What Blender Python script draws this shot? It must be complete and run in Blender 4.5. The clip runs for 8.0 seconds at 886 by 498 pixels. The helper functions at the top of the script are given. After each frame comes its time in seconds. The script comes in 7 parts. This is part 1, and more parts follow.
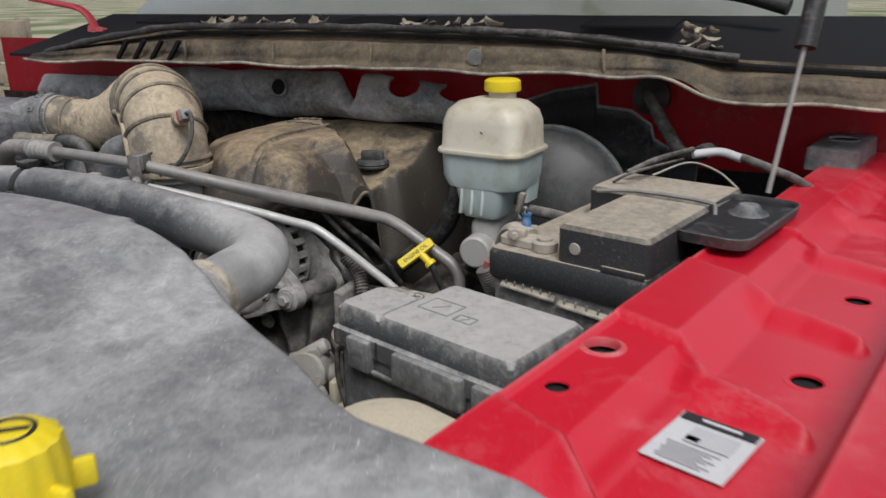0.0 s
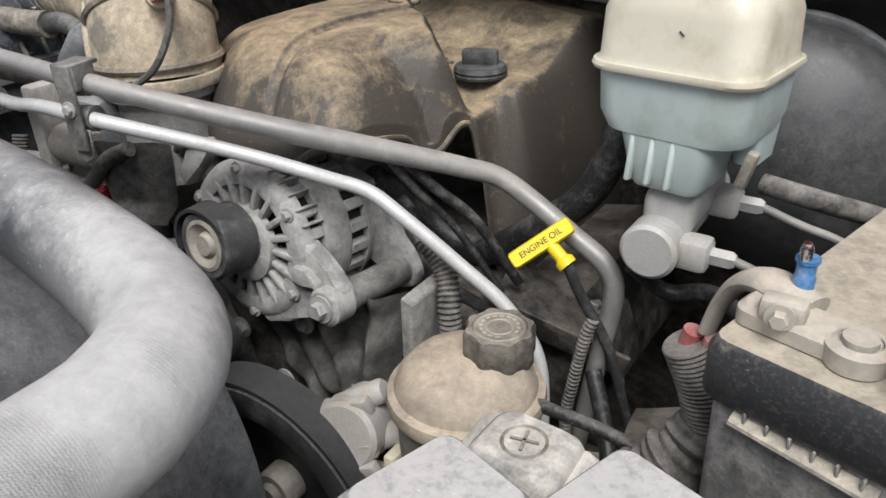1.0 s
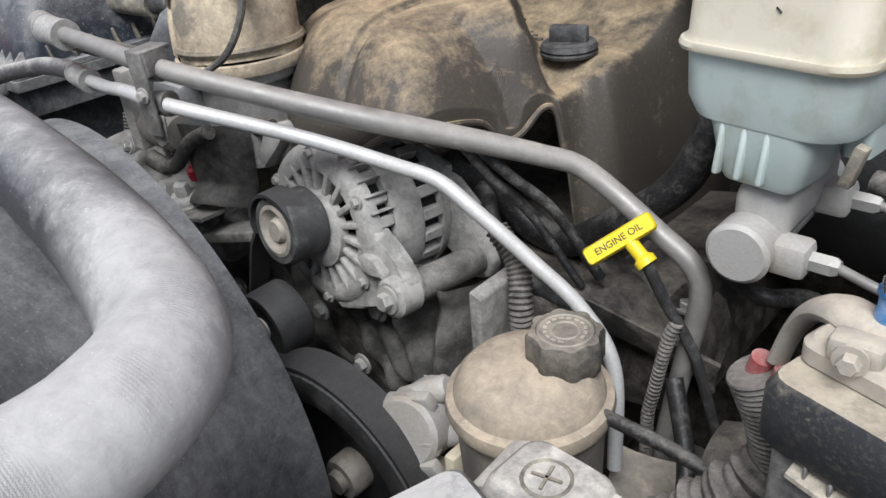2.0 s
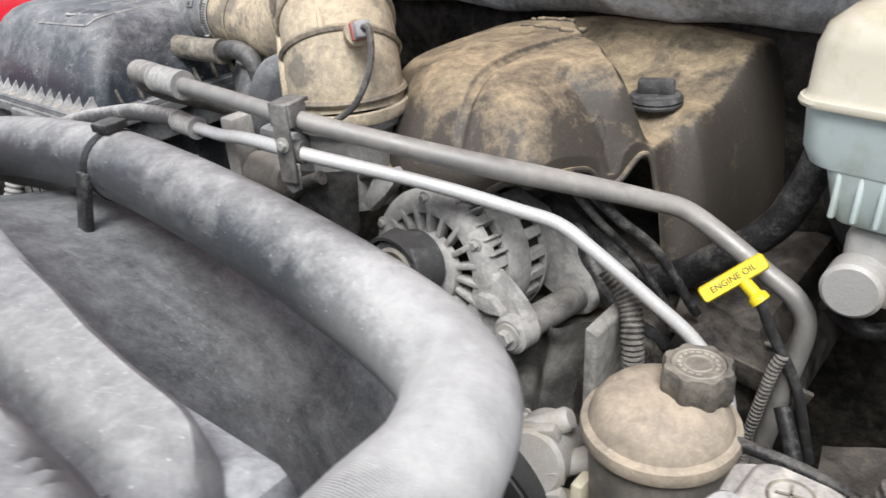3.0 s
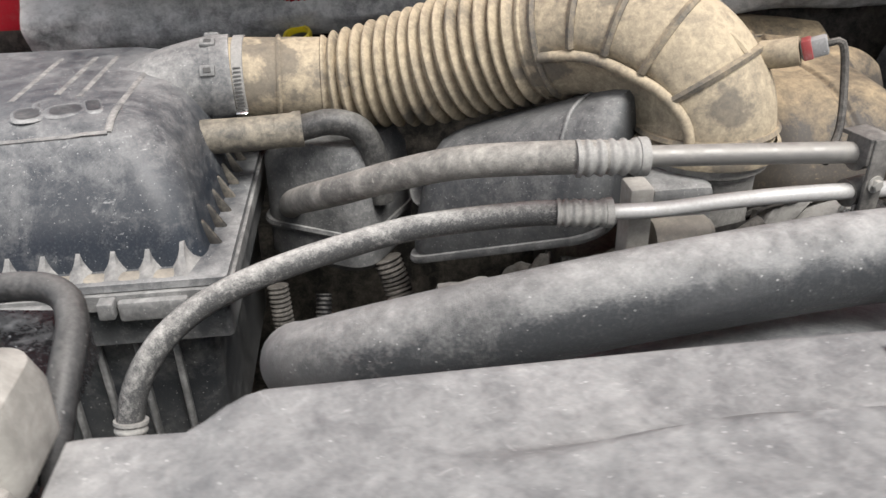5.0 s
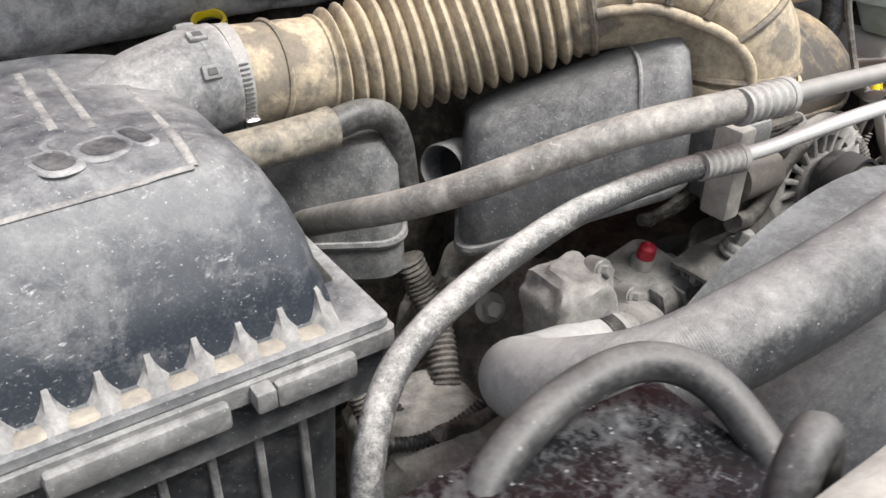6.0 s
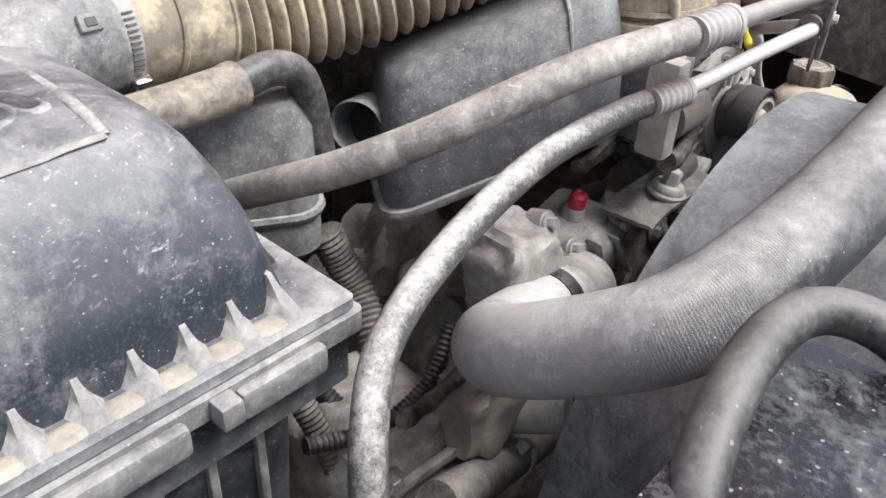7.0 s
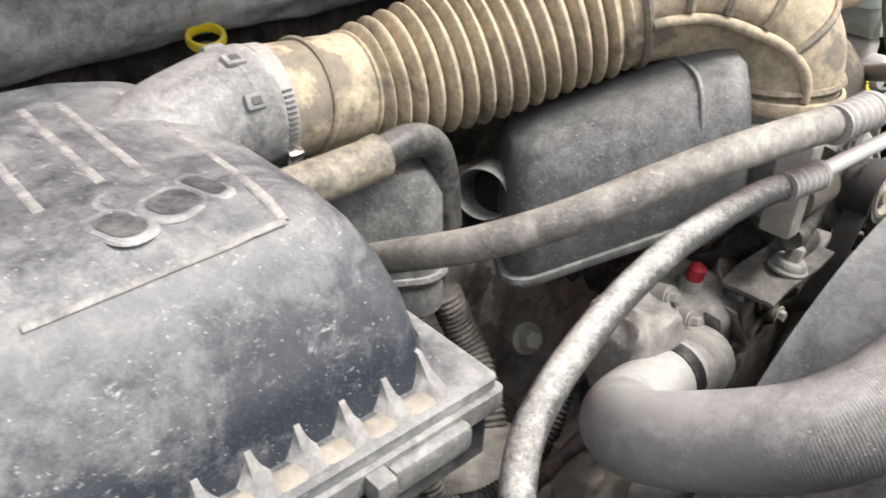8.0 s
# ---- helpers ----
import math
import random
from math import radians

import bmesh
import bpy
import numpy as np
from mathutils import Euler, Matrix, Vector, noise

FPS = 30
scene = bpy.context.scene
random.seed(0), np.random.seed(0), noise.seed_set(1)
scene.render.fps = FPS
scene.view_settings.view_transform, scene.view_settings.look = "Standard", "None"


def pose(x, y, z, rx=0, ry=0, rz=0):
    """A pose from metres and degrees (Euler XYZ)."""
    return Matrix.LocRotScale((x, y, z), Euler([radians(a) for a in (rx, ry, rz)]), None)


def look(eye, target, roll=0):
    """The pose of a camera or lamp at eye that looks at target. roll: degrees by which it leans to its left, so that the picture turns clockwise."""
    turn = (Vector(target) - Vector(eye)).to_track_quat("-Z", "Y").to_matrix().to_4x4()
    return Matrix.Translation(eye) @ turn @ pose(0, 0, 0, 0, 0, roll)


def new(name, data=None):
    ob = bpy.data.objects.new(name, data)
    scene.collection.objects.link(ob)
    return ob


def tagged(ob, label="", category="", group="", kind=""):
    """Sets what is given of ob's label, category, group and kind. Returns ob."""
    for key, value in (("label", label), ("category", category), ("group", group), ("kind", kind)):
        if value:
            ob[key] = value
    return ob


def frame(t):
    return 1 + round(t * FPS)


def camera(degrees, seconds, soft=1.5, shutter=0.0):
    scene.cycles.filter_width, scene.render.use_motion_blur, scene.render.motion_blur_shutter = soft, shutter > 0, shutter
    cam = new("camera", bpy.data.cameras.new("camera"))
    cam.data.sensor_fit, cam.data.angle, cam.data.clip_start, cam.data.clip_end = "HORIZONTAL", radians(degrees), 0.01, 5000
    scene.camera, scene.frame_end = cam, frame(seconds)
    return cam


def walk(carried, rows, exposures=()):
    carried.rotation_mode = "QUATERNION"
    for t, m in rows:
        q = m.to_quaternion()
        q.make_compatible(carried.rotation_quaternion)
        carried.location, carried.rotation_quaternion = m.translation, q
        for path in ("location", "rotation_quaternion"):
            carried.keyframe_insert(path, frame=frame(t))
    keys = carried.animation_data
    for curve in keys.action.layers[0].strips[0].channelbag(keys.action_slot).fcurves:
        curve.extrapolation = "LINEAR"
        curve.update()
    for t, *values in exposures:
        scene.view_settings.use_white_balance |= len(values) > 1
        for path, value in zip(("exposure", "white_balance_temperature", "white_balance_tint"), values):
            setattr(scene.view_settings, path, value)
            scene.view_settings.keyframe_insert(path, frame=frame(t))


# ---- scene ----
cam = camera(59.2, 8.0, shutter=0.15)
METRES, EYE, TILT, LEAN, TURN = 2.4, 1.5, -17.0, 0.0, 0.0
PATH = [
    (0, (0.017, 0.01, 1.535), (-0.003, 1.908, 0.903), -0.6),
    (0.1, (0.007, 0.103, 1.532), (-0.019, 1.992, 0.875), -0.2),
    (0.2, (0.001, 0.189, 1.528), (-0.052, 2.067, 0.843), -0.5),
    (0.3, (-0.009, 0.264, 1.518), (-0.087, 2.129, 0.801), -0.3),
    (0.5, (-0.025, 0.389, 1.497), (-0.162, 2.22, 0.703), -0.4),
    (1, (-0.004, 0.538, 1.473), (-0.347, 2.269, 0.531), -2.1),
    (1.2, (0.014, 0.571, 1.462), (-0.423, 2.261, 0.486), -3.3),
    (2.3, (0.036, 0.591, 1.474), (-0.629, 2.196, 0.485), -5.9),
    (2.5, (0.023, 0.575, 1.473), (-0.598, 2.216, 0.512), -4.7),
    (3, (-0.094, 0.513, 1.51), (-0.652, 2.195, 0.584), -4.4),
    (3.5, (-0.295, 0.461, 1.539), (-0.534, 2.234, 0.645), -2.6),
    (4, (-0.505, 0.511, 1.537), (-0.398, 2.298, 0.647), -1.2),
    (4.5, (-0.766, 0.636, 1.539), (-0.313, 2.356, 0.623), -0.5),
    (5, (-1.009, 0.786, 1.536), (-0.173, 2.323, 0.568), -1.5),
    (5.2, (-1.061, 0.845, 1.528), (-0.075, 2.283, 0.548), -1.7),
    (6.3, (-1.278, 1.186, 1.515), (0.256, 1.916, 0.459), 1.5),
    (6.5, (-1.276, 1.207, 1.509), (0.29, 1.844, 0.44), 1.7),
    (7, (-1.239, 1.221, 1.476), (0.353, 1.74, 0.381), 2.7),
    (7.5, (-1.216, 1.228, 1.475), (0.375, 1.76, 0.386), 3.0),
    (8, (-1.253, 1.268, 1.51), (0.308, 1.966, 0.473), 2.1),
]
walk(cam, [(t, look(eye, target, roll)) for t, eye, target, roll in PATH],
     [(0.0, -0.30, 6400, 10), (0.5, 0.25, 6500, 10), (1.0, 0.33, 6400, 10), (2.5, 0.48, 6200, 10), (3.0, 0.58, 6350, 10), (3.5, 0.48, 6450, 10),
      (4.5, 0.18, 6600, 10), (5.0, 0.50, 6700, 10), (5.2, 0.60, 6700, 10), (6.4, 0.98, 6600, 10), (7.2, 1.04, 6500, 10), (8.0, 1.06, 6850, 10)])

# ---- light ----
world = bpy.data.worlds.new("sky")
scene.world = world
world.use_nodes = True
wn = world.node_tree
sky = wn.nodes.new("ShaderNodeTexSky")
sky.sky_type = "NISHITA"
sky.sun_disc = False
sky.sun_elevation, sky.sun_rotation = radians(58), radians(193)
sky.air_density, sky.dust_density = 1.0, 4.0
soften = wn.nodes.new("ShaderNodeMix")
soften.data_type = "RGBA"
soften.inputs[0].default_value = 0.6
soften.inputs[7].default_value = (6.8, 7.1, 7.6, 1)
wn.links.new(sky.outputs[0], soften.inputs[6])
wn.links.new(soften.outputs[2], wn.nodes["Background"].inputs[0])
wn.nodes["Background"].inputs[1].default_value = 0.11
sun = new("sun", bpy.data.lights.new("sun", "SUN"))
sun.data.energy, sun.data.angle, sun.data.color = 3.2, radians(30), (1.0, 0.99, 0.98)
sun.matrix_world = look((0.4, -1.8, 5.4), (-0.2, 0.8, 1.2))

# ---- materials ----
def rgb(c):
    return (c[0], c[1], c[2], 1) if len(c) == 3 else c


def nodes_of(name):
    m = bpy.data.materials.new(name)
    m.use_nodes = True
    n = m.node_tree
    return m, n, n.nodes["Principled BSDF"]


def math_node(n, op, a, b=None, clamp=False):
    k = n.nodes.new("ShaderNodeMath")
    k.operation, k.use_clamp = op, clamp
    for i, v in enumerate((a, b)):
        if v is None:
            continue
        if isinstance(v, (int, float)):
            k.inputs[i].default_value = v
        else:
            n.links.new(v, k.inputs[i])
    return k.outputs[0]


def noise_node(n, scale, detail=4.0, rough=0.6, vec=None, twist=0.0):
    k = n.nodes.new("ShaderNodeTexNoise")
    k.inputs["Distortion"].default_value = twist
    k.inputs["Scale"].default_value, k.inputs["Detail"].default_value, k.inputs["Roughness"].default_value = scale, detail, rough
    if vec is None:
        g = n.nodes.new("ShaderNodeNewGeometry")
        vec = g.outputs["Position"]
    n.links.new(vec, k.inputs["Vector"])
    return k.outputs[0]


def mix_node(n, f, a, b):
    k = n.nodes.new("ShaderNodeMix")
    k.data_type = "RGBA"
    for i, v in ((0, f), (6, a), (7, b)):
        if isinstance(v, (int, float)):
            k.inputs[i].default_value = v
        elif isinstance(v, tuple):
            k.inputs[i].default_value = rgb(v)
        else:
            n.links.new(v, k.inputs[i])
    return k.outputs[2]


def drops(n, scale, size, share):
    """Round dried drops of uneven size, on a share of the cells."""
    k = n.nodes.new("ShaderNodeTexVoronoi")
    k.inputs["Scale"].default_value = scale
    g = n.nodes.new("ShaderNodeNewGeometry")
    bend = n.nodes.new("ShaderNodeVectorMath")
    bend.operation = "ADD"
    wob = n.nodes.new("ShaderNodeTexNoise")
    wob.inputs["Scale"].default_value = scale * 1.3
    small = n.nodes.new("ShaderNodeVectorMath")
    small.operation = "SCALE"
    small.inputs["Scale"].default_value = 0.7 / scale
    n.links.new(g.outputs["Position"], wob.inputs["Vector"])
    n.links.new(wob.outputs[1], small.inputs[0])
    n.links.new(g.outputs["Position"], bend.inputs[0])
    n.links.new(small.outputs[0], bend.inputs[1])
    n.links.new(bend.outputs[0], k.inputs["Vector"])
    c = n.nodes.new("ShaderNodeSeparateColor")
    n.links.new(k.outputs["Color"], c.inputs[0])
    r = math_node(n, "MULTIPLY", math_node(n, "MULTIPLY", c.outputs[0], c.outputs[0]), size)
    there = math_node(n, "GREATER_THAN", c.outputs[1], 1.0 - share)
    return math_node(n, "MULTIPLY", math_node(n, "MULTIPLY", math_node(n, "SUBTRACT", r, k.outputs["Distance"]), 14.0, clamp=True), there)


def dusty(name, base, dust=(0.36, 0.34, 0.31), amount=0.3, up=0.35, rough=0.5, metal=0.0, big=7.0, fine=60.0, bump=0.15,
          specks=0.0, grain=350.0, weave=0.0, coat=0.0, patch=1.5, mottle=1.7, worn=0.0, scuff=0.35, stain=0.0, along=None, flecks=0.24):
    """A surface of one colour under settled dust: more on what faces up (on the hose also for light from above), in
    patches with edges, smears, scuffs and fine grain.
    """
    m, n, p = nodes_of(name)
    geo = n.nodes.new("ShaderNodeNewGeometry")
    sep = n.nodes.new("ShaderNodeSeparateXYZ")
    n.links.new(geo.outputs["Normal"], sep.inputs[0])

    def crisp(v, k):
        return math_node(n, "ADD", math_node(n, "MULTIPLY", math_node(n, "SUBTRACT", v, 0.5), k), 0.5, clamp=True)

    n1, n2, n3 = noise_node(n, big, 8, 0.68, None, 0.9), noise_node(n, fine, 8, 0.74, None, 0.35), noise_node(n, grain, 3, 0.7)
    upward = math_node(n, "MAXIMUM", sep.outputs[2], 0.0)
    f = math_node(n, "MULTIPLY", math_node(n, "MULTIPLY", upward, upward), up)
    f = math_node(n, "ADD", f, amount - 0.16 * patch - 0.17 * mottle)
    f = math_node(n, "ADD", f, math_node(n, "MULTIPLY", crisp(n1, 5.0), 0.32 * patch))
    f = math_node(n, "ADD", f, math_node(n, "MULTIPLY", crisp(n2, 3.2), 0.34 * mottle), clamp=True)
    f = math_node(n, "ADD", f, math_node(n, "MULTIPLY", math_node(n, "SUBTRACT", crisp(n3, 2.6), 0.5), flecks), clamp=True)
    # Paler towards the ends; on the hose this makes up for weak light.
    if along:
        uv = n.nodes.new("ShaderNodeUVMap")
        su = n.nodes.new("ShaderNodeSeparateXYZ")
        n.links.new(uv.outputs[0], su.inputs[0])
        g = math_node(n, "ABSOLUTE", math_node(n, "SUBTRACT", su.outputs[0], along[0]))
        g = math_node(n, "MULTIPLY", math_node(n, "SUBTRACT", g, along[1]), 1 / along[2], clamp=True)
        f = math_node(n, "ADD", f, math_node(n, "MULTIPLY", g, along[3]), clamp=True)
    if worn:
        pale = math_node(n, "MULTIPLY", math_node(n, "SUBTRACT", geo.outputs["Pointiness"], 0.505), 14.0 * worn, clamp=True)
        f = math_node(n, "ADD", f, math_node(n, "MULTIPLY", pale, n2), clamp=True)
    shade = mix_node(n, math_node(n, "MULTIPLY", n3, 0.5), base, tuple(0.6 * c for c in base))
    tint = mix_node(n, crisp(n2, 2.0), tuple(0.68 * c for c in dust), dust)
    col = mix_node(n, f, shade, tint)
    if scuff:
        here = math_node(n, "MULTIPLY", math_node(n, "SUBTRACT", noise_node(n, 13.0, 3), 0.46), 7.0, clamp=True)
        for angles, stretch in (((0.4, 0.7, 0.9), (60, 300, 280)), ((1.1, 0.2, 2.3), (260, 50, 300))):
            turn = n.nodes.new("ShaderNodeMapping")
            turn.inputs["Rotation"].default_value = angles
            turn.inputs["Scale"].default_value = stretch
            n.links.new(geo.outputs["Position"], turn.inputs["Vector"])
            s = noise_node(n, 1.0, 4, 0.6, turn.outputs[0])
            s = math_node(n, "MULTIPLY", math_node(n, "SUBTRACT", s, 0.63), 9.0, clamp=True)
            s = math_node(n, "MULTIPLY", s, here)
            col = mix_node(n, math_node(n, "MULTIPLY", s, 0.8 * scuff), col, tuple(min(0.75, 1.3 * c) for c in dust))
    if stain:
        s = noise_node(n, 15.0, 5, 0.6)
        s = math_node(n, "MULTIPLY", math_node(n, "SUBTRACT", s, 0.555), 18.0, clamp=True)
        col = mix_node(n, math_node(n, "MULTIPLY", s, stain), col, base)
    if specks:
        pale = tuple(min(0.62, 1.25 * c) for c in dust)
        col = mix_node(n, math_node(n, "MULTIPLY", drops(n, 520.0, 0.42, 0.36 * specks), 0.5), col, pale)
        col = mix_node(n, math_node(n, "MULTIPLY", drops(n, 230.0, 0.22, 0.05 * specks), 0.4), col, pale)
    n.links.new(col, p.inputs["Base Color"])
    n.links.new(math_node(n, "ADD", math_node(n, "MULTIPLY", f, 0.9 - rough), rough), p.inputs["Roughness"])
    if metal:
        n.links.new(math_node(n, "MULTIPLY", math_node(n, "SUBTRACT", 1.0, f), metal), p.inputs["Metallic"])
    if coat:
        p.inputs["Coat Weight"].default_value = coat
        p.inputs["Coat Roughness"].default_value = 0.25
    h = math_node(n, "ADD", math_node(n, "MULTIPLY", n2, 0.6), math_node(n, "MULTIPLY", n3, 0.4))
    if weave:
        uv = n.nodes.new("ShaderNodeUVMap")
        w = n.nodes.new("ShaderNodeTexWave")
        w.wave_type, w.bands_direction = "BANDS", "X"
        w.inputs["Scale"].default_value = weave
        shown = math_node(n, "MULTIPLY", math_node(n, "SUBTRACT", noise_node(n, 9.0, 4), 0.47), 6.0, clamp=True)
        w.inputs["Distortion"].default_value = 7.0
        w.inputs["Detail"].default_value = 3.0
        w.inputs["Detail Scale"].default_value = 1.9
        n.links.new(uv.outputs[0], w.inputs["Vector"])
        gaps = math_node(n, "MULTIPLY", math_node(n, "SUBTRACT", 0.45, w.outputs[1]), 2.2, clamp=True)
        gaps = math_node(n, "MULTIPLY", gaps, math_node(n, "MULTIPLY", shown, 0.62))
        n.links.new(mix_node(n, gaps, col, base), p.inputs["Base Color"])
        h = math_node(n, "ADD", h, math_node(n, "MULTIPLY", w.outputs[1], math_node(n, "MULTIPLY", shown, 0.9)))
    b = n.nodes.new("ShaderNodeBump")
    b.inputs["Strength"].default_value, b.inputs["Distance"].default_value = min(1.0, bump * 2), 0.0012
    n.links.new(h, b.inputs["Height"])
    n.links.new(b.outputs[0], p.inputs["Normal"])
    return m


M_BLACK = dusty("dusty_black_plastic", (0.026, 0.030, 0.036), (0.34, 0.34, 0.33), 0.0, 0.38, 0.42, specks=0.9, worn=0.8, patch=0.5, mottle=0.6, fine=60, scuff=0.45)
M_LID = dusty("air_box_plastic", (0.024, 0.031, 0.042), (0.37, 0.373, 0.368), 0.01, 0.36, 0.40, specks=0.4, big=10, fine=50, patch=0.9, mottle=0.8, worn=1.0, scuff=0.9, grain=420, flecks=0.18)
M_BOXRIM = dusty("air_box_rim_plastic", (0.03, 0.034, 0.039), (0.36, 0.36, 0.35), 0.05, 0.24, 0.4, specks=0.5, worn=1.0, patch=0.8, mottle=0.7, flecks=0.1)
M_PANEL = dusty("grey_dust_plastic", (0.070, 0.075, 0.082), (0.44, 0.44, 0.43), 0.49, 0.14, 0.36, big=5, fine=60, patch=1.3, mottle=0.72, grain=330, scuff=0.6, flecks=0.18, specks=0.4)
M_SHROUD = dusty("shroud_plastic", (0.045, 0.052, 0.062), (0.45, 0.46, 0.465), 0.50, 0.30, 0.28, specks=0.6, fine=60, big=10, patch=1.3, mottle=0.9, scuff=0.9)
# Here up and along stand for light on the sleeve as well as dust.
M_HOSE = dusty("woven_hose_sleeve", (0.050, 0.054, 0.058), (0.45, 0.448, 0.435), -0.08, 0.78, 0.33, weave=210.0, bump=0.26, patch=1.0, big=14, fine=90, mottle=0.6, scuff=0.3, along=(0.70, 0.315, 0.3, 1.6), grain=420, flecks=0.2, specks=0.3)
M_RUBBER = dusty("dusty_rubber", (0.016, 0.016, 0.017), (0.34, 0.33, 0.30), -0.02, 0.28, 0.45, patch=1.0, mottle=1.2)
M_RUBBER_LIGHT = dusty("chalky_rubber_hose", (0.055, 0.055, 0.053), (0.54, 0.515, 0.46), 0.36, 0.34, 0.5, fine=110, big=13, patch=1.0, mottle=0.85, scuff=0.5, grain=500, flecks=0.3)
M_DARK = dusty("dark_greasy_metal", (0.02, 0.019, 0.018), (0.22, 0.195, 0.165), 0.2, 0.3, 0.55)
M_TAN = dusty("tan_dust_plastic", (0.060, 0.052, 0.043), (0.46, 0.36, 0.225), -0.24, 0.86, 0.62, big=16, fine=75, patch=1.5, mottle=1.1, scuff=0.3, flecks=0.2)
M_DUCT = dusty("tan_duct_rubber", (0.085, 0.080, 0.074), (0.53, 0.445, 0.315), 0.76, 0.22, 0.6, big=18, fine=110, patch=0.9, mottle=1.2, scuff=0.5, stain=0.62, flecks=0.25)
M_TANTOP = dusty("tan_dust_on_black", (0.032, 0.034, 0.037), (0.44, 0.39, 0.305), -0.18, 1.12, 0.5, big=12, fine=90, patch=0.9, mottle=0.8)
M_ALU = dusty("aluminium_tube", (0.62, 0.62, 0.61), (0.40, 0.385, 0.35), 0.12, 0.1, 0.5, metal=0.3, fine=80, patch=1.2, mottle=1.0)
M_STEEL = dusty("steel_tube", (0.27, 0.263, 0.25), (0.40, 0.38, 0.34), 0.16, 0.3, 0.45, metal=0.4, fine=70, patch=1.6, mottle=1.2)
M_CAST = dusty("cast_aluminium", (0.17, 0.168, 0.162), (0.42, 0.41, 0.385), 0.50, 0.10, 0.5, metal=0.15, fine=80, big=20, bump=0.5, patch=1.5, mottle=1.4, worn=0.8, scuff=0.2)
M_CASTPALE = dusty("pale_cast_aluminium", (0.52, 0.515, 0.50), (0.36, 0.325, 0.27), 0.18, 0.1, 0.5, metal=0.2, fine=60, bump=0.35, patch=1.6, mottle=1.2, worn=0.6)
M_SPACER = dusty("dusty_dark_steel", (0.085, 0.083, 0.080), (0.36, 0.345, 0.315), 0.30, 0.25, 0.5, metal=0.2, fine=90, big=20, patch=1.2, mottle=1.0)
M_BOLT = dusty("bolt_steel", (0.5, 0.5, 0.48), (0.42, 0.39, 0.34), 0.15, 0.3, 0.4, metal=0.6)
M_RED = dusty("red_paint", (0.62, 0.012, 0.032), (0.66, 0.20, 0.21), -0.10, 0.06, 0.34, coat=0.3, big=5, fine=40, bump=0.02, worn=0.9, patch=1.0, mottle=0.9, scuff=0.16)
M_RED_DUST = dusty("red_paint_dirty", (0.44, 0.012, 0.028), (0.34, 0.17, 0.15), -0.06, 0.2, 0.42, bump=0.05)
M_YELLOW = dusty("yellow_plastic", (0.85, 0.66, 0.02), (0.55, 0.48, 0.25), -0.15, 0.12, 0.4, bump=0.05)
M_FOIL = dusty("firewall_pad", (0.085, 0.087, 0.09), (0.64, 0.635, 0.62), 0.66, 0.30, 0.5, bump=0.5, fine=90, patch=1.8, mottle=1.3)
M_COWL = dusty("cowl_plastic", (0.045, 0.042, 0.038), (0.46, 0.37, 0.25), 0.32, 0.2, 0.55, big=3.6, patch=2.2, mottle=0.9, fine=70)
M_CREAM = dusty("cream_plastic", (0.66, 0.60, 0.45), (0.5, 0.45, 0.35), 0.1, 0.1, 0.5)
M_REDTAG = dusty("faded_red_plastic", (0.36, 0.06, 0.06), (0.45, 0.36, 0.33), 0.15, 0.2, 0.5)
M_BLUE = dusty("blue_anodised_metal", (0.05, 0.22, 0.5), (0.5, 0.5, 0.5), 0.05, 0.1, 0.35, metal=0.4)
M_WHITE = dusty("white_label", (0.62, 0.63, 0.64), (0.5, 0.49, 0.46), 0.0, 0.05, 0.6, bump=0.02)
M_INK = dusty("black_ink", (0.02, 0.02, 0.02), (0.3, 0.3, 0.3), 0.0, 0.05, 0.6, bump=0.02, patch=1.0, mottle=1.0)
M_GREYINK = dusty("grey_print", (0.50, 0.505, 0.52), (0.6, 0.6, 0.59), 0.05, 0.05, 0.6, bump=0.02)
M_YELLOWINK = dusty("yellow_print", (0.82, 0.62, 0.03), (0.5, 0.45, 0.3), -0.1, 0.05, 0.6, bump=0.02)
M_REDINK = dusty("red_print", (0.5, 0.02, 0.04), (0.4, 0.3, 0.3), 0.0, 0.05, 0.6, bump=0.02)
M_TAPE = dusty("loom_tape", (0.035, 0.033, 0.03), (0.30, 0.28, 0.25), 0.22, 0.35, 0.7, bump=0.4)
M_BOOST = dusty("booster_paint", (0.028, 0.03, 0.032), (0.17, 0.167, 0.16), 0.22, 0.1, 0.4, fine=70, patch=0.7, mottle=0.7, scuff=0.3)
M_LEAD = dusty("dusty_lead_clamp", (0.34, 0.33, 0.30), (0.50, 0.445, 0.36), 0.45, 0.25, 0.5, metal=0.15, fine=80)
M_CLEANBLACK = dusty("weathered_black_plastic", (0.012, 0.012, 0.013), (0.17, 0.17, 0.165), -0.05, 0.1, 0.55, worn=0.6)
# Near-black that stands for the shade inside holes and slots.
M_SHADE_BLACK = dusty("shade_black", (0.006, 0.006, 0.006), (0.02, 0.02, 0.02), 0.0, 0.05, 0.9)
M_SPECK = dusty("speckled_black_plastic", (0.009, 0.009, 0.010), (0.30, 0.31, 0.32), -0.06, 0.1, 0.22, specks=0.8, fine=90, big=18, patch=0.9, mottle=0.8, scuff=0.9)
M_INKDUST = dusty("dark_moulded_dent", (0.045, 0.048, 0.053), (0.22, 0.22, 0.215), 0.25, 0.1, 0.5, fine=120)
M_ENGINE = dusty("oily_cast_metal", (0.10, 0.098, 0.094), (0.42, 0.405, 0.37), 0.46, 0.3, 0.5, metal=0.1, fine=70, big=14, bump=0.4, patch=1.5, mottle=1.1)
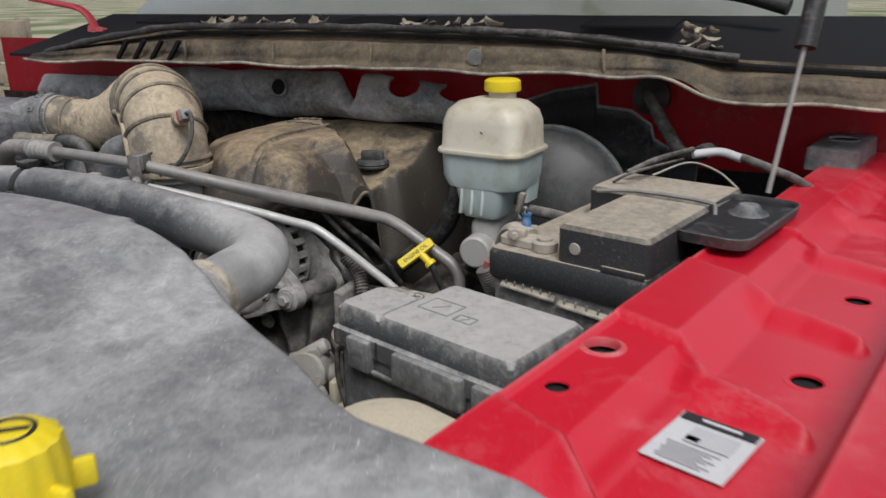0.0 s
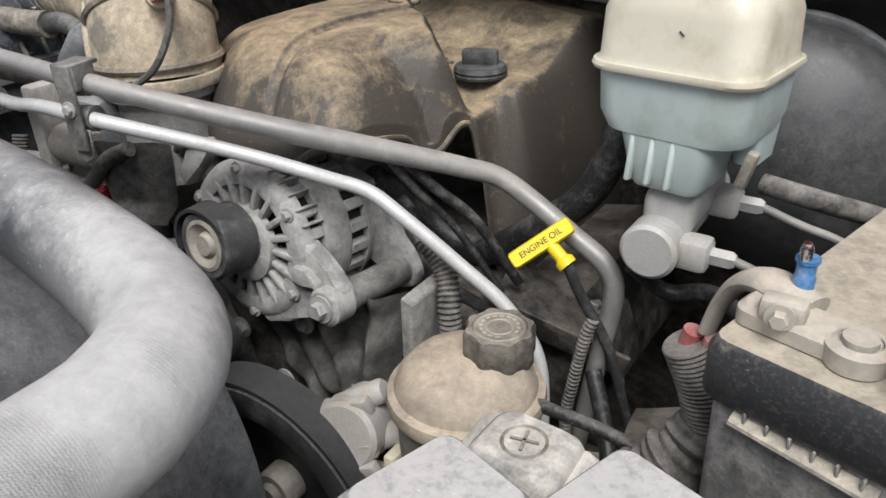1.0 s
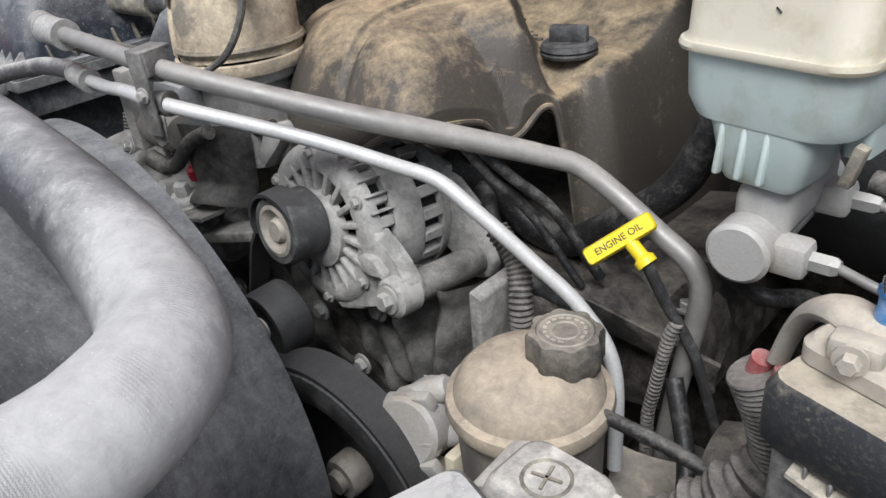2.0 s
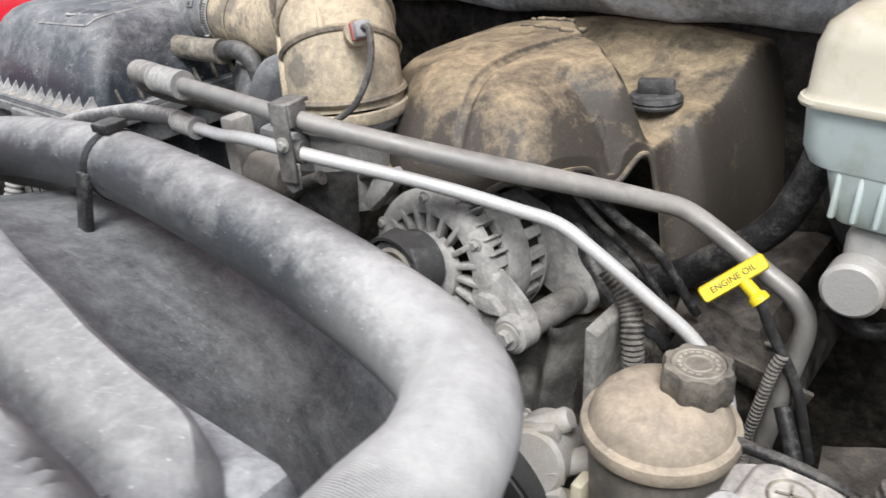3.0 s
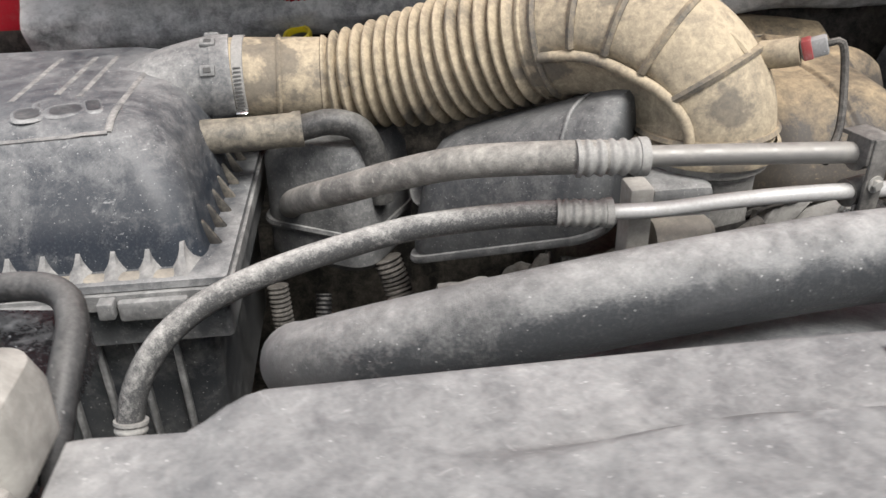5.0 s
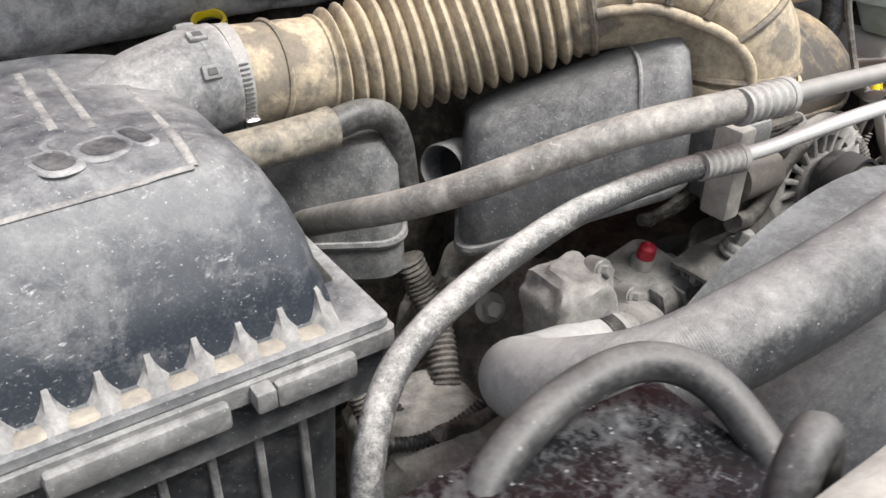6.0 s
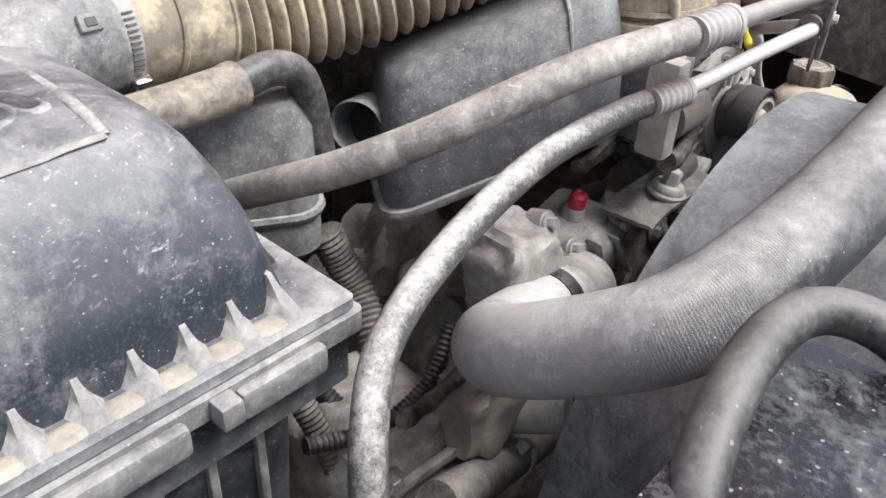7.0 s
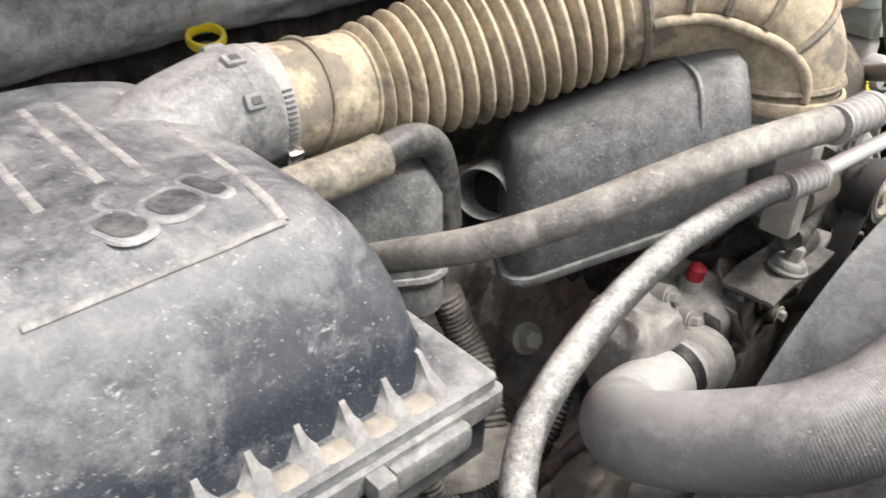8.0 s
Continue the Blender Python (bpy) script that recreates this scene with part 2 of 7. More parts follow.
M_CHROME = dusty("polished_steel", (0.7, 0.7, 0.7), (0.4, 0.4, 0.38), -0.1, 0.1, 0.2, metal=1.0, bump=0.02)
M_TANMETAL = dusty("tan_dusty_metal", (0.22, 0.205, 0.185), (0.44, 0.40, 0.33), 0.3, 0.35, 0.5, metal=0.2)


M_FUSELID = dusty("pale_dusty_lid_plastic", (0.055, 0.060, 0.066), (0.46, 0.452, 0.43), -0.04, 0.93, 0.45, big=16, fine=60, patch=1.2, mottle=1.1, worn=0.6, specks=0.3)
M_LIP = dusty("smooth_black_rubber", (0.022, 0.022, 0.023), (0.26, 0.255, 0.245), 0.02, 0.38, 0.38, patch=0.5, mottle=0.5, specks=0.5)
M_CUFF = dusty("tan_dusty_rubber_cuff", (0.10, 0.095, 0.085), (0.50, 0.45, 0.36), 0.5, 0.3, 0.5, big=14)
M_BATTERY = dusty("dusty_battery_case", (0.022, 0.024, 0.028), (0.32, 0.31, 0.29), 0.13, 0.3, 0.42, specks=0.5, big=10, fine=70, patch=1.4, mottle=1.2, worn=0.8, scuff=0.6)
M_DOME = dusty("tan_dusty_dome", (0.17, 0.155, 0.135), (0.47, 0.395, 0.30), 0.66, 0.2, 0.5, big=18, fine=80, patch=1.2, mottle=1.0, scuff=0.9, flecks=0.2)
M_SLEEVE = dusty("grey_tan_sleeve", (0.08, 0.076, 0.068), (0.38, 0.34, 0.265), 0.42, 0.3, 0.5, big=20, fine=90)
M_STUD = dusty("white_tan_dusted_plastic", (0.10, 0.105, 0.11), (0.58, 0.55, 0.49), 0.50, 0.35, 0.5, big=22, fine=90, patch=1.4, mottle=1.2)
M_HOOK = dusty("bare_dark_rubber", (0.040, 0.040, 0.040), (0.34, 0.335, 0.31), 0.12, 0.34, 0.45, big=20, fine=90, patch=0.9, mottle=0.8)
M_BAND = dusty("dust_filled_line", (0.09, 0.095, 0.10), (0.40, 0.39, 0.37), 0.42, 0.2, 0.6, big=30, fine=110, patch=1.4, mottle=1.4)
M_GUSSET = dusty("gusset_plastic", (0.035, 0.041, 0.050), (0.36, 0.355, 0.34), 0.16, 0.10, 0.45, worn=1.2, patch=0.6, mottle=0.6, flecks=0.1)
M_NECK = dusty("pale_dusty_neck_plastic", (0.050, 0.056, 0.064), (0.42, 0.415, 0.40), 0.22, 0.35, 0.45, fine=80, patch=1.3, mottle=1.0, specks=0.4, worn=0.8)
# Darker tan takes in the shading along one side of the ribs.
M_RIB = dusty("shaded_duct_rib", (0.09, 0.085, 0.078), (0.40, 0.33, 0.23), 0.42, 0.3, 0.6, fine=90, big=18)
M_REDPLAIN = dusty("red_paint_smooth", (0.62, 0.012, 0.032), (0.66, 0.20, 0.21), -0.10, 0.06, 0.34, coat=0.3, big=5, fine=40, bump=0.02, patch=1.0, mottle=0.9, scuff=0.0)
M_CHALK = dusty("dusty_cream_plastic", (0.26, 0.25, 0.225), (0.50, 0.48, 0.44), 0.5, 0.2, 0.5, big=16, fine=60)
M_REDCAP = dusty("red_sensor_cap", (0.52, 0.02, 0.045), (0.45, 0.25, 0.22), 0.0, 0.1, 0.45)
M_PALE_RED = dusty("lit_rim_red_paint", (0.58, 0.07, 0.085), (0.64, 0.34, 0.33), 0.15, 0.1, 0.5)
M_BROWNRIB = dusty("brown_dusty_plastic", (0.05, 0.048, 0.045), (0.30, 0.27, 0.22), 0.22, 0.4, 0.5, fine=60)


def plastic_milky(name, col):
    m, n, p = nodes_of(name)
    p.inputs["Roughness"].default_value = 0.42
    n1, n2 = noise_node(n, 18, 8, 0.65), noise_node(n, 180, 3)
    stain = math_node(n, "MULTIPLY", math_node(n, "SUBTRACT", n1, 0.47), 4.5, clamp=True)
    c = mix_node(n, stain, col, tuple(0.72 * v * k for v, k in zip(col, (1, 0.96, 0.84))))
    smear = math_node(n, "MULTIPLY", math_node(n, "SUBTRACT", noise_node(n, 45, 6, 0.7), 0.56), 5.0, clamp=True)
    c = mix_node(n, math_node(n, "MULTIPLY", smear, 0.45), c, tuple(0.5 + 0.25 * v for v in col))
    spot = math_node(n, "MULTIPLY", math_node(n, "SUBTRACT", n2, 0.655), 10.0, clamp=True)
    spot = math_node(n, "MULTIPLY", spot, math_node(n, "MULTIPLY", math_node(n, "SUBTRACT", n1, 0.42), 6.0, clamp=True))
    c = mix_node(n, math_node(n, "MULTIPLY", spot, 0.5), c, (0.4, 0.3, 0.15))
    n.links.new(c, p.inputs["Base Color"])
    p.inputs["Subsurface Weight"].default_value = 0.15
    p.inputs["Subsurface Radius"].default_value = (0.02, 0.018, 0.014)
    return m


M_MILKY = plastic_milky("milky_plastic", (0.55, 0.515, 0.415))
M_FLUID = plastic_milky("milky_plastic_over_fluid", (0.46, 0.53, 0.51))


def glass(name):
    m, n, p = nodes_of(name)
    p.inputs["Base Color"].default_value = (0.55, 0.58, 0.6, 1)
    p.inputs["Roughness"].default_value = 0.06
    p.inputs["Transmission Weight"].default_value = 0.9
    p.inputs["IOR"].default_value = 1.45
    return m


M_GLASS = glass("windscreen_glass")


def ground_material():
    m, n, p = nodes_of("dirt_and_grass")
    n1, n2 = noise_node(n, 0.25, 6), noise_node(n, 14, 6)
    g = math_node(n, "MULTIPLY", math_node(n, "SUBTRACT", n1, 0.42), 6.0, clamp=True)
    dirt = mix_node(n, n2, (0.30, 0.25, 0.18), (0.42, 0.36, 0.27))
    grass = mix_node(n, n2, (0.05, 0.085, 0.02), (0.13, 0.17, 0.05))
    n.links.new(mix_node(n, g, dirt, grass), p.inputs["Base Color"])
    p.inputs["Roughness"].default_value = 0.95
    return m


M_GROUND = ground_material()
M_GRILLE, _n, _p = nodes_of("matt_black_grille")
_p.inputs["Base Color"].default_value = (0.012, 0.012, 0.013, 1)
_p.inputs["Roughness"].default_value = 0.85
_p.inputs["Specular IOR Level"].default_value = 0.15
M_CHALKHOSE = dusty("white_dusted_rubber_hose", (0.060, 0.061, 0.062), (0.58, 0.57, 0.54), 0.02, 0.74, 0.5, fine=170, big=30, patch=0.9, mottle=1.3, scuff=0.5, grain=700, flecks=0.4)
M_SMEARHOSE = dusty("tan_smeared_rubber_hose", (0.070, 0.070, 0.069), (0.48, 0.46, 0.415), 0.46, 0.14, 0.42, fine=110, big=22, patch=1.2, mottle=0.8, scuff=0.9, grain=600, flecks=0.25)
M_CRIMP = dusty("dusty_crimped_metal", (0.26, 0.258, 0.25), (0.47, 0.46, 0.43), 0.42, 0.2, 0.5, metal=0.15, fine=200, patch=1.0, mottle=1.6)
M_BELT = dusty("worn_black_belt", (0.022, 0.022, 0.023), (0.11, 0.108, 0.104), 0.12, 0.2, 0.55, patch=0.4, mottle=0.5, scuff=0.1)
M_LEAF = dusty("dry_leaf", (0.30, 0.25, 0.17), (0.50, 0.46, 0.37), 0.4, 0.1, 0.7, fine=180, big=30)
M_WOOD = dusty("weathered_wood", (0.26, 0.2, 0.14), (0.4, 0.36, 0.3), 0.3, 0.2, 0.8, bump=0.4)

# ---- building blocks ----
TR = pose(-0.736, 0.3126, 0, 0, 0, -23)  # the truck: x to its left side, y to its cabin


def thing(name, m, label, category, group="", kind=""):
    ob = new(name)
    ob.empty_display_size = 0.02
    ob.matrix_world = TR @ m
    return tagged(ob, label, category, group, kind)


def mesh_of(name, bm, mat, sharp=38):
    me = bpy.data.meshes.new(name)
    bmesh.ops.recalc_face_normals(bm, faces=bm.faces)
    for f in bm.faces:
        f.smooth = True
    bm.to_mesh(me)
    bm.free()
    me.set_sharp_from_angle(angle=radians(sharp))
    me.materials.append(mat)
    return me


def part(name, bm, mat, parent, label="", sharp=38):
    ob = new(name, mesh_of(name, bm, mat, sharp))
    ob.parent = parent
    return tagged(ob, label)


def single(name, bm, mat, m, label, category, group="", kind="", sharp=38):
    ob = new(name, mesh_of(name, bm, mat, sharp))
    ob.matrix_world = TR @ m
    return tagged(ob, label, category, group, kind)


def B():
    return bmesh.new()


def box(bm, size, at=(0, 0, 0), turn=(0, 0, 0), bevel=0.0, segs=2, taper=1.0):
    r = bmesh.ops.create_cube(bm, size=1.0)
    vs = r["verts"]
    for v in vs:
        k = taper if v.co.z > 0 else 1.0
        v.co = Vector((v.co.x * size[0] * k, v.co.y * size[1] * k, v.co.z * size[2]))
    if bevel:
        es = list({e for v in vs for e in v.link_edges})
        g = bmesh.ops.bevel(bm, geom=es, offset=bevel, segments=segs, affect="EDGES", profile=0.5)
        vs = list({v for f in g["faces"] for v in f.verts} | {v for v in vs if v.is_valid})
    bmesh.ops.transform(bm, matrix=pose(*at, *turn), verts=vs)
    return vs


def lathe(bm, profile, m=None, seg=32, wave=None):
    """Turn (radius, height) pairs round z; wave(angle, i) scales the radius."""
    m = m or Matrix()
    rings = []
    for i, (r, z) in enumerate(profile):
        if r < 1e-6:
            rings.append([bm.verts.new(m @ Vector((0, 0, z)))])
        else:
            ring = []
            for k in range(seg):
                a = math.tau * k / seg
                q = r * (wave(a, i) if wave else 1.0)
                ring.append(bm.verts.new(m @ Vector((q * math.cos(a), q * math.sin(a), z))))
            rings.append(ring)
    skin(bm, rings)


def skin(bm, rings, caps=False):
    for a, b in zip(rings, rings[1:]):
        if len(a) == 1 and len(b) == 1:
            continue
        n = max(len(a), len(b))
        for k in range(n):
            j = (k + 1) % n
            if len(a) == 1:
                bm.faces.new((a[0], b[j], b[k]))
            elif len(b) == 1:
                bm.faces.new((a[k], a[j], b[0]))
            else:
                bm.faces.new((a[k], a[j], b[j], b[k]))
    if caps:
        for r in (rings[0], rings[-1]):
            if len(r) > 2:
                bm.faces.new(r)


def glide(pts, n):
    """n places evenly along a smooth line through pts (and any further values they carry)."""
    P = [np.array(p, float) for p in pts]
    P = [2 * P[0] - P[1]] + P + [2 * P[-1] - P[-2]]
    fine = []
    for i in range(1, len(P) - 2):
        for s in np.linspace(0, 1, 24, endpoint=False):
            a, b, c, d = P[i - 1:i + 3]
            fine.append(0.5 * (2 * b + (c - a) * s + (2 * a - 5 * b + 4 * c - d) * s * s + (3 * b - a - 3 * c + d) * s ** 3))
    fine.append(P[-2])
    fine = np.array(fine)
    run = np.concatenate([[0], np.cumsum(np.linalg.norm(np.diff(fine[:, :3], axis=0), axis=1))])
    at = np.linspace(0, run[-1], n)
    return [np.array([np.interp(s, run, fine[:, k]) for k in range(fine.shape[1])]) for s in at], run[-1]


def tube(bm, pts, r, n=40, seg=18, ripple=None, caps=True, squash=1.0):
    """A tube through pts (x, y, z[, radius]); ripple(s in 0..1, metres) is added to the radius. UV: metres along, turn."""
    P, length = glide(pts, n)
    uv = bm.loops.layers.uv.verify()
    rings, side, last = [], None, None
    for i, p in enumerate(P):
        a, b = P[max(i - 1, 0)][:3], P[min(i + 1, n - 1)][:3]
        d = Vector(b - a).normalized()
        if side is None:
            side = d.cross(Vector((0, 0, 1)))
            if side.length < 0.1:
                side = d.cross(Vector((0, 1, 0)))
        side = (side - d * side.dot(d)).normalized()
        upv = side.cross(d)
        s = i / (n - 1)
        q = (p[3] if len(p) > 3 else r) + (ripple(s, s * length) if ripple else 0)
        rings.append([bm.verts.new(Vector(p[:3]) + (side * math.cos(math.tau * k / seg) + upv * math.sin(math.tau * k / seg) * squash) * q) for k in range(seg)])
    for i in range(n - 1):
        for k in range(seg):
            j = (k + 1) % seg
            f = bm.faces.new((rings[i][k], rings[i][j], rings[i + 1][j], rings[i + 1][k]))
            for loop, (u, v) in zip(f.loops, ((i, k), (i, k + 1), (i + 1, k + 1), (i + 1, k))):
                loop[uv].uv = (length * u / (n - 1), v / seg)
    if caps:
        bm.faces.new(rings[0])
        bm.faces.new(rings[-1])
    return bm


def rounded(w, d, r, n=6):
    """A ring of a rounded rectangle, w by d, corners of radius r."""
    out = []
    for cx, cy, a0 in ((1, 1, 0), (-1, 1, 90), (-1, -1, 180), (1, -1, 270)):
        for k in range(n):
            a = radians(a0 + 90 * k / (n - 1))
            out.append((cx * (w / 2 - r) + r * math.cos(a), cy * (d / 2 - r) + r * math.sin(a)))
    return out


def stack(bm, layers, n=6, caps=True, m=None):
    """Rounded rectangles (w, d, r, z[, cx, cy]) skinned from first to last."""
    m = m or Matrix()
    rings = []
    for w, d, r, z, *c in layers:
        cx, cy = c if c else (0, 0)
        rings.append([bm.verts.new(m @ Vector((x + cx, y + cy, z))) for x, y in rounded(w, d, r, n)])
    skin(bm, rings, caps)
    return bm


def sheet(bm, nu, nv, fn, thick=0.0):
    """A surface fn(u, v) over the unit square, with an underside thick metres below it."""
    top = [[bm.verts.new(fn(i / nu, j / nv)) for j in range(nv + 1)] for i in range(nu + 1)]
    for i in range(nu):
        for j in range(nv):
            bm.faces.new((top[i][j], top[i + 1][j], top[i + 1][j + 1], top[i][j + 1]))
    if thick:
        low = [[bm.verts.new(v.co - Vector((0, 0, thick))) for v in row] for row in top]
        for i in range(nu):
            for j in range(nv):
                bm.faces.new((low[i][j + 1], low[i + 1][j + 1], low[i + 1][j], low[i][j]))
        for i in range(nu):
            bm.faces.new((top[i][0], low[i][0], low[i + 1][0], top[i + 1][0]))
            bm.faces.new((top[i + 1][nv], low[i + 1][nv], low[i][nv], top[i][nv]))
        for j in range(nv):
            bm.faces.new((top[0][j + 1], low[0][j + 1], low[0][j], top[0][j]))
            bm.faces.new((top[nu][j], low[nu][j], low[nu][j + 1], top[nu][j + 1]))
    return bm


def step(a, b, x):
    t = min(1.0, max(0.0, (x - a) / (b - a)))
    return t * t * (3 - 2 * t)


def prism(bm, pts, y0, y1, bevel=0.002, segs=2):
    """An (x, z) outline drawn out from y0 to y1, its edges rounded."""
    a, b = [[bm.verts.new((x, y, z)) for x, z in pts] for y in (y0, y1)]
    n = len(a)
    bm.faces.new(a)
    bm.faces.new(b[::-1])
    for k in range(n):
        bm.faces.new((a[k], b[k], b[(k + 1) % n], a[(k + 1) % n]))
    if bevel:
        es = list({e for v in a + b for e in v.link_edges})
        bmesh.ops.bevel(bm, geom=es, offset=bevel, segments=segs, affect="EDGES", profile=0.5)


def bolt_head(bm, r, h, m, washer=True):
    if washer:
        lathe(bm, [(0, 0), (r * 1.6, 0), (r * 1.6, h * 0.25), (0, h * 0.25)], m, 16)
    lathe(bm, [(0, h * 0.2), (r, h * 0.2), (r, h * 0.9), (r * 0.85, h), (0, h)], m, 6)


ALONG_Y = pose(0, 0, 0, 90)   # turns z into -y (towards the truck's nose)
ALONG_X = pose(0, 0, 0, 0, 90)  # turns z into +x

# ---- the large structure ----
bm = B()
sheet(bm, 60, 60, lambda u, v: Vector((400 * (u - 0.5) ** 3 * 4, 400 * (v - 0.5) ** 3 * 4 , 0.0)))
single("ground", bm, M_GROUND, Matrix(), "bare dirt ground with patches of green grass", "ground", kind="structure")

# firewall
bm = B()
sheet(bm, 30, 6, lambda u, v: Vector((-1.05 + 2.1 * u, 1.46 + 0.012 * math.sin(9 * u), 1.20 + 0.23 * v)))
bmesh.ops.solidify(bm, geom=bm.faces[:], thickness=0.012)
single("wall_firewall", bm, M_RED_DUST, Matrix(), "dirty red painted steel firewall behind the engine", "firewall", kind="structure")
# Added dark sheet: covers the low red so the depths stay in shade.
bm = B()
sheet(bm, 60, 20, lambda u, v: Vector((-1.05 + 2.1 * u, 1.44 + 0.014 * noise.noise(Vector((u * 14, v * 6, 0))), 0.5 + (0.80 - 0.07 * step(0.70, 0.74, u)) * v)))
bmesh.ops.solidify(bm, geom=bm.faces[:], thickness=0.01)
single("wall_firewall_dark_sheet", bm, M_DARK, Matrix(), "dark sheet added before the low firewall to keep its depths dark", "firewall lining", kind="structure")

# open hood above, out of sight but shading the bay
bm = B()
sheet(bm, 12, 12, lambda u, v: Vector((-0.95 + 1.7 * u, 1.66 - 0.80 * v, 1.62 + 0.98 * v + 0.05 * math.sin(math.pi * u))), 0.03)
single("hood", bm, M_RED_DUST, Matrix(), "open red steel hood standing over the engine bay", "hood")

# cowl
cowl = thing("cowl", Matrix(), "dusty black plastic windscreen cowl with a rubber seal", "cowl")
bm = B()


def cowl_face(u, v):
    x = -0.75 + 1.75 * u
    low = 1.402 - 0.034 * step(0.64, 0.73, x) - 0.006 * step(-0.4, -0.62, x) + 0.002 * math.sin(31 * x) + 0.0015 * math.sin(67 * x)
    top = float(np.interp(x, (-0.75, -0.586, -0.32, 0.05, 0.37, 0.56, 0.74, 1.0), (1.412, 1.434, 1.467, 1.469, 1.464, 1.451, 1.427, 1.420)))
    z = low + (top - low) * v
    dip = 0.006 * noise.noise(Vector((x * 5, v * 2, 1))) + 0.003 * noise.noise(Vector((x * 17, v * 5, 4)))
    bulge = 0.006 * math.sin(math.pi * min(1.0, v / 0.66)) + 0.014 * step(0.22, 0.0, v) - 0.022 * step(0.64, 0.74, v) - dip
    return Vector((x, 1.29 - bulge + 0.02 * v, z))


sheet(bm, 140, 36, cowl_face)
bmesh.ops.solidify(bm, geom=bm.faces[:], thickness=0.004)
part("front_panel", bm, M_COWL, cowl, "tan dusty front panel")
bm = B()
sheet(bm, 40, 10, lambda u, v: Vector((-0.85 + 1.9 * u, 1.32 + 0.33 * v, float(np.interp(-0.85 + 1.9 * u, (-0.75, -0.586, -0.32, 0.05, 0.37, 0.56, 0.74, 1.0), (1.405, 1.428, 1.460, 1.462, 1.457, 1.444, 1.420, 1.412))) * (1 - v) + 1.482 * v)), 0.006)
part("grille_panel", bm, M_GRILLE, cowl, "black plastic grille panel")
for k in range(3):
    for j in range(10):
        bm = B()
        box(bm, (0.16, 0.006, 0.006), (-0.45 + 0.50 * k, 1.40 + 0.012 * j, 1.472 + 0.0009 * j), bevel=0.001, segs=1)
        part("slat", bm, M_GRILLE, cowl)
bm = B()
tube(bm, [(-0.74, 1.33, 1.408), (-0.60, 1.315, 1.434), (-0.45, 1.305, 1.455), (-0.32, 1.302, 1.469), (0.05, 1.300, 1.471), (0.37, 1.303, 1.466), (0.56, 1.306, 1.453), (0.74, 1.31, 1.430)], 0.007, 90, 10, lambda q, d: 0.0012 * math.sin(60 * d))
part("seal", bm, M_RUBBER, cowl, "black rubber seal")
bm = B()
tube(bm, [cowl_face(k / 24, 0.0) + Vector((0, -0.002, 0.0005 * math.sin(2 * k))) for k in range(25)], 0.0028, 90, 8)
part("edge_lip", bm, M_CUFF, cowl, "pale dusty edge lip")
for k in range(4):
    bm = B()
    box(bm, (0.008, 0.010, 0.050), (-0.46 + 0.045 * k, 1.279, 1.424), (0, 40, 0), bevel=0.002)
    part("rib", bm, M_GRILLE, cowl)
for k in range(5):
    bm = B()
    box(bm, (0.005, 0.008, 0.036), (-0.30 + 0.21 * k, 1.284, 1.425), (0, 6 * math.sin(k), 0), bevel=0.002)
    part("rib", bm, M_COWL, cowl)
bm = B()
lathe(bm, [(0, 0), (0.014, 0), (0.013, 0.006), (0.0, 0.007)], pose(0.32, 1.286, 1.425, 90), 20)
part("plug", bm, M_BLACK, cowl)

glass_pane = B()
sheet(glass_pane, 20, 8, lambda u, v: Vector((-0.85 + 1.75 * u, 1.62 + 0.8 * v - 0.10 * (2 * u - 1) ** 2 * -1, 1.475 + 0.5 * v)), 0.005)
single("window_windscreen", glass_pane, M_GLASS, Matrix(), "raked laminated glass windscreen above the cowl", "windscreen", kind="structure")

# fenders
CREST_X, CREST_Y = (0.0, 0.071, 0.112, 0.139, 0.17, 0.192), (0.003, -0.017, -0.053, -0.058, -0.072, -0.088)


def fender_surface(side):
    def fn(u, v):
        x, y = 0.40 * u, -0.30 + 1.55 * v
        bend = float(np.interp(x, CREST_X, CREST_Y))
        w0 = y - bend
        low = step(0.066, 0.074, w0) * (1 - step(0.246, 0.254, w0)) + step(0.418, 0.426, w0) * (1 - step(0.592, 0.600, w0))
        z = 0.003 - 0.007 * low * step(0.006, 0.014, x) * (1 - step(0.085, 0.11, x))
        # slope beyond the ledge down to the shelf
        z -= 0.018 * (0.25 * step(0.066, 0.112, x) + 0.75 * min(1.0, max(0.0, (x - 0.069) / 0.041)))
        # pressed tongues: a crest on the cabin side, a soft near side, a round end
        for c in (-0.11, 0.07, 0.252, 0.423, 0.60, 0.77):
            w = c + bend - y
            soft = float(np.interp(x, (0.07, 0.112, 0.156, 0.19), (0.050, 0.052, 0.044, 0.034)))
            tip = 0.196 - 26.0 * (w - 0.013) ** 2
            z += 0.0095 * step(-0.004, 0.003, w) * (1 - step(0.006, soft, w)) * step(0.066, 0.105, x) * (1 - step(tip - 0.010, tip, x))
        z += 0.050 * step(0.203, 0.219, x) + 0.014 * step(0.219, 0.30, x) - 0.15 * max(0, x - 0.30)
        z -= 0.045 * step(0.008, 0.0, x)
        return Vector((side * x, y, z))
    return fn


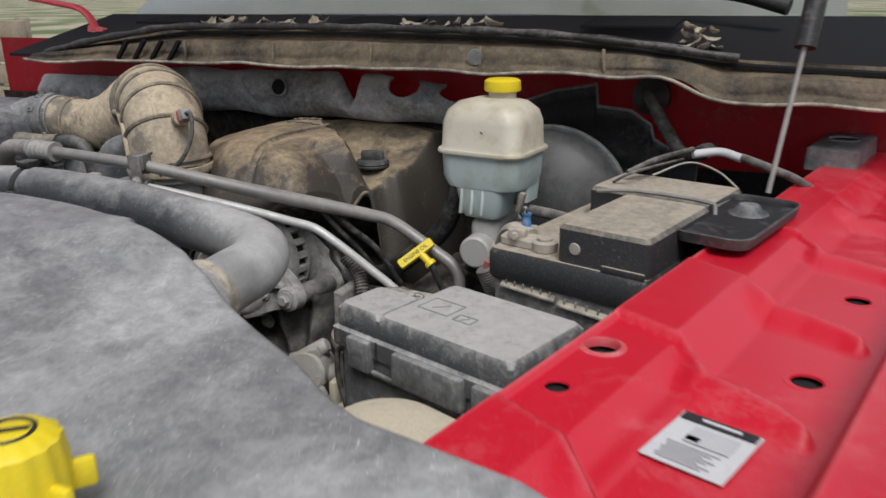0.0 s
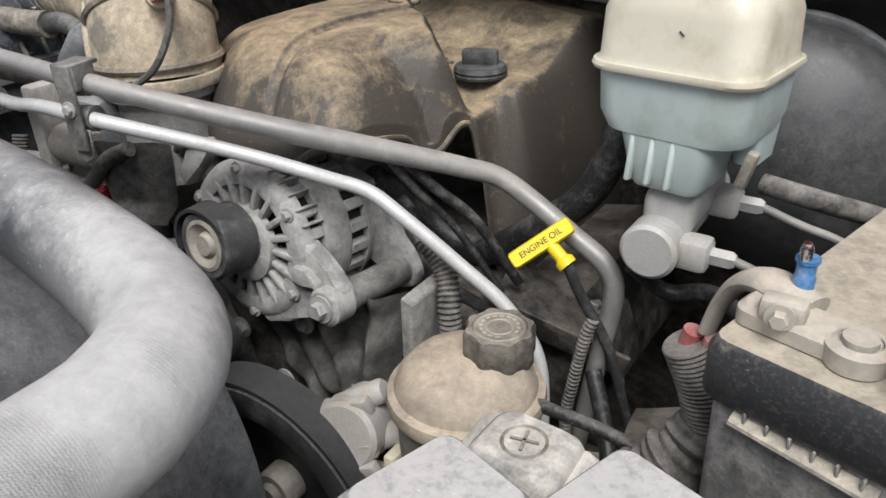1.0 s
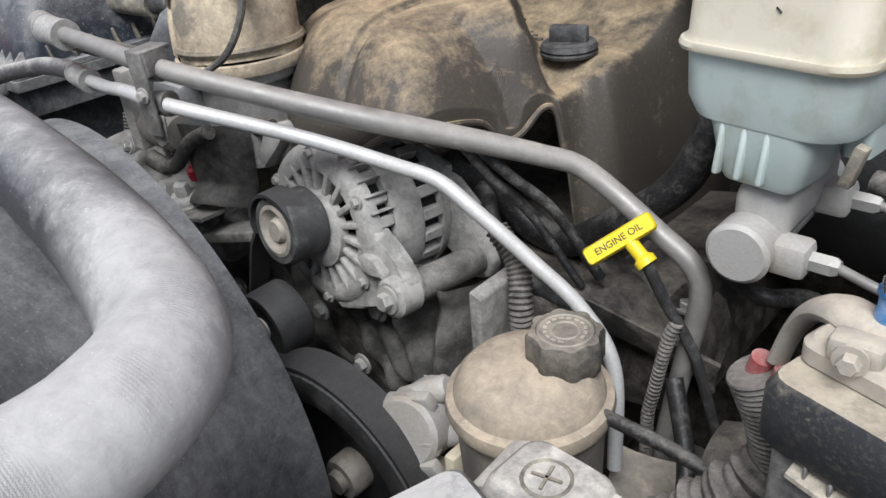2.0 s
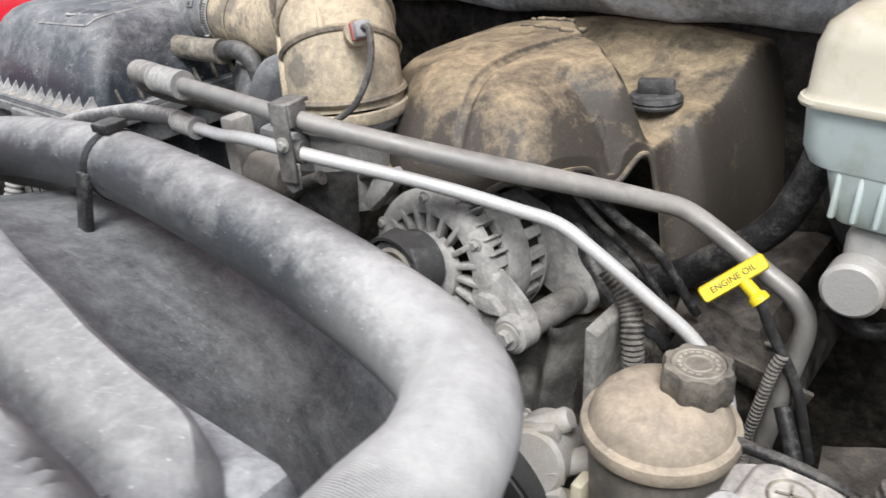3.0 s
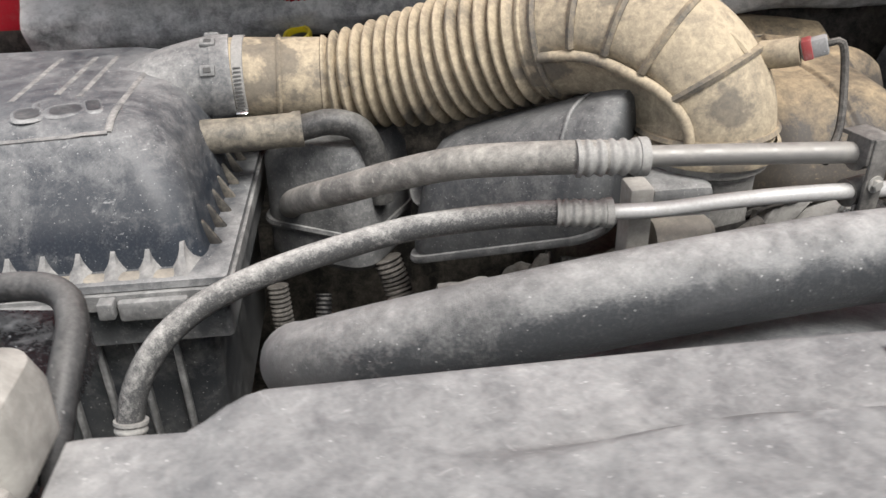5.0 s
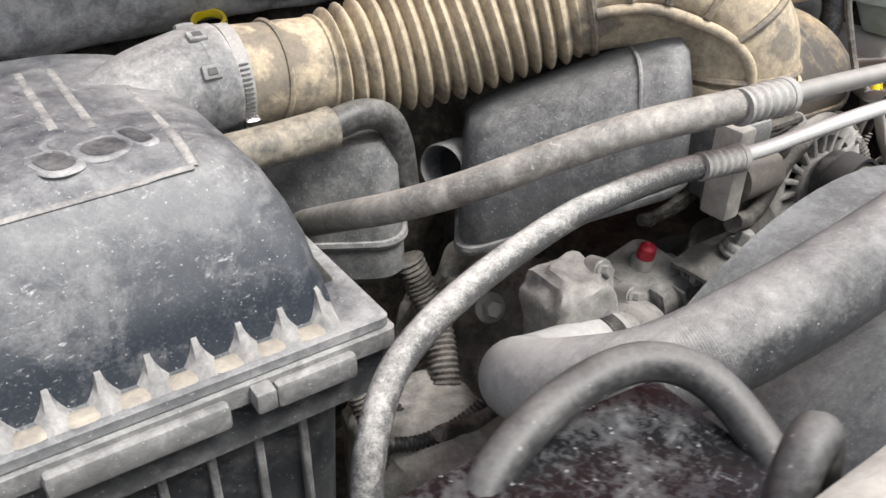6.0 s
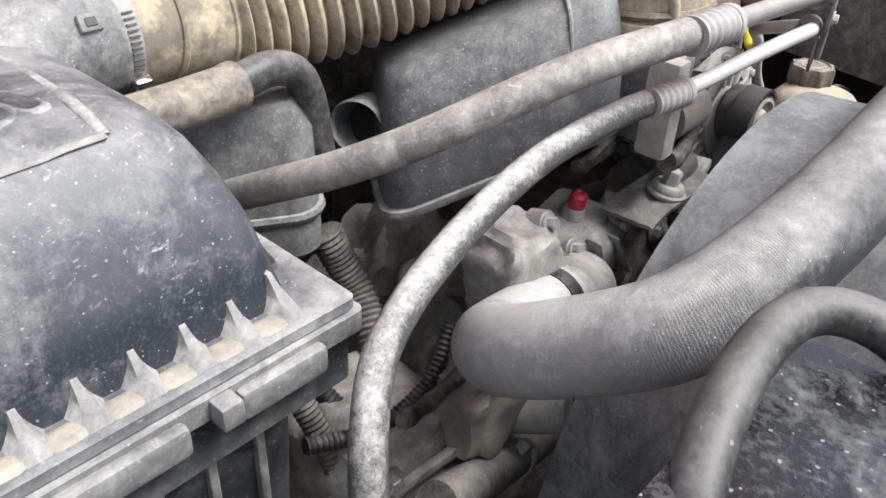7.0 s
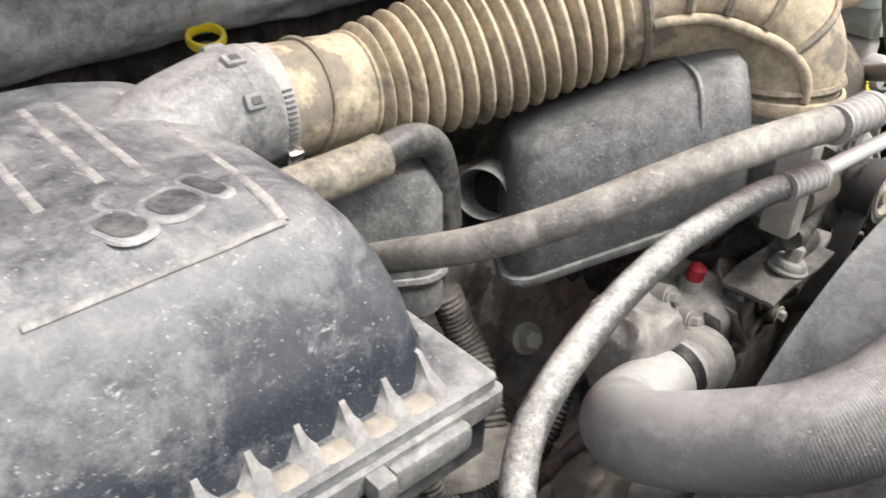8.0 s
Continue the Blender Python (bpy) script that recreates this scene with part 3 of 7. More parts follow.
fend = thing("fender", pose(0.628, 0.402, 1.27, 0, 0, -14.5), "glossy red painted steel fender rail with round holes", "fender", kind="structure")
HOLES = ((0.0273, 0.1899, 0.0135, 0.004), (0.0309, 0.1123, 0.0092, 0.0), (0.1663, 0.2475, 0.0118, 0.0), (0.1623, 0.4427, 0.0115, 0.0))
bm = B()
sheet(bm, 190, 420, fender_surface(1))
gone = [f for f in bm.faces if any((f.calc_center_median().xy - Vector((hx, hy))).length < hr + 0.0022 for hx, hy, hr, lift in HOLES)]
bmesh.ops.delete(bm, geom=gone, context="FACES")
part("panel", bm, M_RED, fend)
for hx, hy, hr, lift in HOLES:
    z0 = fender_surface(1)(hx / 0.40, (hy + 0.30) / 1.55).z
    bm = B()
    lathe(bm, [(hr + 0.0062, -0.0012), (hr + 0.0056, 0.0002), (hr + 0.001, 0.0003 + lift * 0.3), (hr, 0.0), (hr - 0.0005, -0.002 - lift)], pose(hx, hy, z0), 36)
    # The lifted rim's paler red stands for light on its inner wall.
    part("hole_rim", bm, M_PALE_RED if lift else M_REDPLAIN, fend, "hole rim in paler red for its lit wall" if lift else "")
    # Black disc close below the panel paints the shade inside the hole.
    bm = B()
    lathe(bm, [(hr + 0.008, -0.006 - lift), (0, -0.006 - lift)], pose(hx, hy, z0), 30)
    part("hole", bm, M_SHADE_BLACK, fend, "black disc painting the shade in the hole")
bm = B()
sheet(bm, 4, 20, lambda u, v: Vector((0.0 + 0.01 * u, -0.30 + 1.55 * v, -0.03 - 0.6 * u)))
part("inner_liner", bm, M_DARK, fend, "dark dirty inner liner")
far_fender = thing("fender", pose(-1.02, 0.402, 1.24, 0, 0, 8), "red painted steel fender beside the air filter box", "fender", kind="structure")
bm = B()
sheet(bm, 40, 60, fender_surface(-1), 0.003)
part("panel", bm, M_RED, far_fender)
bm = B()
sheet(bm, 4, 20, lambda u, v: Vector((0.0, -0.30 + 1.55 * v, -0.03 - 0.6 * u)))
part("inner_liner", bm, M_DARK, far_fender)

for body, side in ((fend, 1), (far_fender, -1)):
    bm = B()
    sheet(bm, 12, 40, lambda u, v: Vector((side * (0.40 + 0.03 * math.sin(math.pi * u) + 0.02 * u), -0.30 + 1.55 * v, 0.038 - 0.80 * u)))
    bmesh.ops.solidify(bm, geom=bm.faces[:], thickness=0.003)
    part("outer_skin", bm, M_RED, body, "plain red outer skin")
bm = B()
sheet(bm, 60, 20, lambda u, v: Vector((-0.98 + 1.86 * u, 0.03 - 0.14 * math.sin(math.pi * u) + 0.02 * math.sin(math.pi * v), 0.45 + 0.80 * v)))
bmesh.ops.solidify(bm, geom=bm.faces[:], thickness=0.02)
single("wall_front", bm, M_GRILLE, Matrix(), "plain black front panel of the truck", "front panel", kind="structure")

# engine mass and bay floor
eng = thing("engine", Matrix(), "greasy cast metal engine block below its cover", "engine")
bm = B()
box(bm, (0.42, 0.42, 0.34), (0.02, 1.22, 0.87), bevel=0.04, segs=3)
part("block", bm, M_DARK, eng)
bm = B()
box(bm, (2.0, 1.4, 0.04), (0.0, 0.95, 0.55), bevel=0.01)
single("floor_undertray", bm, M_DARK, Matrix(), "dark greasy tray and subframe under the engine", "undertray", kind="structure")

# ---- engine cover ----
cover = thing("engine_cover", Matrix(), "moulded plastic engine cover under thick tan dust", "engine cover")


def cover_front(x):
    return 0.985 + 0.05 * step(-0.01, -0.11, x) + 0.022 * step(0.07, 0.135, x) + 0.095 * step(0.128, 0.150, x) + 0.055 * step(0.15, 0.178, x)


def sweep_x(y):
    """The pressed channel that sweeps back along the cover."""
    return 0.024 + (0.030 * ((1.14 - y) / 0.16) ** 2 if y < 1.14 else 0.034 * ((y - 1.14) / 0.13) ** 2)


def cover_top(x, y):
    ahead = y - 0.985 - 0.05 * step(-0.01, -0.11, x)
    aside = 0.150 + 1.5 * max(0.0, y - 1.115) - x
    d = -0.02 * math.log(math.exp(-ahead / 0.02) + math.exp(-1.1 * aside / 0.02)) + 0.004
    d = min(1.0, max(0.0, d / 0.19))
    dome = 1.200 + 0.100 * (1 - (1 - d) ** 5.0) - 0.022 * step(1.28, 1.46, y) - 0.25 * max(0.0, x - 0.06) ** 1.5 - 0.012 * max(0.0, -x / 0.11) ** 2
    gx = sweep_x(y)
    ends = step(0.99, 1.01, y) * step(1.29, 1.275, y)
    dome -= 0.0048 * ends * step(gx - 0.009, gx - 0.003, x) * step(gx + 0.009, gx + 0.001, x)
    dome -= 0.003 * ends * step(gx - 0.004, gx + 0.004, x) * (1 - step(0.02, 0.07, x - gx))
    # a lower ledge round the filler cap, with its own front wall
    drop = 0.004 + 0.15 * step(0.178, 0.206, x)
    ledge = 1.234 + 0.047 * step(1.27, 1.40, y) - 0.018 * step(1.225, 1.185, y) - drop * step(1.205, 1.158, y)
    into = max(((x - 0.062) + (y - 1.242)) / 1.414 + 0.003 * math.sin(40 * (x - y)), x - 0.156)
    k = step(-0.012, 0.022, into)
    return dome * (1 - k) + min(dome, ledge) * k


def cover_fn(u, v):
    x = -0.11 + 0.35 * u
    y = cover_front(x) + (1.46 - cover_front(x)) * v ** 1.25
    z = cover_top(min(x, 0.214), y)
    if x > 0.196:
        z -= 0.20 * ((x - 0.196) / 0.040) ** 2.4
    if v < 0.02:
        z -= 0.010 * (1 - v / 0.02) ** 2
    z += 0.0012 * noise.noise(Vector((x * 30, y * 30, 2)))
    return Vector((x, y, z))


bm = B()
sheet(bm, 230, 200, cover_fn, 0.006)
part("shell", bm, M_TAN, cover)
bm = B()
tube(bm, [cover_fn(k / 40, 0) + Vector((0, -0.001, -0.003)) for k in range(35)], 0.0036, 110, 8)
part("front_lip", bm, M_TAN, cover, "raised lip along the front edge")
for k in range(11):
    bm = B()
    x, y = -0.065 + 0.015 * k, 1.305 - 0.05 * (k / 10) ** 2
    box(bm, (0.011 + 0.004 * (k % 3), 0.007 + 0.006 * (k % 2), 0.005), (x, y, cover_top(x, y) + 0.0005), (0, 0, 24 * (k % 3) - 40), bevel=0.0015, segs=1)
    part("raised_mark", bm, M_TAN, cover)
for k in range(5):
    bm = B()
    x, y = -0.045 + 0.022 * k, 1.262 - 0.006 * k
    box(bm, (0.019, 0.005, 0.004), (x, y, cover_top(x, y) + 0.0005), (0, 0, 14 - 12 * (k % 2)), bevel=0.0015, segs=1)
    part("raised_mark", bm, M_TAN, cover)
bm = B()
tube(bm, [(0.082, 1.218, 1.262), (0.076, 1.226, 1.270), (0.071, 1.232, 1.276), (0.062, 1.238, 1.286)], 0.0035, 14, 7, lambda q, d: 0.0015 * math.sin(19 * q))
part("torn_foam", bm, M_CREAM, cover, "torn pale foam tuft")
cap = thing("oil_filler_cap", pose(0.149, 1.222, 1.236), "black plastic oil filler cap with a grip bar", "oil cap")
bm = B()
lathe(bm, [(0, 0), (0.029, 0), (0.030, 0.003), (0.0285, 0.005), (0.030, 0.007), (0.0275, 0.012), (0, 0.013)], None, 32)
part("base", bm, M_CLEANBLACK, cap)
bm = B()
box(bm, (0.040, 0.013, 0.018), (0, 0, 0.020), (0, 0, 20), bevel=0.004)
part("grip", bm, M_CLEANBLACK, cap)

# ---- radiator end: covers, shroud, hose ----
rad = thing("radiator_cover", Matrix(), "large moulded plastic radiator cover coated in pale grey dust", "radiator cover")


BACK_X = (-0.58, -0.567, -0.517, -0.503, -0.488, -0.26, -0.05, 0.06, 0.12, 0.17, 0.22, 0.256, 0.275, 0.288, 0.296, 0.31, 0.322, 0.336, 0.392, 0.424, 0.458, 0.50, 0.551, 0.589, 0.619, 0.65, 0.72, 0.85)
BACK_Y = (0.570, 0.590, 0.588, 0.596, 0.601, 0.605, 0.602, 0.588, 0.580, 0.571, 0.565, 0.562, 0.559, 0.551, 0.540, 0.520, 0.505, 0.487, 0.485, 0.472, 0.450, 0.427, 0.400, 0.372, 0.357, 0.350, 0.332, 0.26)


def rad_fn(u, v):
    x = -0.58 + 1.40 * u
    back = float(np.interp(x, BACK_X, BACK_Y))
    y = 0.02 + (back - 0.02) * v
    z = 1.331 - 0.16 * max(0.0, 0.33 - y) ** 1.4
    crest = 0.513 - 0.055 * (x + 0.12)
    far = 1 - step(0.22, 0.42, x)
    z += (0.023 + 0.006 * step(-0.06, 0.06, x)) * step(crest + 0.017, crest, y) * far * step(-0.44, -0.30, x)
    z -= 0.012 * math.exp(-((y - crest - 0.019) / 0.010) ** 2) * far * step(-0.02, 0.04, x)
    z += 0.010 * noise.noise(Vector((x * 5, y * 6, 0.3))) * step(0.52, 0.45, y)
    z -= 0.012 * step(0.28, 0.5, x)
    wide = 0.010 + 0.012 * step(0.28, 0.34, x)
    z -= 0.014 * step(-0.02, 0.08, x) * step(crest, crest + 0.02, y) * far
    z -= 0.05 * max(0.0, (y - (back - wide)) / wide) ** 2
    z -= 0.06 * step(0.012, 0.0, u)
    z -= 0.008 * step(-0.49, -0.52, x)
    z -= 0.045 * math.exp(-(((x - 0.508) / 0.050) ** 2 + ((y - 0.212) / 0.050) ** 2))
    z -= 0.032 * step(0.265, 0.315, x) * step(0.485, 0.525, y)
    z += 0.022 * math.exp(-(((x - 0.352) / 0.060) ** 2 + ((y - 0.460) / 0.045) ** 2))
    return Vector((x, y, z))


bm = B()
sheet(bm, 180, 150, rad_fn, 0.05)
part("shell", bm, M_PANEL, rad)
for k in range(2):
    bm = B()
    lathe(bm, [(0, 0.004), (0.016, 0.004), (0.021, 0.001), (0.022, -0.004)], pose(0.245 - 0.33 * k, 0.475 - 0.01 * k, 1.334), 28)
    part("moulded_boss", bm, M_PANEL, rad)
rcap = thing("coolant_cap", pose(0.503, 0.222, 1.320), "bright yellow finned coolant cap on the radiator cover", "coolant cap")
bm = B()
lathe(bm, [(0, 0.03), (0.018, 0.03), (0.026, 0.024), (0.028, 0.01), (0.028, -0.012), (0, -0.012)], None, 60, lambda a, i: 1 + 0.03 * math.cos(14 * a))
bmesh.ops.scale(bm, vec=(0.84, 0.84, 0.84), verts=bm.verts)
part("cap_body", bm, M_YELLOW, rcap)
for k in range(7):
    bm = B()
    box(bm, (0.014, 0.006, 0.016), (0.027 * math.cos(k * math.tau / 7), 0.027 * math.sin(k * math.tau / 7), -0.005), (0, 0, k * 360 / 7), bevel=0.0025)
    part("fin", bm, M_YELLOW, rcap)
bm = B()
lathe(bm, [(0.012, 0.0305), (0.0135, 0.0315), (0.015, 0.0305)], None, 28)
box(bm, (0.022, 0.002, 0.0015), (0, 0, 0.031), (0, 0, 40))
bmesh.ops.scale(bm, vec=(0.84, 0.84, 0.84), verts=bm.verts)
part("print", bm, M_INK, rcap)

# end plate with its rubber lip
endp = thing("radiator_end_plate", Matrix(), "speckled black plate with a rounded rubber lip", "radiator plate")
bm = B()
sheet(bm, 24, 20, lambda u, v: Vector((-0.80 + 0.212 * u, 0.50 + 0.185 * v, 1.317 + 0.008 * math.sin(math.pi * u) - 0.02 * step(0.2, 0.0, u))), 0.03)
part("plate", bm, M_SPECK, endp)
bm = B()
tube(bm, [(-0.702, 0.655, 1.285), (-0.683, 0.673, 1.317), (-0.653, 0.682, 1.331), (-0.616, 0.684, 1.335), (-0.594, 0.676, 1.334), (-0.584, 0.658, 1.328), (-0.584, 0.63, 1.312), (-0.586, 0.60, 1.285), (-0.586, 0.585, 1.245)], 0.0076, 60, 16)
part("lip", bm, M_LIP, endp, "rounded black rubber lip")

mount = thing("radiator_mount", pose(-0.618, 0.574, 1.322), "chalky cream plastic radiator mount beside the rubber lip", "radiator mount")
bm = B()
stack(bm, [(0.092, 0.056, 0.012, -0.004), (0.094, 0.058, 0.013, 0.020), (0.088, 0.053, 0.014, 0.033), (0.074, 0.040, 0.014, 0.038), (0.04, 0.018, 0.008, 0.039)], 7)
part("body", bm, M_CHALK, mount)
for k, (w, d) in enumerate(((0.056, 0.030), (0.034, 0.017))):
    bm = B()
    ring = [Vector((-0.012 + w / 2 * math.cos(a * math.tau / 32), d / 2 * math.sin(a * math.tau / 32), 0.0385)) for a in range(33)]
    tube(bm, ring, 0.0022, 64, 8)
    part("oval_rim", bm, M_CHALK, mount)
bm = B()
box(bm, (0.09, 0.012, 0.02), (0.004, -0.030, 0.008), (0, 6, -8), bevel=0.004)
part("flange", bm, M_CHALK, mount)
bm = B()
tube(bm, [(-0.01, 0.028, 0.0), (-0.006, 0.034, 0.022), (0.004, 0.038, 0.034), (0.014, 0.04, 0.032), (0.018, 0.038, 0.012)], 0.007, 24, 14)
part("rubber_bush", bm, M_LIP, mount, "black rubber bush")

shroud = thing("fan_shroud", Matrix(), "black plastic fan shroud with a round barrel, dusty", "fan shroud")
bm = B()


def barrel(u, v):
    a = radians(-20 + 220 * u)
    r = 0.305 + 0.06 * (1 - v) ** 2
    return Vector((-0.165 - r * math.cos(a) * (1.0 + 0.5 * (1 - v) ** 2), 0.57 + 0.27 * v, 0.925 + r * math.sin(a)))


sheet(bm, 60, 14, barrel)
bmesh.ops.solidify(bm, geom=bm.faces[:], thickness=0.006)
part("barrel", bm, M_SHROUD, shroud)
bm = B()
box(bm, (0.86, 0.03, 0.60), (-0.13, 0.562, 0.985), bevel=0.01)
part("plate", bm, M_SHROUD, shroud)

bm = B()
sheet(bm, 24, 16, lambda u, v: Vector((-0.50 + 0.26 * u, 0.85 - 0.10 * v + 0.006 * math.sin(6 * u), 0.76 + 0.31 * v + 0.012 * math.sin(3 * u))))
bmesh.ops.solidify(bm, geom=bm.faces[:], thickness=0.005)
part("side_wing", bm, M_SHROUD, shroud)

hose = thing("radiator_hose", Matrix(), "thick upper radiator hose in a dusty woven sleeve", "radiator hose")
HOSE = [(-0.325, 0.93, 1.062), (-0.42, 0.918, 1.085), (-0.485, 0.878, 1.132), (-0.501, 0.832, 1.167), (-0.485, 0.768, 1.210), (-0.44, 0.743, 1.235), (-0.36, 0.730, 1.257), (-0.24, 0.727, 1.276),
        (-0.10, 0.728, 1.287), (0.06, 0.715, 1.287), (0.20, 0.70, 1.278), (0.30, 0.675, 1.272), (0.334, 0.63, 1.270), (0.337, 0.58, 1.268), (0.341, 0.52, 1.266), (0.343, 0.46, 1.264)]
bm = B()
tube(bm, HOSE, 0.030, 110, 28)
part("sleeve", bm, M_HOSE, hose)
bm = B()
tube(bm, [(0.339, 0.548, 1.267), (0.341, 0.52, 1.266), (0.343, 0.46, 1.264)], 0.0335, 24, 32, lambda q, d: 0.0016 if q < 0.06 else 0.0007 * math.sin(60 * q))
part("end_cuff", bm, M_CUFF, hose, "tan dusty rubber end cuff")
bm = B()
tube(bm, [(0.3402, 0.532, 1.2664), (0.3409, 0.522, 1.2661)], 0.0362, 4, 36)
box(bm, (0.014, 0.012, 0.009), (0.333, 0.527, 1.303), (0, -10, 10), bevel=0.003)
part("hose_clamp", bm, M_CRIMP, hose, "steel spring hose clamp")
bm = B()
tube(bm, [(-0.333, 0.930, 1.063), (-0.350, 0.928, 1.066)], 0.0325, 4, 30)
part("hose_clamp", bm, M_RUBBER, hose, "black hose clamp at the thermostat")
tie = thing("cable_tie", Matrix(), "black plastic strap holding the radiator hose", "strap")
bm = B()
tube(bm, [(-0.104, 0.728, 1.287), (-0.094, 0.7275, 1.2872)], 0.0312, 4, 32)
part("band", bm, M_RUBBER, tie)
bm = B()
box(bm, (0.02, 0.022, 0.008), (-0.098, 0.728, 1.322), (0, 0, 8), bevel=0.002)
part("buckle", bm, M_RUBBER, tie)
bm = B()
box(bm, (0.015, 0.008, 0.06), (-0.10, 0.690, 1.262), (-14, 0, 0), bevel=0.002)
part("leg", bm, M_RUBBER, tie)

# ---- air intake ----
abx = thing("air_filter_box", Matrix(), "big black plastic air filter box with a dusty ribbed lid", "air filter box")
bm = B()
LID = [(1.186, -0.567, 0.925), (1.193, -0.567, 0.925), (1.1935, -0.590, 0.950), (1.215, -0.594, 0.954), (1.240, -0.598, 0.961), (1.262, -0.604, 0.972), (1.282, -0.613, 0.985),
       (1.296, -0.624, 0.997), (1.306, -0.640, 1.012), (1.312, -0.665, 1.03), (1.3135, -0.70, 1.07)]
L_LEFT, L_BACK = -1.0, 1.32


def box_layers(rows, r):
    return [(xr - (L_LEFT + k * 0.006), (L_BACK - k * 0.006) - yf, (r + 0.003 * min(k, 6)) if yf > 0.94 else 0.006, z, (xr + L_LEFT + k * 0.006) / 2, (yf + L_BACK - k * 0.006) / 2) for k, (z, xr, yf) in enumerate(rows)]


stack(bm, box_layers(LID, 0.022), 9)
part("lid", bm, M_LID, abx)
bm = B()
stack(bm, box_layers([(0.93, -0.60, 0.962), (1.128, -0.592, 0.952), (1.130, -0.570, 0.928), (1.168, -0.570, 0.928), (1.170, -0.564, 0.921), (1.1845, -0.564, 0.921)], 0.02), 8)
part("base", bm, M_BOXRIM, abx)
for k in range(12):
    bm = B()
    box(bm, (0.006, 0.010, 0.17), (-0.63 - 0.035 * k, 0.952, 1.04), bevel=0.002, segs=1)
    part("base_rib", bm, M_BOXRIM, abx)
for k in range(12):
    bm = B()
    x = -0.607 - 0.0295 * k
    rings = []
    for h in range(7):
        q = h / 6
        w, front, back = 0.0135 * (1 - q) ** 1.7 + 0.0018, 0.9315 + 0.024 * q ** 0.8, 0.972 - 0.010 * q
        z = 1.1932 + 0.020 * q
        rings.append([bm.verts.new(p) for p in ((x - 0.0012 - 0.3 * w, front, z), (x + 0.0012 + 0.3 * w, front, z), (x + w, back, z), (x - w, back, z))])
    skin(bm, rings, True)
    part("rib", bm, M_GUSSET, abx, sharp=60)
    bm = B()
    stack(bm, [(0.022, 0.016, 0.006, 1.1930), (0.019, 0.012, 0.005, 1.1943), (0.010, 0.006, 0.002, 1.1948)], 4, True, pose(x - 0.0147, 0.939, 0))
    part("dust_pocket", bm, M_TANMETAL, abx, "pocket filled with tan dust")
for k in range(9):
    bm = B()
    y = 0.99 + 0.034 * k
    box(bm, (0.010, 0.006, 0.030), (-0.590, y, 1.203), (0, -30, 0), bevel=0.0025, segs=2)
    part("side_rib", bm, M_BROWNRIB, abx)
for x0, x1 in ((-0.60, -0.66), (-0.69, -0.80)):
    bm = B()
    box(bm, (abs(x1 - x0), 0.010, 0.02), ((x0 + x1) / 2, 0.917, 1.172), bevel=0.004)
    part("rim_bar", bm, M_BOXRIM, abx)
bm = B()
box(bm, (0.014, 0.014, 0.016), (-0.668, 0.915, 1.176), bevel=0.002)
part("clip", bm, M_BOXRIM, abx)
# recessed panel on the lid, with its lines and a plain oval emblem
for a, b in (((-0.663, 1.005), (-0.663, 1.22)), ((-0.663, 1.005), (-0.80, 1.0)), ((-0.705, 1.075), (-0.705, 1.22)), ((-0.728, 1.085), (-0.728, 1.22)), ((-0.765, 1.07), (-0.765, 1.22))):
    bm = B()
    n = 14
    P = []
    for k in range(n):
        x, y = a[0] + (b[0] - a[0]) * k / (n - 1), a[1] + (b[1] - a[1]) * k / (n - 1)
        z = float(np.interp(y, (0.997, 1.012, 1.03, 1.07), (1.296, 1.306, 1.312, 1.3135))) if x < -0.69 else min(1.3115, float(np.interp(y, (0.997, 1.012, 1.03, 1.07), (1.298, 1.306, 1.311, 1.3115))))
        P.append((x, y, z - 0.0007))
    tube(bm, P, 0.0036, n, 10, None, True, 0.42)
    part("panel_line", bm, M_BAND, abx, "pale dust-filled line")
for x, y, w, d, r in ((-0.738, 1.035, 0.022, 0.03, 0.010), (-0.707, 1.042, 0.03, 0.026, 0.011), (-0.722, 1.062, 0.034, 0.022, 0.010), (-0.685, 1.05, 0.012, 0.03, 0.005)):
    bm = B()
    seat = pose(x, y, 1.3118, 2, 1, 20)
    stack(bm, [(w * 1.34, d * 1.34, r * 1.3, -0.001), (w * 1.24, d * 1.24, r * 1.2, 0.0006), (w * 1.02, d * 1.02, r, 0.0013), (w * 0.86, d * 0.86, r * 0.86, 0.0004)], 7, True, seat)
    part("emblem", bm, M_LID, abx, "plain dished oval emblem")
    bm = B()
    stack(bm, [(w * 0.90, d * 0.90, r * 0.9, 0.0010), (w * 0.7, d * 0.7, r * 0.7, 0.0004), (w * 0.3, d * 0.3, r * 0.3, 0.0002)], 7, True, seat)
    part("emblem_dish", bm, M_INKDUST, abx, "dark dished middle")
bm = B()
tube(bm, [(-0.700, 1.176, 1.250, 0.058), (-0.665, 1.180, 1.268, 0.050), (-0.640, 1.183, 1.283, 0.0455), (-0.612, 1.186, 1.290, 0.0450), (-0.600, 1.188, 1.290, 0.0478), (-0.578, 1.190, 1.290, 0.0478)], 0.042, 40, 40)
part("outlet_neck", bm, M_NECK, abx, "grey dusty outlet neck")
for a in (-62, -20, 20, 62):
    bm = B()
    box(bm, (0.016, 0.012, 0.006), (0, 0, 0.0475), bevel=0.002)
    bmesh.ops.transform(bm, matrix=pose(-0.597, 1.188, 1.290, a), verts=bm.verts)
    part("neck_lug", bm, M_BOXRIM, abx)
    bm = B()
    box(bm, (0.008, 0.006, 0.002), (0, 0, 0.0502), bevel=0.0006, segs=1)
    bmesh.ops.transform(bm, matrix=pose(-0.597, 1.188, 1.290, a), verts=bm.verts)
    part("lug_slot", bm, M_CLEANBLACK, abx, "dark moulded slot")

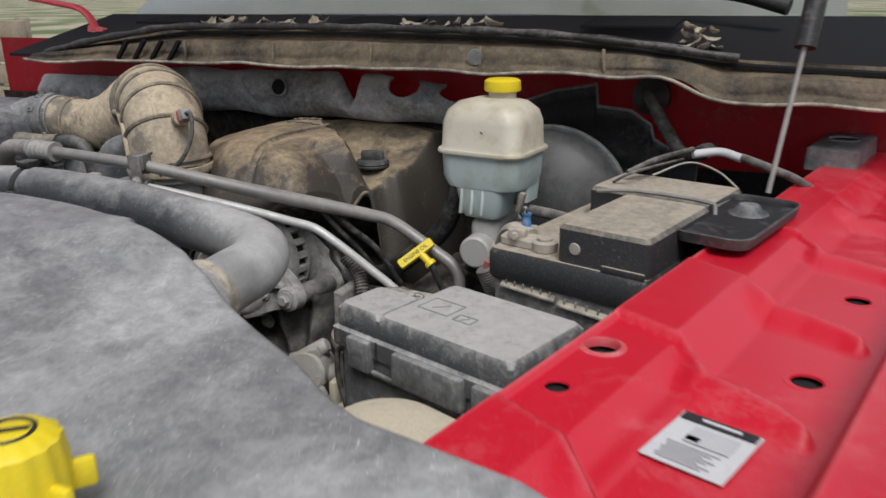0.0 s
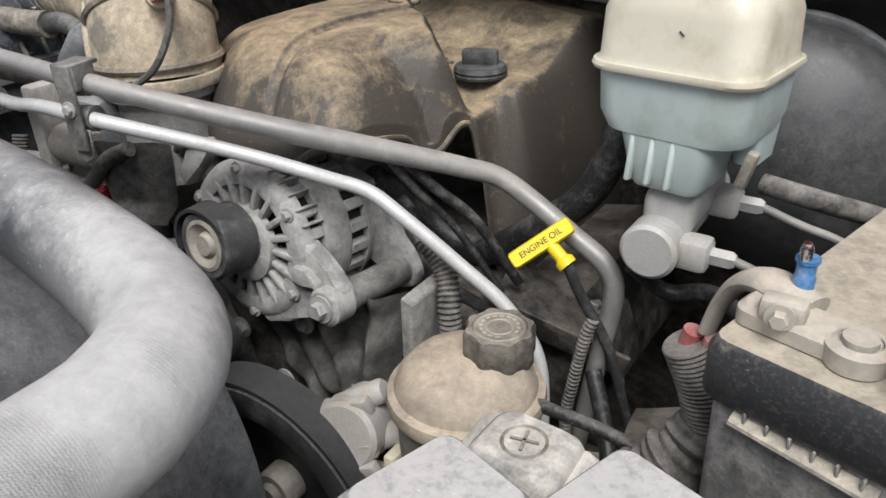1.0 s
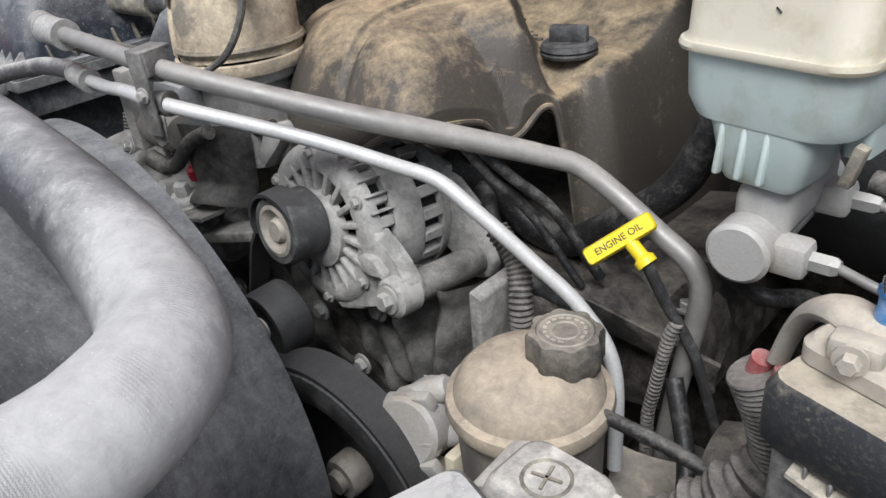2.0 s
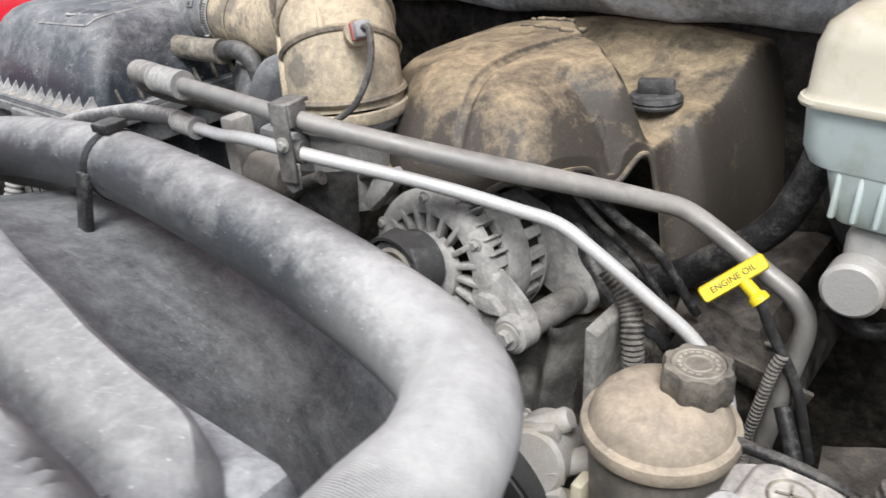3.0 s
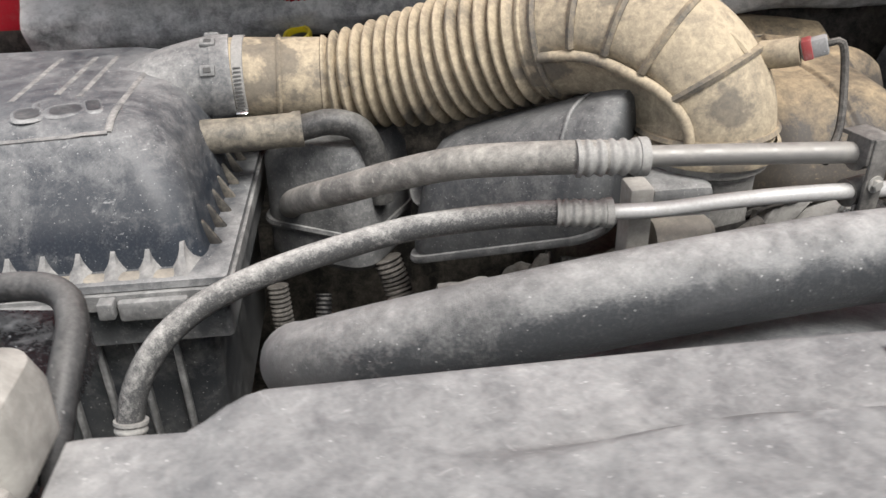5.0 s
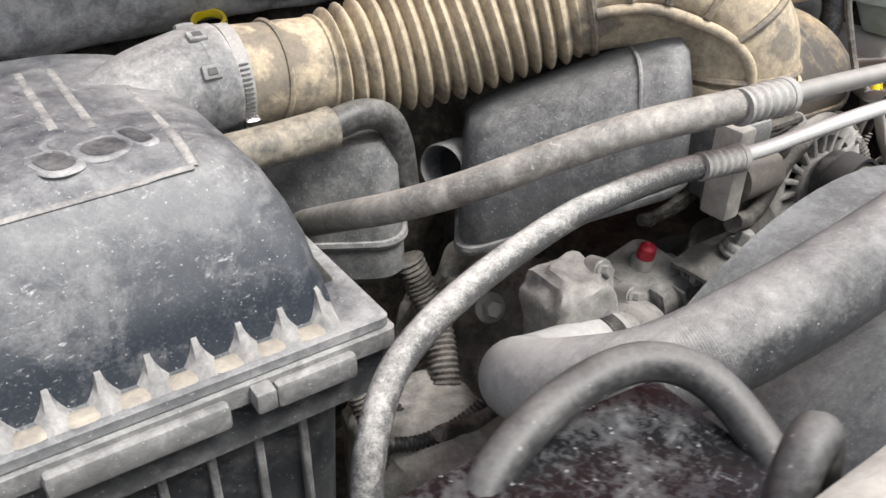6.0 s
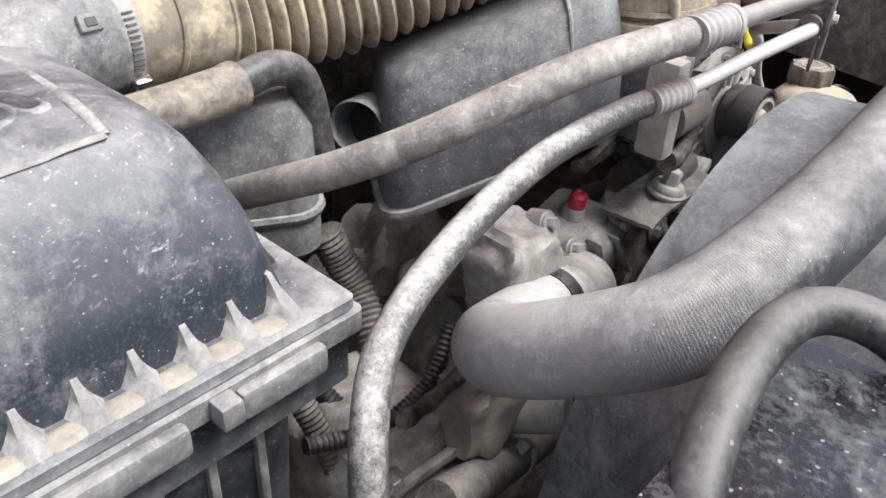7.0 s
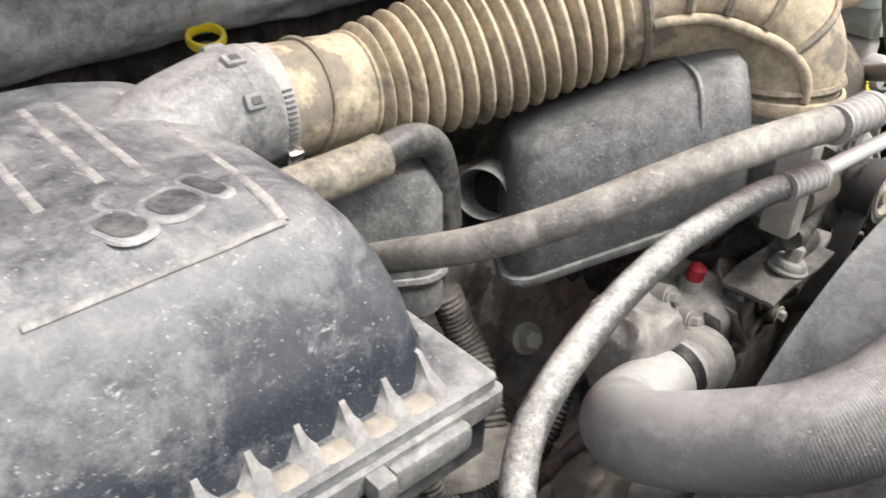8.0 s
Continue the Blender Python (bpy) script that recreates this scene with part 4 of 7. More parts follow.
duct = thing("intake_duct", Matrix(), "tan dusty corrugated rubber intake duct bending into the throttle", "intake duct")
DUCT = [(-0.612, 1.185, 1.292, 0.043), (-0.571, 1.192, 1.289, 0.0445), (-0.52, 1.197, 1.284, 0.046), (-0.46, 1.197, 1.282, 0.048), (-0.37, 1.172, 1.298, 0.059), (-0.28, 1.130, 1.330, 0.062),
        (-0.205, 1.080, 1.351, 0.063), (-0.148, 1.036, 1.335, 0.063), (-0.12, 1.012, 1.298, 0.063), (-0.115, 1.008, 1.259, 0.064)]


def duct_ripple(s, d):
    if 0.215 < s < 0.635:
        fade = step(0.215, 0.25, s) * (1 - step(0.60, 0.635, s))
        return 0.012 * (abs(math.cos((s - 0.215) / 0.42 * math.pi * 16)) ** 1.1 - 0.5) * (0.35 + 0.65 * fade)
    return 0.0


RUN, _ = glide(DUCT, 200)
SPINE = np.array([r[:3] for r in RUN])


def bend_axes(k):
    """The run of the duct at station k, and the ways to the inside of its bend and to the truck's nose."""
    q = Vector(RUN[k][:3])
    d = Vector(RUN[min(k + 2, 199)][:3] - RUN[max(k - 2, 0)][:3]).normalized()
    inner = Vector((-0.205, 1.075, 1.235)) - q
    inner = (inner - d * inner.dot(d)).normalized()
    side = d.cross(inner)
    return q, inner, (side if side.y < 0 else -side)


bm = B()
tube(bm, DUCT, 0.05, 340, 48, duct_ripple)
for v in bm.verts:
    k = int(np.argmin(((SPINE - np.array(v.co)) ** 2).sum(axis=1)))
    if 132 < k < 196:
        q, inner, side = bend_axes(k)
        way = v.co - q
        inward, sideways = way.normalized().dot(inner), way.normalized().dot(side)
        bow = math.sin(math.pi * (k - 132) / 64) ** 0.5
        v.co = q + way * (1 - 0.15 * bow * step(0.06, 0.22, inward) * step(1.0, 0.7, inward) * step(-0.2, 0.3, sideways))
        v.co += inner * 0.014 * bow * step(0.5, 1.0, inward) * step(150, 176, k)
part("rubber_boot", bm, M_DUCT, duct)


def hoop(bm, k, lift, r, whole=True):
    """A rib at station k of 200, round the whole duct or round its outer half."""
    p = RUN[k]
    d = Vector(RUN[min(k + 2, 199)][:3] - RUN[max(k - 2, 0)][:3]).normalized()
    a = d.cross(Vector((0, 0, 1))).normalized() if abs(d.z) < 0.95 else d.cross(Vector((0, 1, 0))).normalized()
    b = a.cross(d)
    c = Vector(p[:3])
    inner = bend_axes(k)[1]
    turn = 0.0 if whole else math.atan2(-inner.dot(b), -inner.dot(a))
    n, seg, rings = 40, 6, []
    for i in range(n):
        t = math.tau * i / n if whole else turn + math.pi * 1.06 * (i / (n - 1) - 0.5)
        o = a * math.cos(t) + b * math.sin(t)
        q = c + o * (p[3] + lift)
        rings.append([bm.verts.new(q + (o * math.cos(math.tau * j / seg) + d * math.sin(math.tau * j / seg)) * r) for j in range(seg)])
    skin(bm, rings + rings[:1] if whole else rings)


for k in (27, 131, 143, 155, 168, 181, 194):
    bm = B()
    hoop(bm, k, 0.0005, 0.0042 if k > 40 else 0.003, k in (27, 131, 194))
    part("moulded_rib", bm, M_DUCT if k < 40 else M_RIB, duct)
bm = B()
tube(bm, [Vector(RUN[k][:3]) + Vector((0.45, -0.75, 0.48)).normalized() * (RUN[k][3] + 0.001) for k in range(131, 184, 6)], 0.004, 40, 8)
part("long_rib", bm, M_DUCT, duct)
# arched rim and hollow on the inner side of the bend
bm = B()
ARCH = []
for k in range(132, 197, 4):
    q, inner, side = bend_axes(k)
    a = radians(78 + 14 * step(165, 195, k))
    ARCH.append(q + (inner * math.cos(a) + side * math.sin(a)) * (RUN[k][3] + 0.0005))
tube(bm, ARCH, 0.0052, 70, 10)
part("arched_rim", bm, M_DUCT, duct, "raised tan rim round the hollow of the bend")
bm = B()
cuff = [(0.0655, -0.004), (0.069, -0.003), (0.0705, 0.003), (0.069, 0.009), (0.0655, 0.010), (0.0655, -0.004)]
lathe(bm, cuff, pose(-0.115, 1.008, 1.256), 48)
part("bottom_collar", bm, M_DUCT, duct)
bm = B()
rings = []
for w in (-0.0062, -0.0055, 0.0055, 0.0062):
    q, rr = Vector((-0.568, 1.1922, 1.2888)), 0.0468 if abs(w) < 0.006 else 0.0456
    rings.append([bm.verts.new(q + Vector((w, -0.12 * w + rr * math.cos(math.tau * i / 56), rr * math.sin(math.tau * i / 56)))) for i in range(56)])
skin(bm, rings)
clamp = part("hose_clamp", bm, M_CRIMP, duct, "dusty steel worm clamp")
bm = B()
for j in range(11):
    a = radians(150 + 5.0 * j)
    box(bm, (0.0075, 0.0012, 0.0018), (-0.568, 1.1922 + 0.0473 * math.cos(a), 1.2888 + 0.0473 * math.sin(a)), (150 + 5.0 * j - 90, 0, 0))
part("band_slots", bm, M_CLEANBLACK, clamp, "row of dark band slots")
bm = B()
box(bm, (0.014, 0.009, 0.022), (-0.568, 1.1505, 1.258), (28, 0, 0), bevel=0.0025)
lathe(bm, [(0, 0.0), (0.0055, 0.0), (0.0055, 0.007), (0.004, 0.008), (0, 0.006)], pose(-0.568, 1.155, 1.246, 152), 8)
part("clamp_screw", bm, M_CHROME, clamp, "bright clamp screw housing")
sens = thing("air_temperature_sensor", pose(-0.065, 0.985, 1.345), "grey and red sensor plug in the intake duct", "sensor")
bm = B()
tube(bm, [(-0.012, 0.012, -0.004), (0.0, 0.0, 0.0), (0.012, -0.008, 0.004)], 0.013, 8, 16)
part("socket", bm, M_DUCT, sens)
bm = B()
box(bm, (0.022, 0.016, 0.016), (0.022, -0.013, 0.008), (0, -20, -30), bevel=0.002)
part("plug", bm, M_PANEL, sens)
bm = B()
box(bm, (0.008, 0.0175, 0.0175), (0.017, -0.011, 0.0065), (0, -20, -30), bevel=0.001)
part("lock_tab", bm, M_REDTAG, sens, "red lock tab")
bm = B()
tube(bm, [(0.03, -0.018, 0.012), (0.042, -0.022, 0.012), (0.046, -0.03, -0.02), (0.038, -0.05, -0.055), (0.015, -0.075, -0.075)], 0.0035, 30, 8)
part("wire", bm, M_TAPE, sens)

# ---- resonators ----
reso = thing("intake_resonator", pose(-0.27, 1.072, 0, 0, 0, -36), "black plastic resonator box below the intake duct", "resonator")
bm = B()


def reso_ring(k, w, d, r, z, slant):
    return [bm.verts.new((x, y, z + slant * x)) for x, y in rounded(w, d, r, 7)]


skin(bm, [reso_ring(0, 0.19, 0.15, 0.03, 1.146, 0.38), reso_ring(1, 0.208, 0.168, 0.03, 1.154, 0.38), reso_ring(2, 0.214, 0.172, 0.03, 1.166, 0.38), reso_ring(3, 0.214, 0.158, 0.03, 1.20, 0.39),
          reso_ring(4, 0.21, 0.128, 0.03, 1.237, 0.40), reso_ring(5, 0.205, 0.094, 0.03, 1.263, 0.40), reso_ring(6, 0.195, 0.068, 0.025, 1.271, 0.40), reso_ring(7, 0.16, 0.03, 0.012, 1.274, 0.40)], True)
part("shell", bm, M_BLACK, reso)
bm = B()
skin(bm, [reso_ring(0, 0.221, 0.179, 0.031, 1.152, 0.38), reso_ring(1, 0.223, 0.181, 0.031, 1.156, 0.38), reso_ring(2, 0.221, 0.179, 0.031, 1.160, 0.38)], True)
part("seam", bm, M_BOXRIM, reso)
bm = B()
mouth = Matrix.Translation((-0.112, -0.006, 1.174)) @ Vector((-0.62, -0.74, 0.22)).to_track_quat("Z", "Y").to_matrix().to_4x4()
lathe(bm, [(0.0225, -0.03), (0.0235, 0.018), (0.0255, 0.0225), (0.0275, 0.0205), (0.0285, 0.010), (0.031, -0.010)], mouth, 36, lambda a, i: 1 + 0.08 * math.cos(2 * a))
port = part("port", bm, M_BLACK, reso, "round open mouth with a rolled rim")
# Inset black disc stands for the shade inside the mouth.
bm = B()
lathe(bm, [(0, -0.004), (0.0232, -0.004)], mouth, 30)
part("opening", bm, M_SHADE_BLACK, port, "black disc painting the shade in the mouth")
for x in (0.055,):
    bm = B()
    tube(bm, [(x, -0.075, 1.178 + 0.39 * x), (x, -0.064, 1.232 + 0.395 * x), (x, -0.045, 1.2655 + 0.40 * x), (x, -0.02, 1.2745 + 0.40 * x), (x, 0.03, 1.2725 + 0.40 * x)], 0.0022, 30, 8)
    part("pressed_line", bm, M_BLACK, reso)
reso2 = thing("intake_resonator", pose(-0.475, 1.195, 0, 0, 0, -30), "black plastic resonator box beside the filter box", "resonator")
bm = B()
stack(bm, [(0.13, 0.12, 0.03, 1.075), (0.145, 0.135, 0.03, 1.085), (0.14, 0.13, 0.03, 1.20), (0.12, 0.11, 0.03, 1.225)], 7)
part("shell", bm, M_BLACK, reso2)
bm = B()
stack(bm, [(0.150, 0.140, 0.031, 1.120), (0.153, 0.143, 0.032, 1.124), (0.150, 0.140, 0.031, 1.128)], 7)
part("seam", bm, M_BLACK, reso2)
vac = thing("breather_hose", Matrix(), "dusty rubber breather hose with a hooked end", "breather hose")
bm = B()
tube(bm, [(-0.62, 1.115, 1.252), (-0.56, 1.122, 1.25), (-0.505, 1.126, 1.251)], 0.0180, 30, 22, lambda q, d: 0.0012 if q > 0.9 else 0.0)
part("sleeve", bm, M_SLEEVE, vac, "tan dusty thicker sleeve")
bm = B()
tube(bm, [(-0.51, 1.126, 1.251), (-0.475, 1.128, 1.256), (-0.447, 1.130, 1.246), (-0.433, 1.131, 1.22), (-0.428, 1.13, 1.185), (-0.425, 1.13, 1.16)], 0.0140, 36, 18)
part("hooked_end", bm, M_HOOK, vac, "bare dark rubber end")
ycap = thing("transmission_dipstick", pose(-0.519, 1.375, 1.285), "yellow loop handle of a transmission dipstick", "dipstick")
bm = B()
lathe(bm, [(0.0150, -0.004), (0.0185, -0.004), (0.0195, 0.0), (0.0185, 0.005), (0.0150, 0.005), (0.0142, 0.0), (0.0150, -0.004)], pose(0, 0, 0.004, 18, -10), 36)
part("loop", bm, M_YELLOW, ycap)
bm = B()
tube(bm, [(0, 0, 0), (0.0, 0.0, -0.1), (0.02, 0.02, -0.3)], 0.006, 12, 10)
part("tube", bm, M_DARK, ycap)

# ---- pipes ----
P1 = [(-0.25, 0.878, 1.3015, 0.0086), (-0.15, 0.875, 1.2985, 0.0086), (-0.04, 0.872, 1.294, 0.0088), (0.03, 0.915, 1.270, 0.0095), (0.095, 0.967, 1.243, 0.0108), (0.16, 1.03, 1.214, 0.0108), (0.215, 1.076, 1.192, 0.0102),
      (0.252, 1.097, 1.177, 0.0098), (0.325, 1.094, 1.138, 0.0098), (0.358, 1.094, 1.116, 0.0098), (0.368, 1.094, 1.085, 0.0098), (0.355, 1.098, 1.0, 0.0098), (0.335, 1.104, 0.87, 0.0098)]
P2 = [(-0.26, 0.895, 1.246), (-0.2, 0.893, 1.245), (-0.15, 0.882, 1.254), (-0.10, 0.872, 1.261), (-0.033, 0.871, 1.261), (0.06, 0.94, 1.225), (0.13, 0.982, 1.198), (0.165, 0.997, 1.186), (0.20, 1.002, 1.165), (0.25, 1.014, 1.125), (0.295, 1.024, 1.086), (0.33, 1.02, 1.04), (0.345, 1.0, 0.95)]
pipe1 = thing("suction_pipe", Matrix(), "bent dull steel refrigerant pipe with a crimped rubber hose", "refrigerant pipe")
bm = B()
tube(bm, P1, 0.0088, 120, 16)
part("metal_tube", bm, M_STEEL, pipe1)
bm = B()
tube(bm, [(-0.25, 0.878, 1.3015), (-0.285, 0.886, 1.3005), (-0.362, 0.909, 1.292), (-0.416, 0.938, 1.272), (-0.462, 0.972, 1.247), (-0.499, 1.019, 1.219), (-0.519, 1.081, 1.187), (-0.53, 1.15, 1.15)], 0.0135, 50, 16)
part("rubber_hose", bm, M_SMEARHOSE, pipe1)
bm = B()
tube(bm, [(-0.277, 0.8805, 1.301), (-0.25, 0.878, 1.3015), (-0.222, 0.8775, 1.3005)], 0.0138, 90, 24, lambda q, d: 0.0011 * math.cos(math.tau * 6 * q) if 0.06 < q < 0.86 else (0.0018 if q >= 0.86 else 0.0012))
part("crimp_sleeve", bm, M_CRIMP, pipe1)
pipe2 = thing("liquid_pipe", Matrix(), "bright aluminium refrigerant pipe with a chalky rubber hose", "refrigerant pipe")
bm = B()
tube(bm, P2, 0.0068, 120, 16)
part("metal_tube", bm, M_ALU, pipe2)
bm = B()
tube(bm, [(-0.26, 0.895, 1.246), (-0.313, 0.908, 1.242), (-0.399, 0.912, 1.235), (-0.463, 0.909, 1.223), (-0.516, 0.901, 1.212), (-0.558, 0.892, 1.20), (-0.593, 0.879, 1.186), (-0.62, 0.858, 1.167), (-0.638, 0.838, 1.135), (-0.645, 0.815, 1.08), (-0.64, 0.79, 1.0)], 0.0108, 60, 16)
part("rubber_hose", bm, M_CHALKHOSE, pipe2)
bm = B()
tube(bm, [(-0.285, 0.899, 1.2455), (-0.26, 0.895, 1.2455), (-0.24, 0.894, 1.245)], 0.0113, 90, 24, lambda q, d: 0.0009 * math.cos(math.tau * 6 * q) if 0.06 < q < 0.86 else (0.0015 if q >= 0.86 else 0.001))
part("crimp_sleeve", bm, M_CRIMP, pipe2)
bm = B()
tube(bm, [(-0.6405, 0.832, 1.122), (-0.6425, 0.824, 1.102), (-0.6440, 0.817, 1.084)], 0.0122, 60, 22, lambda q, d: 0.0009 * math.cos(math.tau * 5 * q) if 0.08 < q < 0.92 else 0.0014)
part("crimp_sleeve", bm, M_CRIMP, pipe2)
brk = thing("pipe_bracket", pose(-0.043, 0.866, 1.274, 0, 0, 12), "small dusty steel clamp bracket joining both pipes", "bracket")
bm = B()
box(bm, (0.018, 0.0035, 0.075), (0, -0.010, 0.0), bevel=0.0012)
box(bm, (0.024, 0.03, 0.004), (0, 0.005, 0.036), bevel=0.001)
box(bm, (0.0035, 0.024, 0.020), (-0.0105, 0.002, 0.026), bevel=0.001)
box(bm, (0.0035, 0.024, 0.020), (0.0105, 0.002, 0.026), bevel=0.001)
part("strap", bm, M_SPACER, brk)
for z in (0.019, -0.013):
    bm = B()
    tube(bm, [(-0.010, 0.005, z - 0.0005), (0.0, 0.0055, z), (0.010, 0.006, z + 0.0005)], 0.0115, 6, 20)
    part("clamp_saddle", bm, M_SPACER, brk)
bm = B()
prism(bm, [(-0.009, -0.020), (0.010, -0.020), (0.008, -0.046), (-0.003, -0.052), (-0.011, -0.044)], -0.006, -0.003, 0.001, 1)
part("tongue", bm, M_SPACER, brk)
bm = B()
bolt_head(bm, 0.0045, 0.005, pose(0, -0.012, 0.0, 90))
part("rivet", bm, M_BOLT, brk)

# ---- brake reservoir and booster ----
res = thing("brake_reservoir", pose(0.407, 1.138, 0, 0, 0, -8), "milky yellowed brake fluid reservoir half full", "fluid reservoir")
bm = B()
stack(bm, [(0.140, 0.118, 0.022, 1.305), (0.136, 0.114, 0.024, 1.31), (0.134, 0.112, 0.026, 1.345), (0.126, 0.104, 0.030, 1.362), (0.10, 0.085, 0.03, 1.374), (0.05, 0.045, 0.02, 1.380)], 7)
part("upper_body", bm, M_MILKY, res, "yellowed upper half")
bm = B()
stack(bm, [(0.125, 0.105, 0.03, 1.248), (0.132, 0.11, 0.024, 1.262), (0.134, 0.112, 0.022, 1.299)], 7)
stack(bm, [(0.058, 0.050, 0.010, 1.202, 0.002, -0.022), (0.066, 0.056, 0.012, 1.208, 0.002, -0.022), (0.088, 0.076, 0.016, 1.252, 0.000, -0.014)], 6)
part("lower_body", bm, M_FLUID, res, "fluid-filled bluish lower half")
bm = B()
stack(bm, [(0.144, 0.122, 0.024, 1.299), (0.146, 0.124, 0.024, 1.302), (0.144, 0.122, 0.024, 1.3055)], 7)
part("seam", bm, M_MILKY, res)
bm = B()
stack(bm, [(0.020, 0.044, 0.007, 1.222, 0.050, 0.020), (0.026, 0.050, 0.008, 1.262, 0.050, 0.020), (0.030, 0.056, 0.008, 1.298, 0.050, 0.020)], 6)
part("side_leg", bm, M_FLUID, res)
bm = B()
lathe(bm, [(0, 1.376), (0.021, 1.376), (0.021, 1.392), (0, 1.392)], pose(0.01, 0.01, 0), 24)
part("neck", bm, M_MILKY, res)
bm = B()
lathe(bm, [(0, 1.389), (0.027, 1.389), (0.028, 1.392), (0.027, 1.404), (0.022, 1.407), (0, 1.407)], pose(0.01, 0.01, 0), 36, lambda a, i: 1 + 0.012 * math.cos(18 * a))
part("cap", bm, M_YELLOW, res, "bright yellow screw cap")

boost = thing("brake_booster", pose(0.445, 1.34, 1.165), "large round black brake booster on the firewall", "brake booster")
bm = B()
lathe(bm, [(0, 0.09), (0.05, 0.09), (0.07, 0.078), (0.118, 0.06), (0.134, 0.035), (0.136, 0.012)], ALONG_Y, 64)
part("front_shell", bm, M_BOOST, boost)
bm = B()
lathe(bm, [(0.136, 0.012), (0.143, 0.012), (0.145, 0.008), (0.145, 0.0), (0.143, -0.004), (0.136, -0.006)], ALONG_Y, 64)
part("rim", bm, M_BOXRIM, boost, "worn rim seam")
bm = B()
lathe(bm, [(0.136, -0.006), (0.132, -0.06), (0.1, -0.09), (0, -0.09)], ALONG_Y, 64)
part("rear_shell", bm, M_BLACK, boost)

# ---- hood strut ----
strut = thing("hood_strut", pose(0.806, 1.0, 1.30), "slim black gas strut with a bright rod holding up the hood", "gas strut")
bm = B()
tube(bm, [(0, 0, 0), (0.02, 0.06, 0.17)], 0.0032, 6, 12)
part("rod", bm, M_STEEL, strut)
bm = B()
tube(bm, [(0.02, 0.06, 0.165), (0.055, 0.18, 0.50)], 0.0125, 6, 20)
part("cylinder", bm, M_RUBBER, strut)

# ---- belts, pulleys and the engine's front ----
def strip(bm, pts, width, thick):
    """A flat belt through (x, z) points, lying across y."""
    rings = []
    P = [np.array(p, float) for p in pts]
    for i, p in enumerate(P):
        d = P[min(i + 1, len(P) - 1)] - P[max(i - 1, 0)]
        d /= np.linalg.norm(d)
        nx, nz = -d[1] * thick / 2, d[0] * thick / 2
        rings.append([bm.verts.new((p[0] + a * nx, b * width / 2, p[1] + a * nz)) for a, b in ((1, -1), (1, 1), (-1, 1), (-1, -1))])
    skin(bm, rings, True)


def arc(cx, cz, r, a0, a1, n=20):
    return [(cx + r * math.cos(radians(a0 + (a1 - a0) * k / n)), cz + r * math.sin(radians(a0 + (a1 - a0) * k / n))) for k in range(n + 1)]


def corrugated(bm, pts, r, pitch=0.005, depth=0.0012, seg=14):
    length = sum((Vector(a[:3]) - Vector(b[:3])).length for a, b in zip(pts, pts[1:]))
    tube(bm, pts, r, max(20, int(length / pitch * 4)), seg, lambda q, d: depth * math.sin(math.tau * d / pitch))


alt = thing("alternator", pose(0.029, 0.962, 1.116, -6, 0, -3), "cast aluminium alternator with slotted housing and pulley", "alternator")
bm = B()
lathe(bm, [(0.0, 0.012), (0.030, 0.012), (0.040, 0.006), (0.041, -0.004), (0.0, -0.004)], ALONG_Y, 40)
part("hub", bm, M_CAST, alt)
bm = B()
lathe(bm, [(0.060, 0.001), (0.070, 0.003), (0.0800, -0.001), (0.0835, -0.007), (0.0835, -0.013), (0.076, -0.014), (0.062, -0.007), (0.060, 0.001)], ALONG_Y, 56)
part("front_ring", bm, M_CAST, alt)
# Black backing cylinder: its colour is the shade between fins and bars.
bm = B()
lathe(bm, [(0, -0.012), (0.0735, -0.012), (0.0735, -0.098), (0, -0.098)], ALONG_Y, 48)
part("core", bm, M_SHADE_BLACK, alt, "black core painting the shade behind the slots")
fin_mesh = None
for k in range(20):
    if fin_mesh is None:
        bm = B()
        box(bm, (0.034, 0.014, 0.0062), (0.054, 0.004, 0.0), bevel=0.0018, segs=2)
        fin_mesh = mesh_of("fin", bm, M_CAST)
    ob = new("fin", fin_mesh)
    ob.parent = alt
    ob.matrix_local = pose(0, 0, 0, 0, 360 / 20 * k, 0)
bar_mesh = None
for row, (y0, y1) in enumerate(((0.008, 0.030), (0.066, 0.092))):
    bm = B()
    box(bm, (0.011, y1 - y0, 0.0115), (0.0770, (y0 + y1) / 2, 0), bevel=0.0015, segs=1)
    bar_mesh = mesh_of("side_bar", bm, M_CAST)
    for k in range(22):
        ob = new("side_bar", bar_mesh)
        ob.parent = alt
        ob.matrix_local = pose(0, 0, 0, 0, 360 / 22 * k + 6 * row, 0)
bm = B()
lathe(bm, [(0.074, -0.030), (0.0825, -0.030), (0.0835, -0.034), (0.0835, -0.062), (0.0825, -0.066), (0.074, -0.066)], ALONG_Y, 48)
part("stator_band", bm, M_CAST, alt)
bm = B()
lathe(bm, [(0.074, -0.092), (0.083, -0.092), (0.078, -0.108), (0.05, -0.116), (0, -0.118)], ALONG_Y, 48)
part("rear_cover", bm, M_CAST, alt)
bm = B()
lathe(bm, [(0, 0.010), (0.030, 0.010), (0.0345, 0.014), (0.0345, 0.048), (0.0325, 0.052), (0.0265, 0.052), (0.024, 0.044), (0.012, 0.042), (0.011, 0.050), (0.0, 0.050)], ALONG_Y, 44)
for v in bm.verts:
    v.co.z += 0.012
pulley = part("pulley", bm, M_CLEANBLACK, alt, "black grooved belt pulley")
bm = B()
lathe(bm, [(0, 0.0425), (0.024, 0.0445), (0.026, 0.0525), (0.022, 0.0535), (0.013, 0.047), (0.010, 0.053), (0.0, 0.053)], ALONG_Y, 36)
for v in bm.verts:
    v.co.z += 0.012
part("pulley_face", bm, M_TANMETAL, pulley, "tan dusty pulley face")
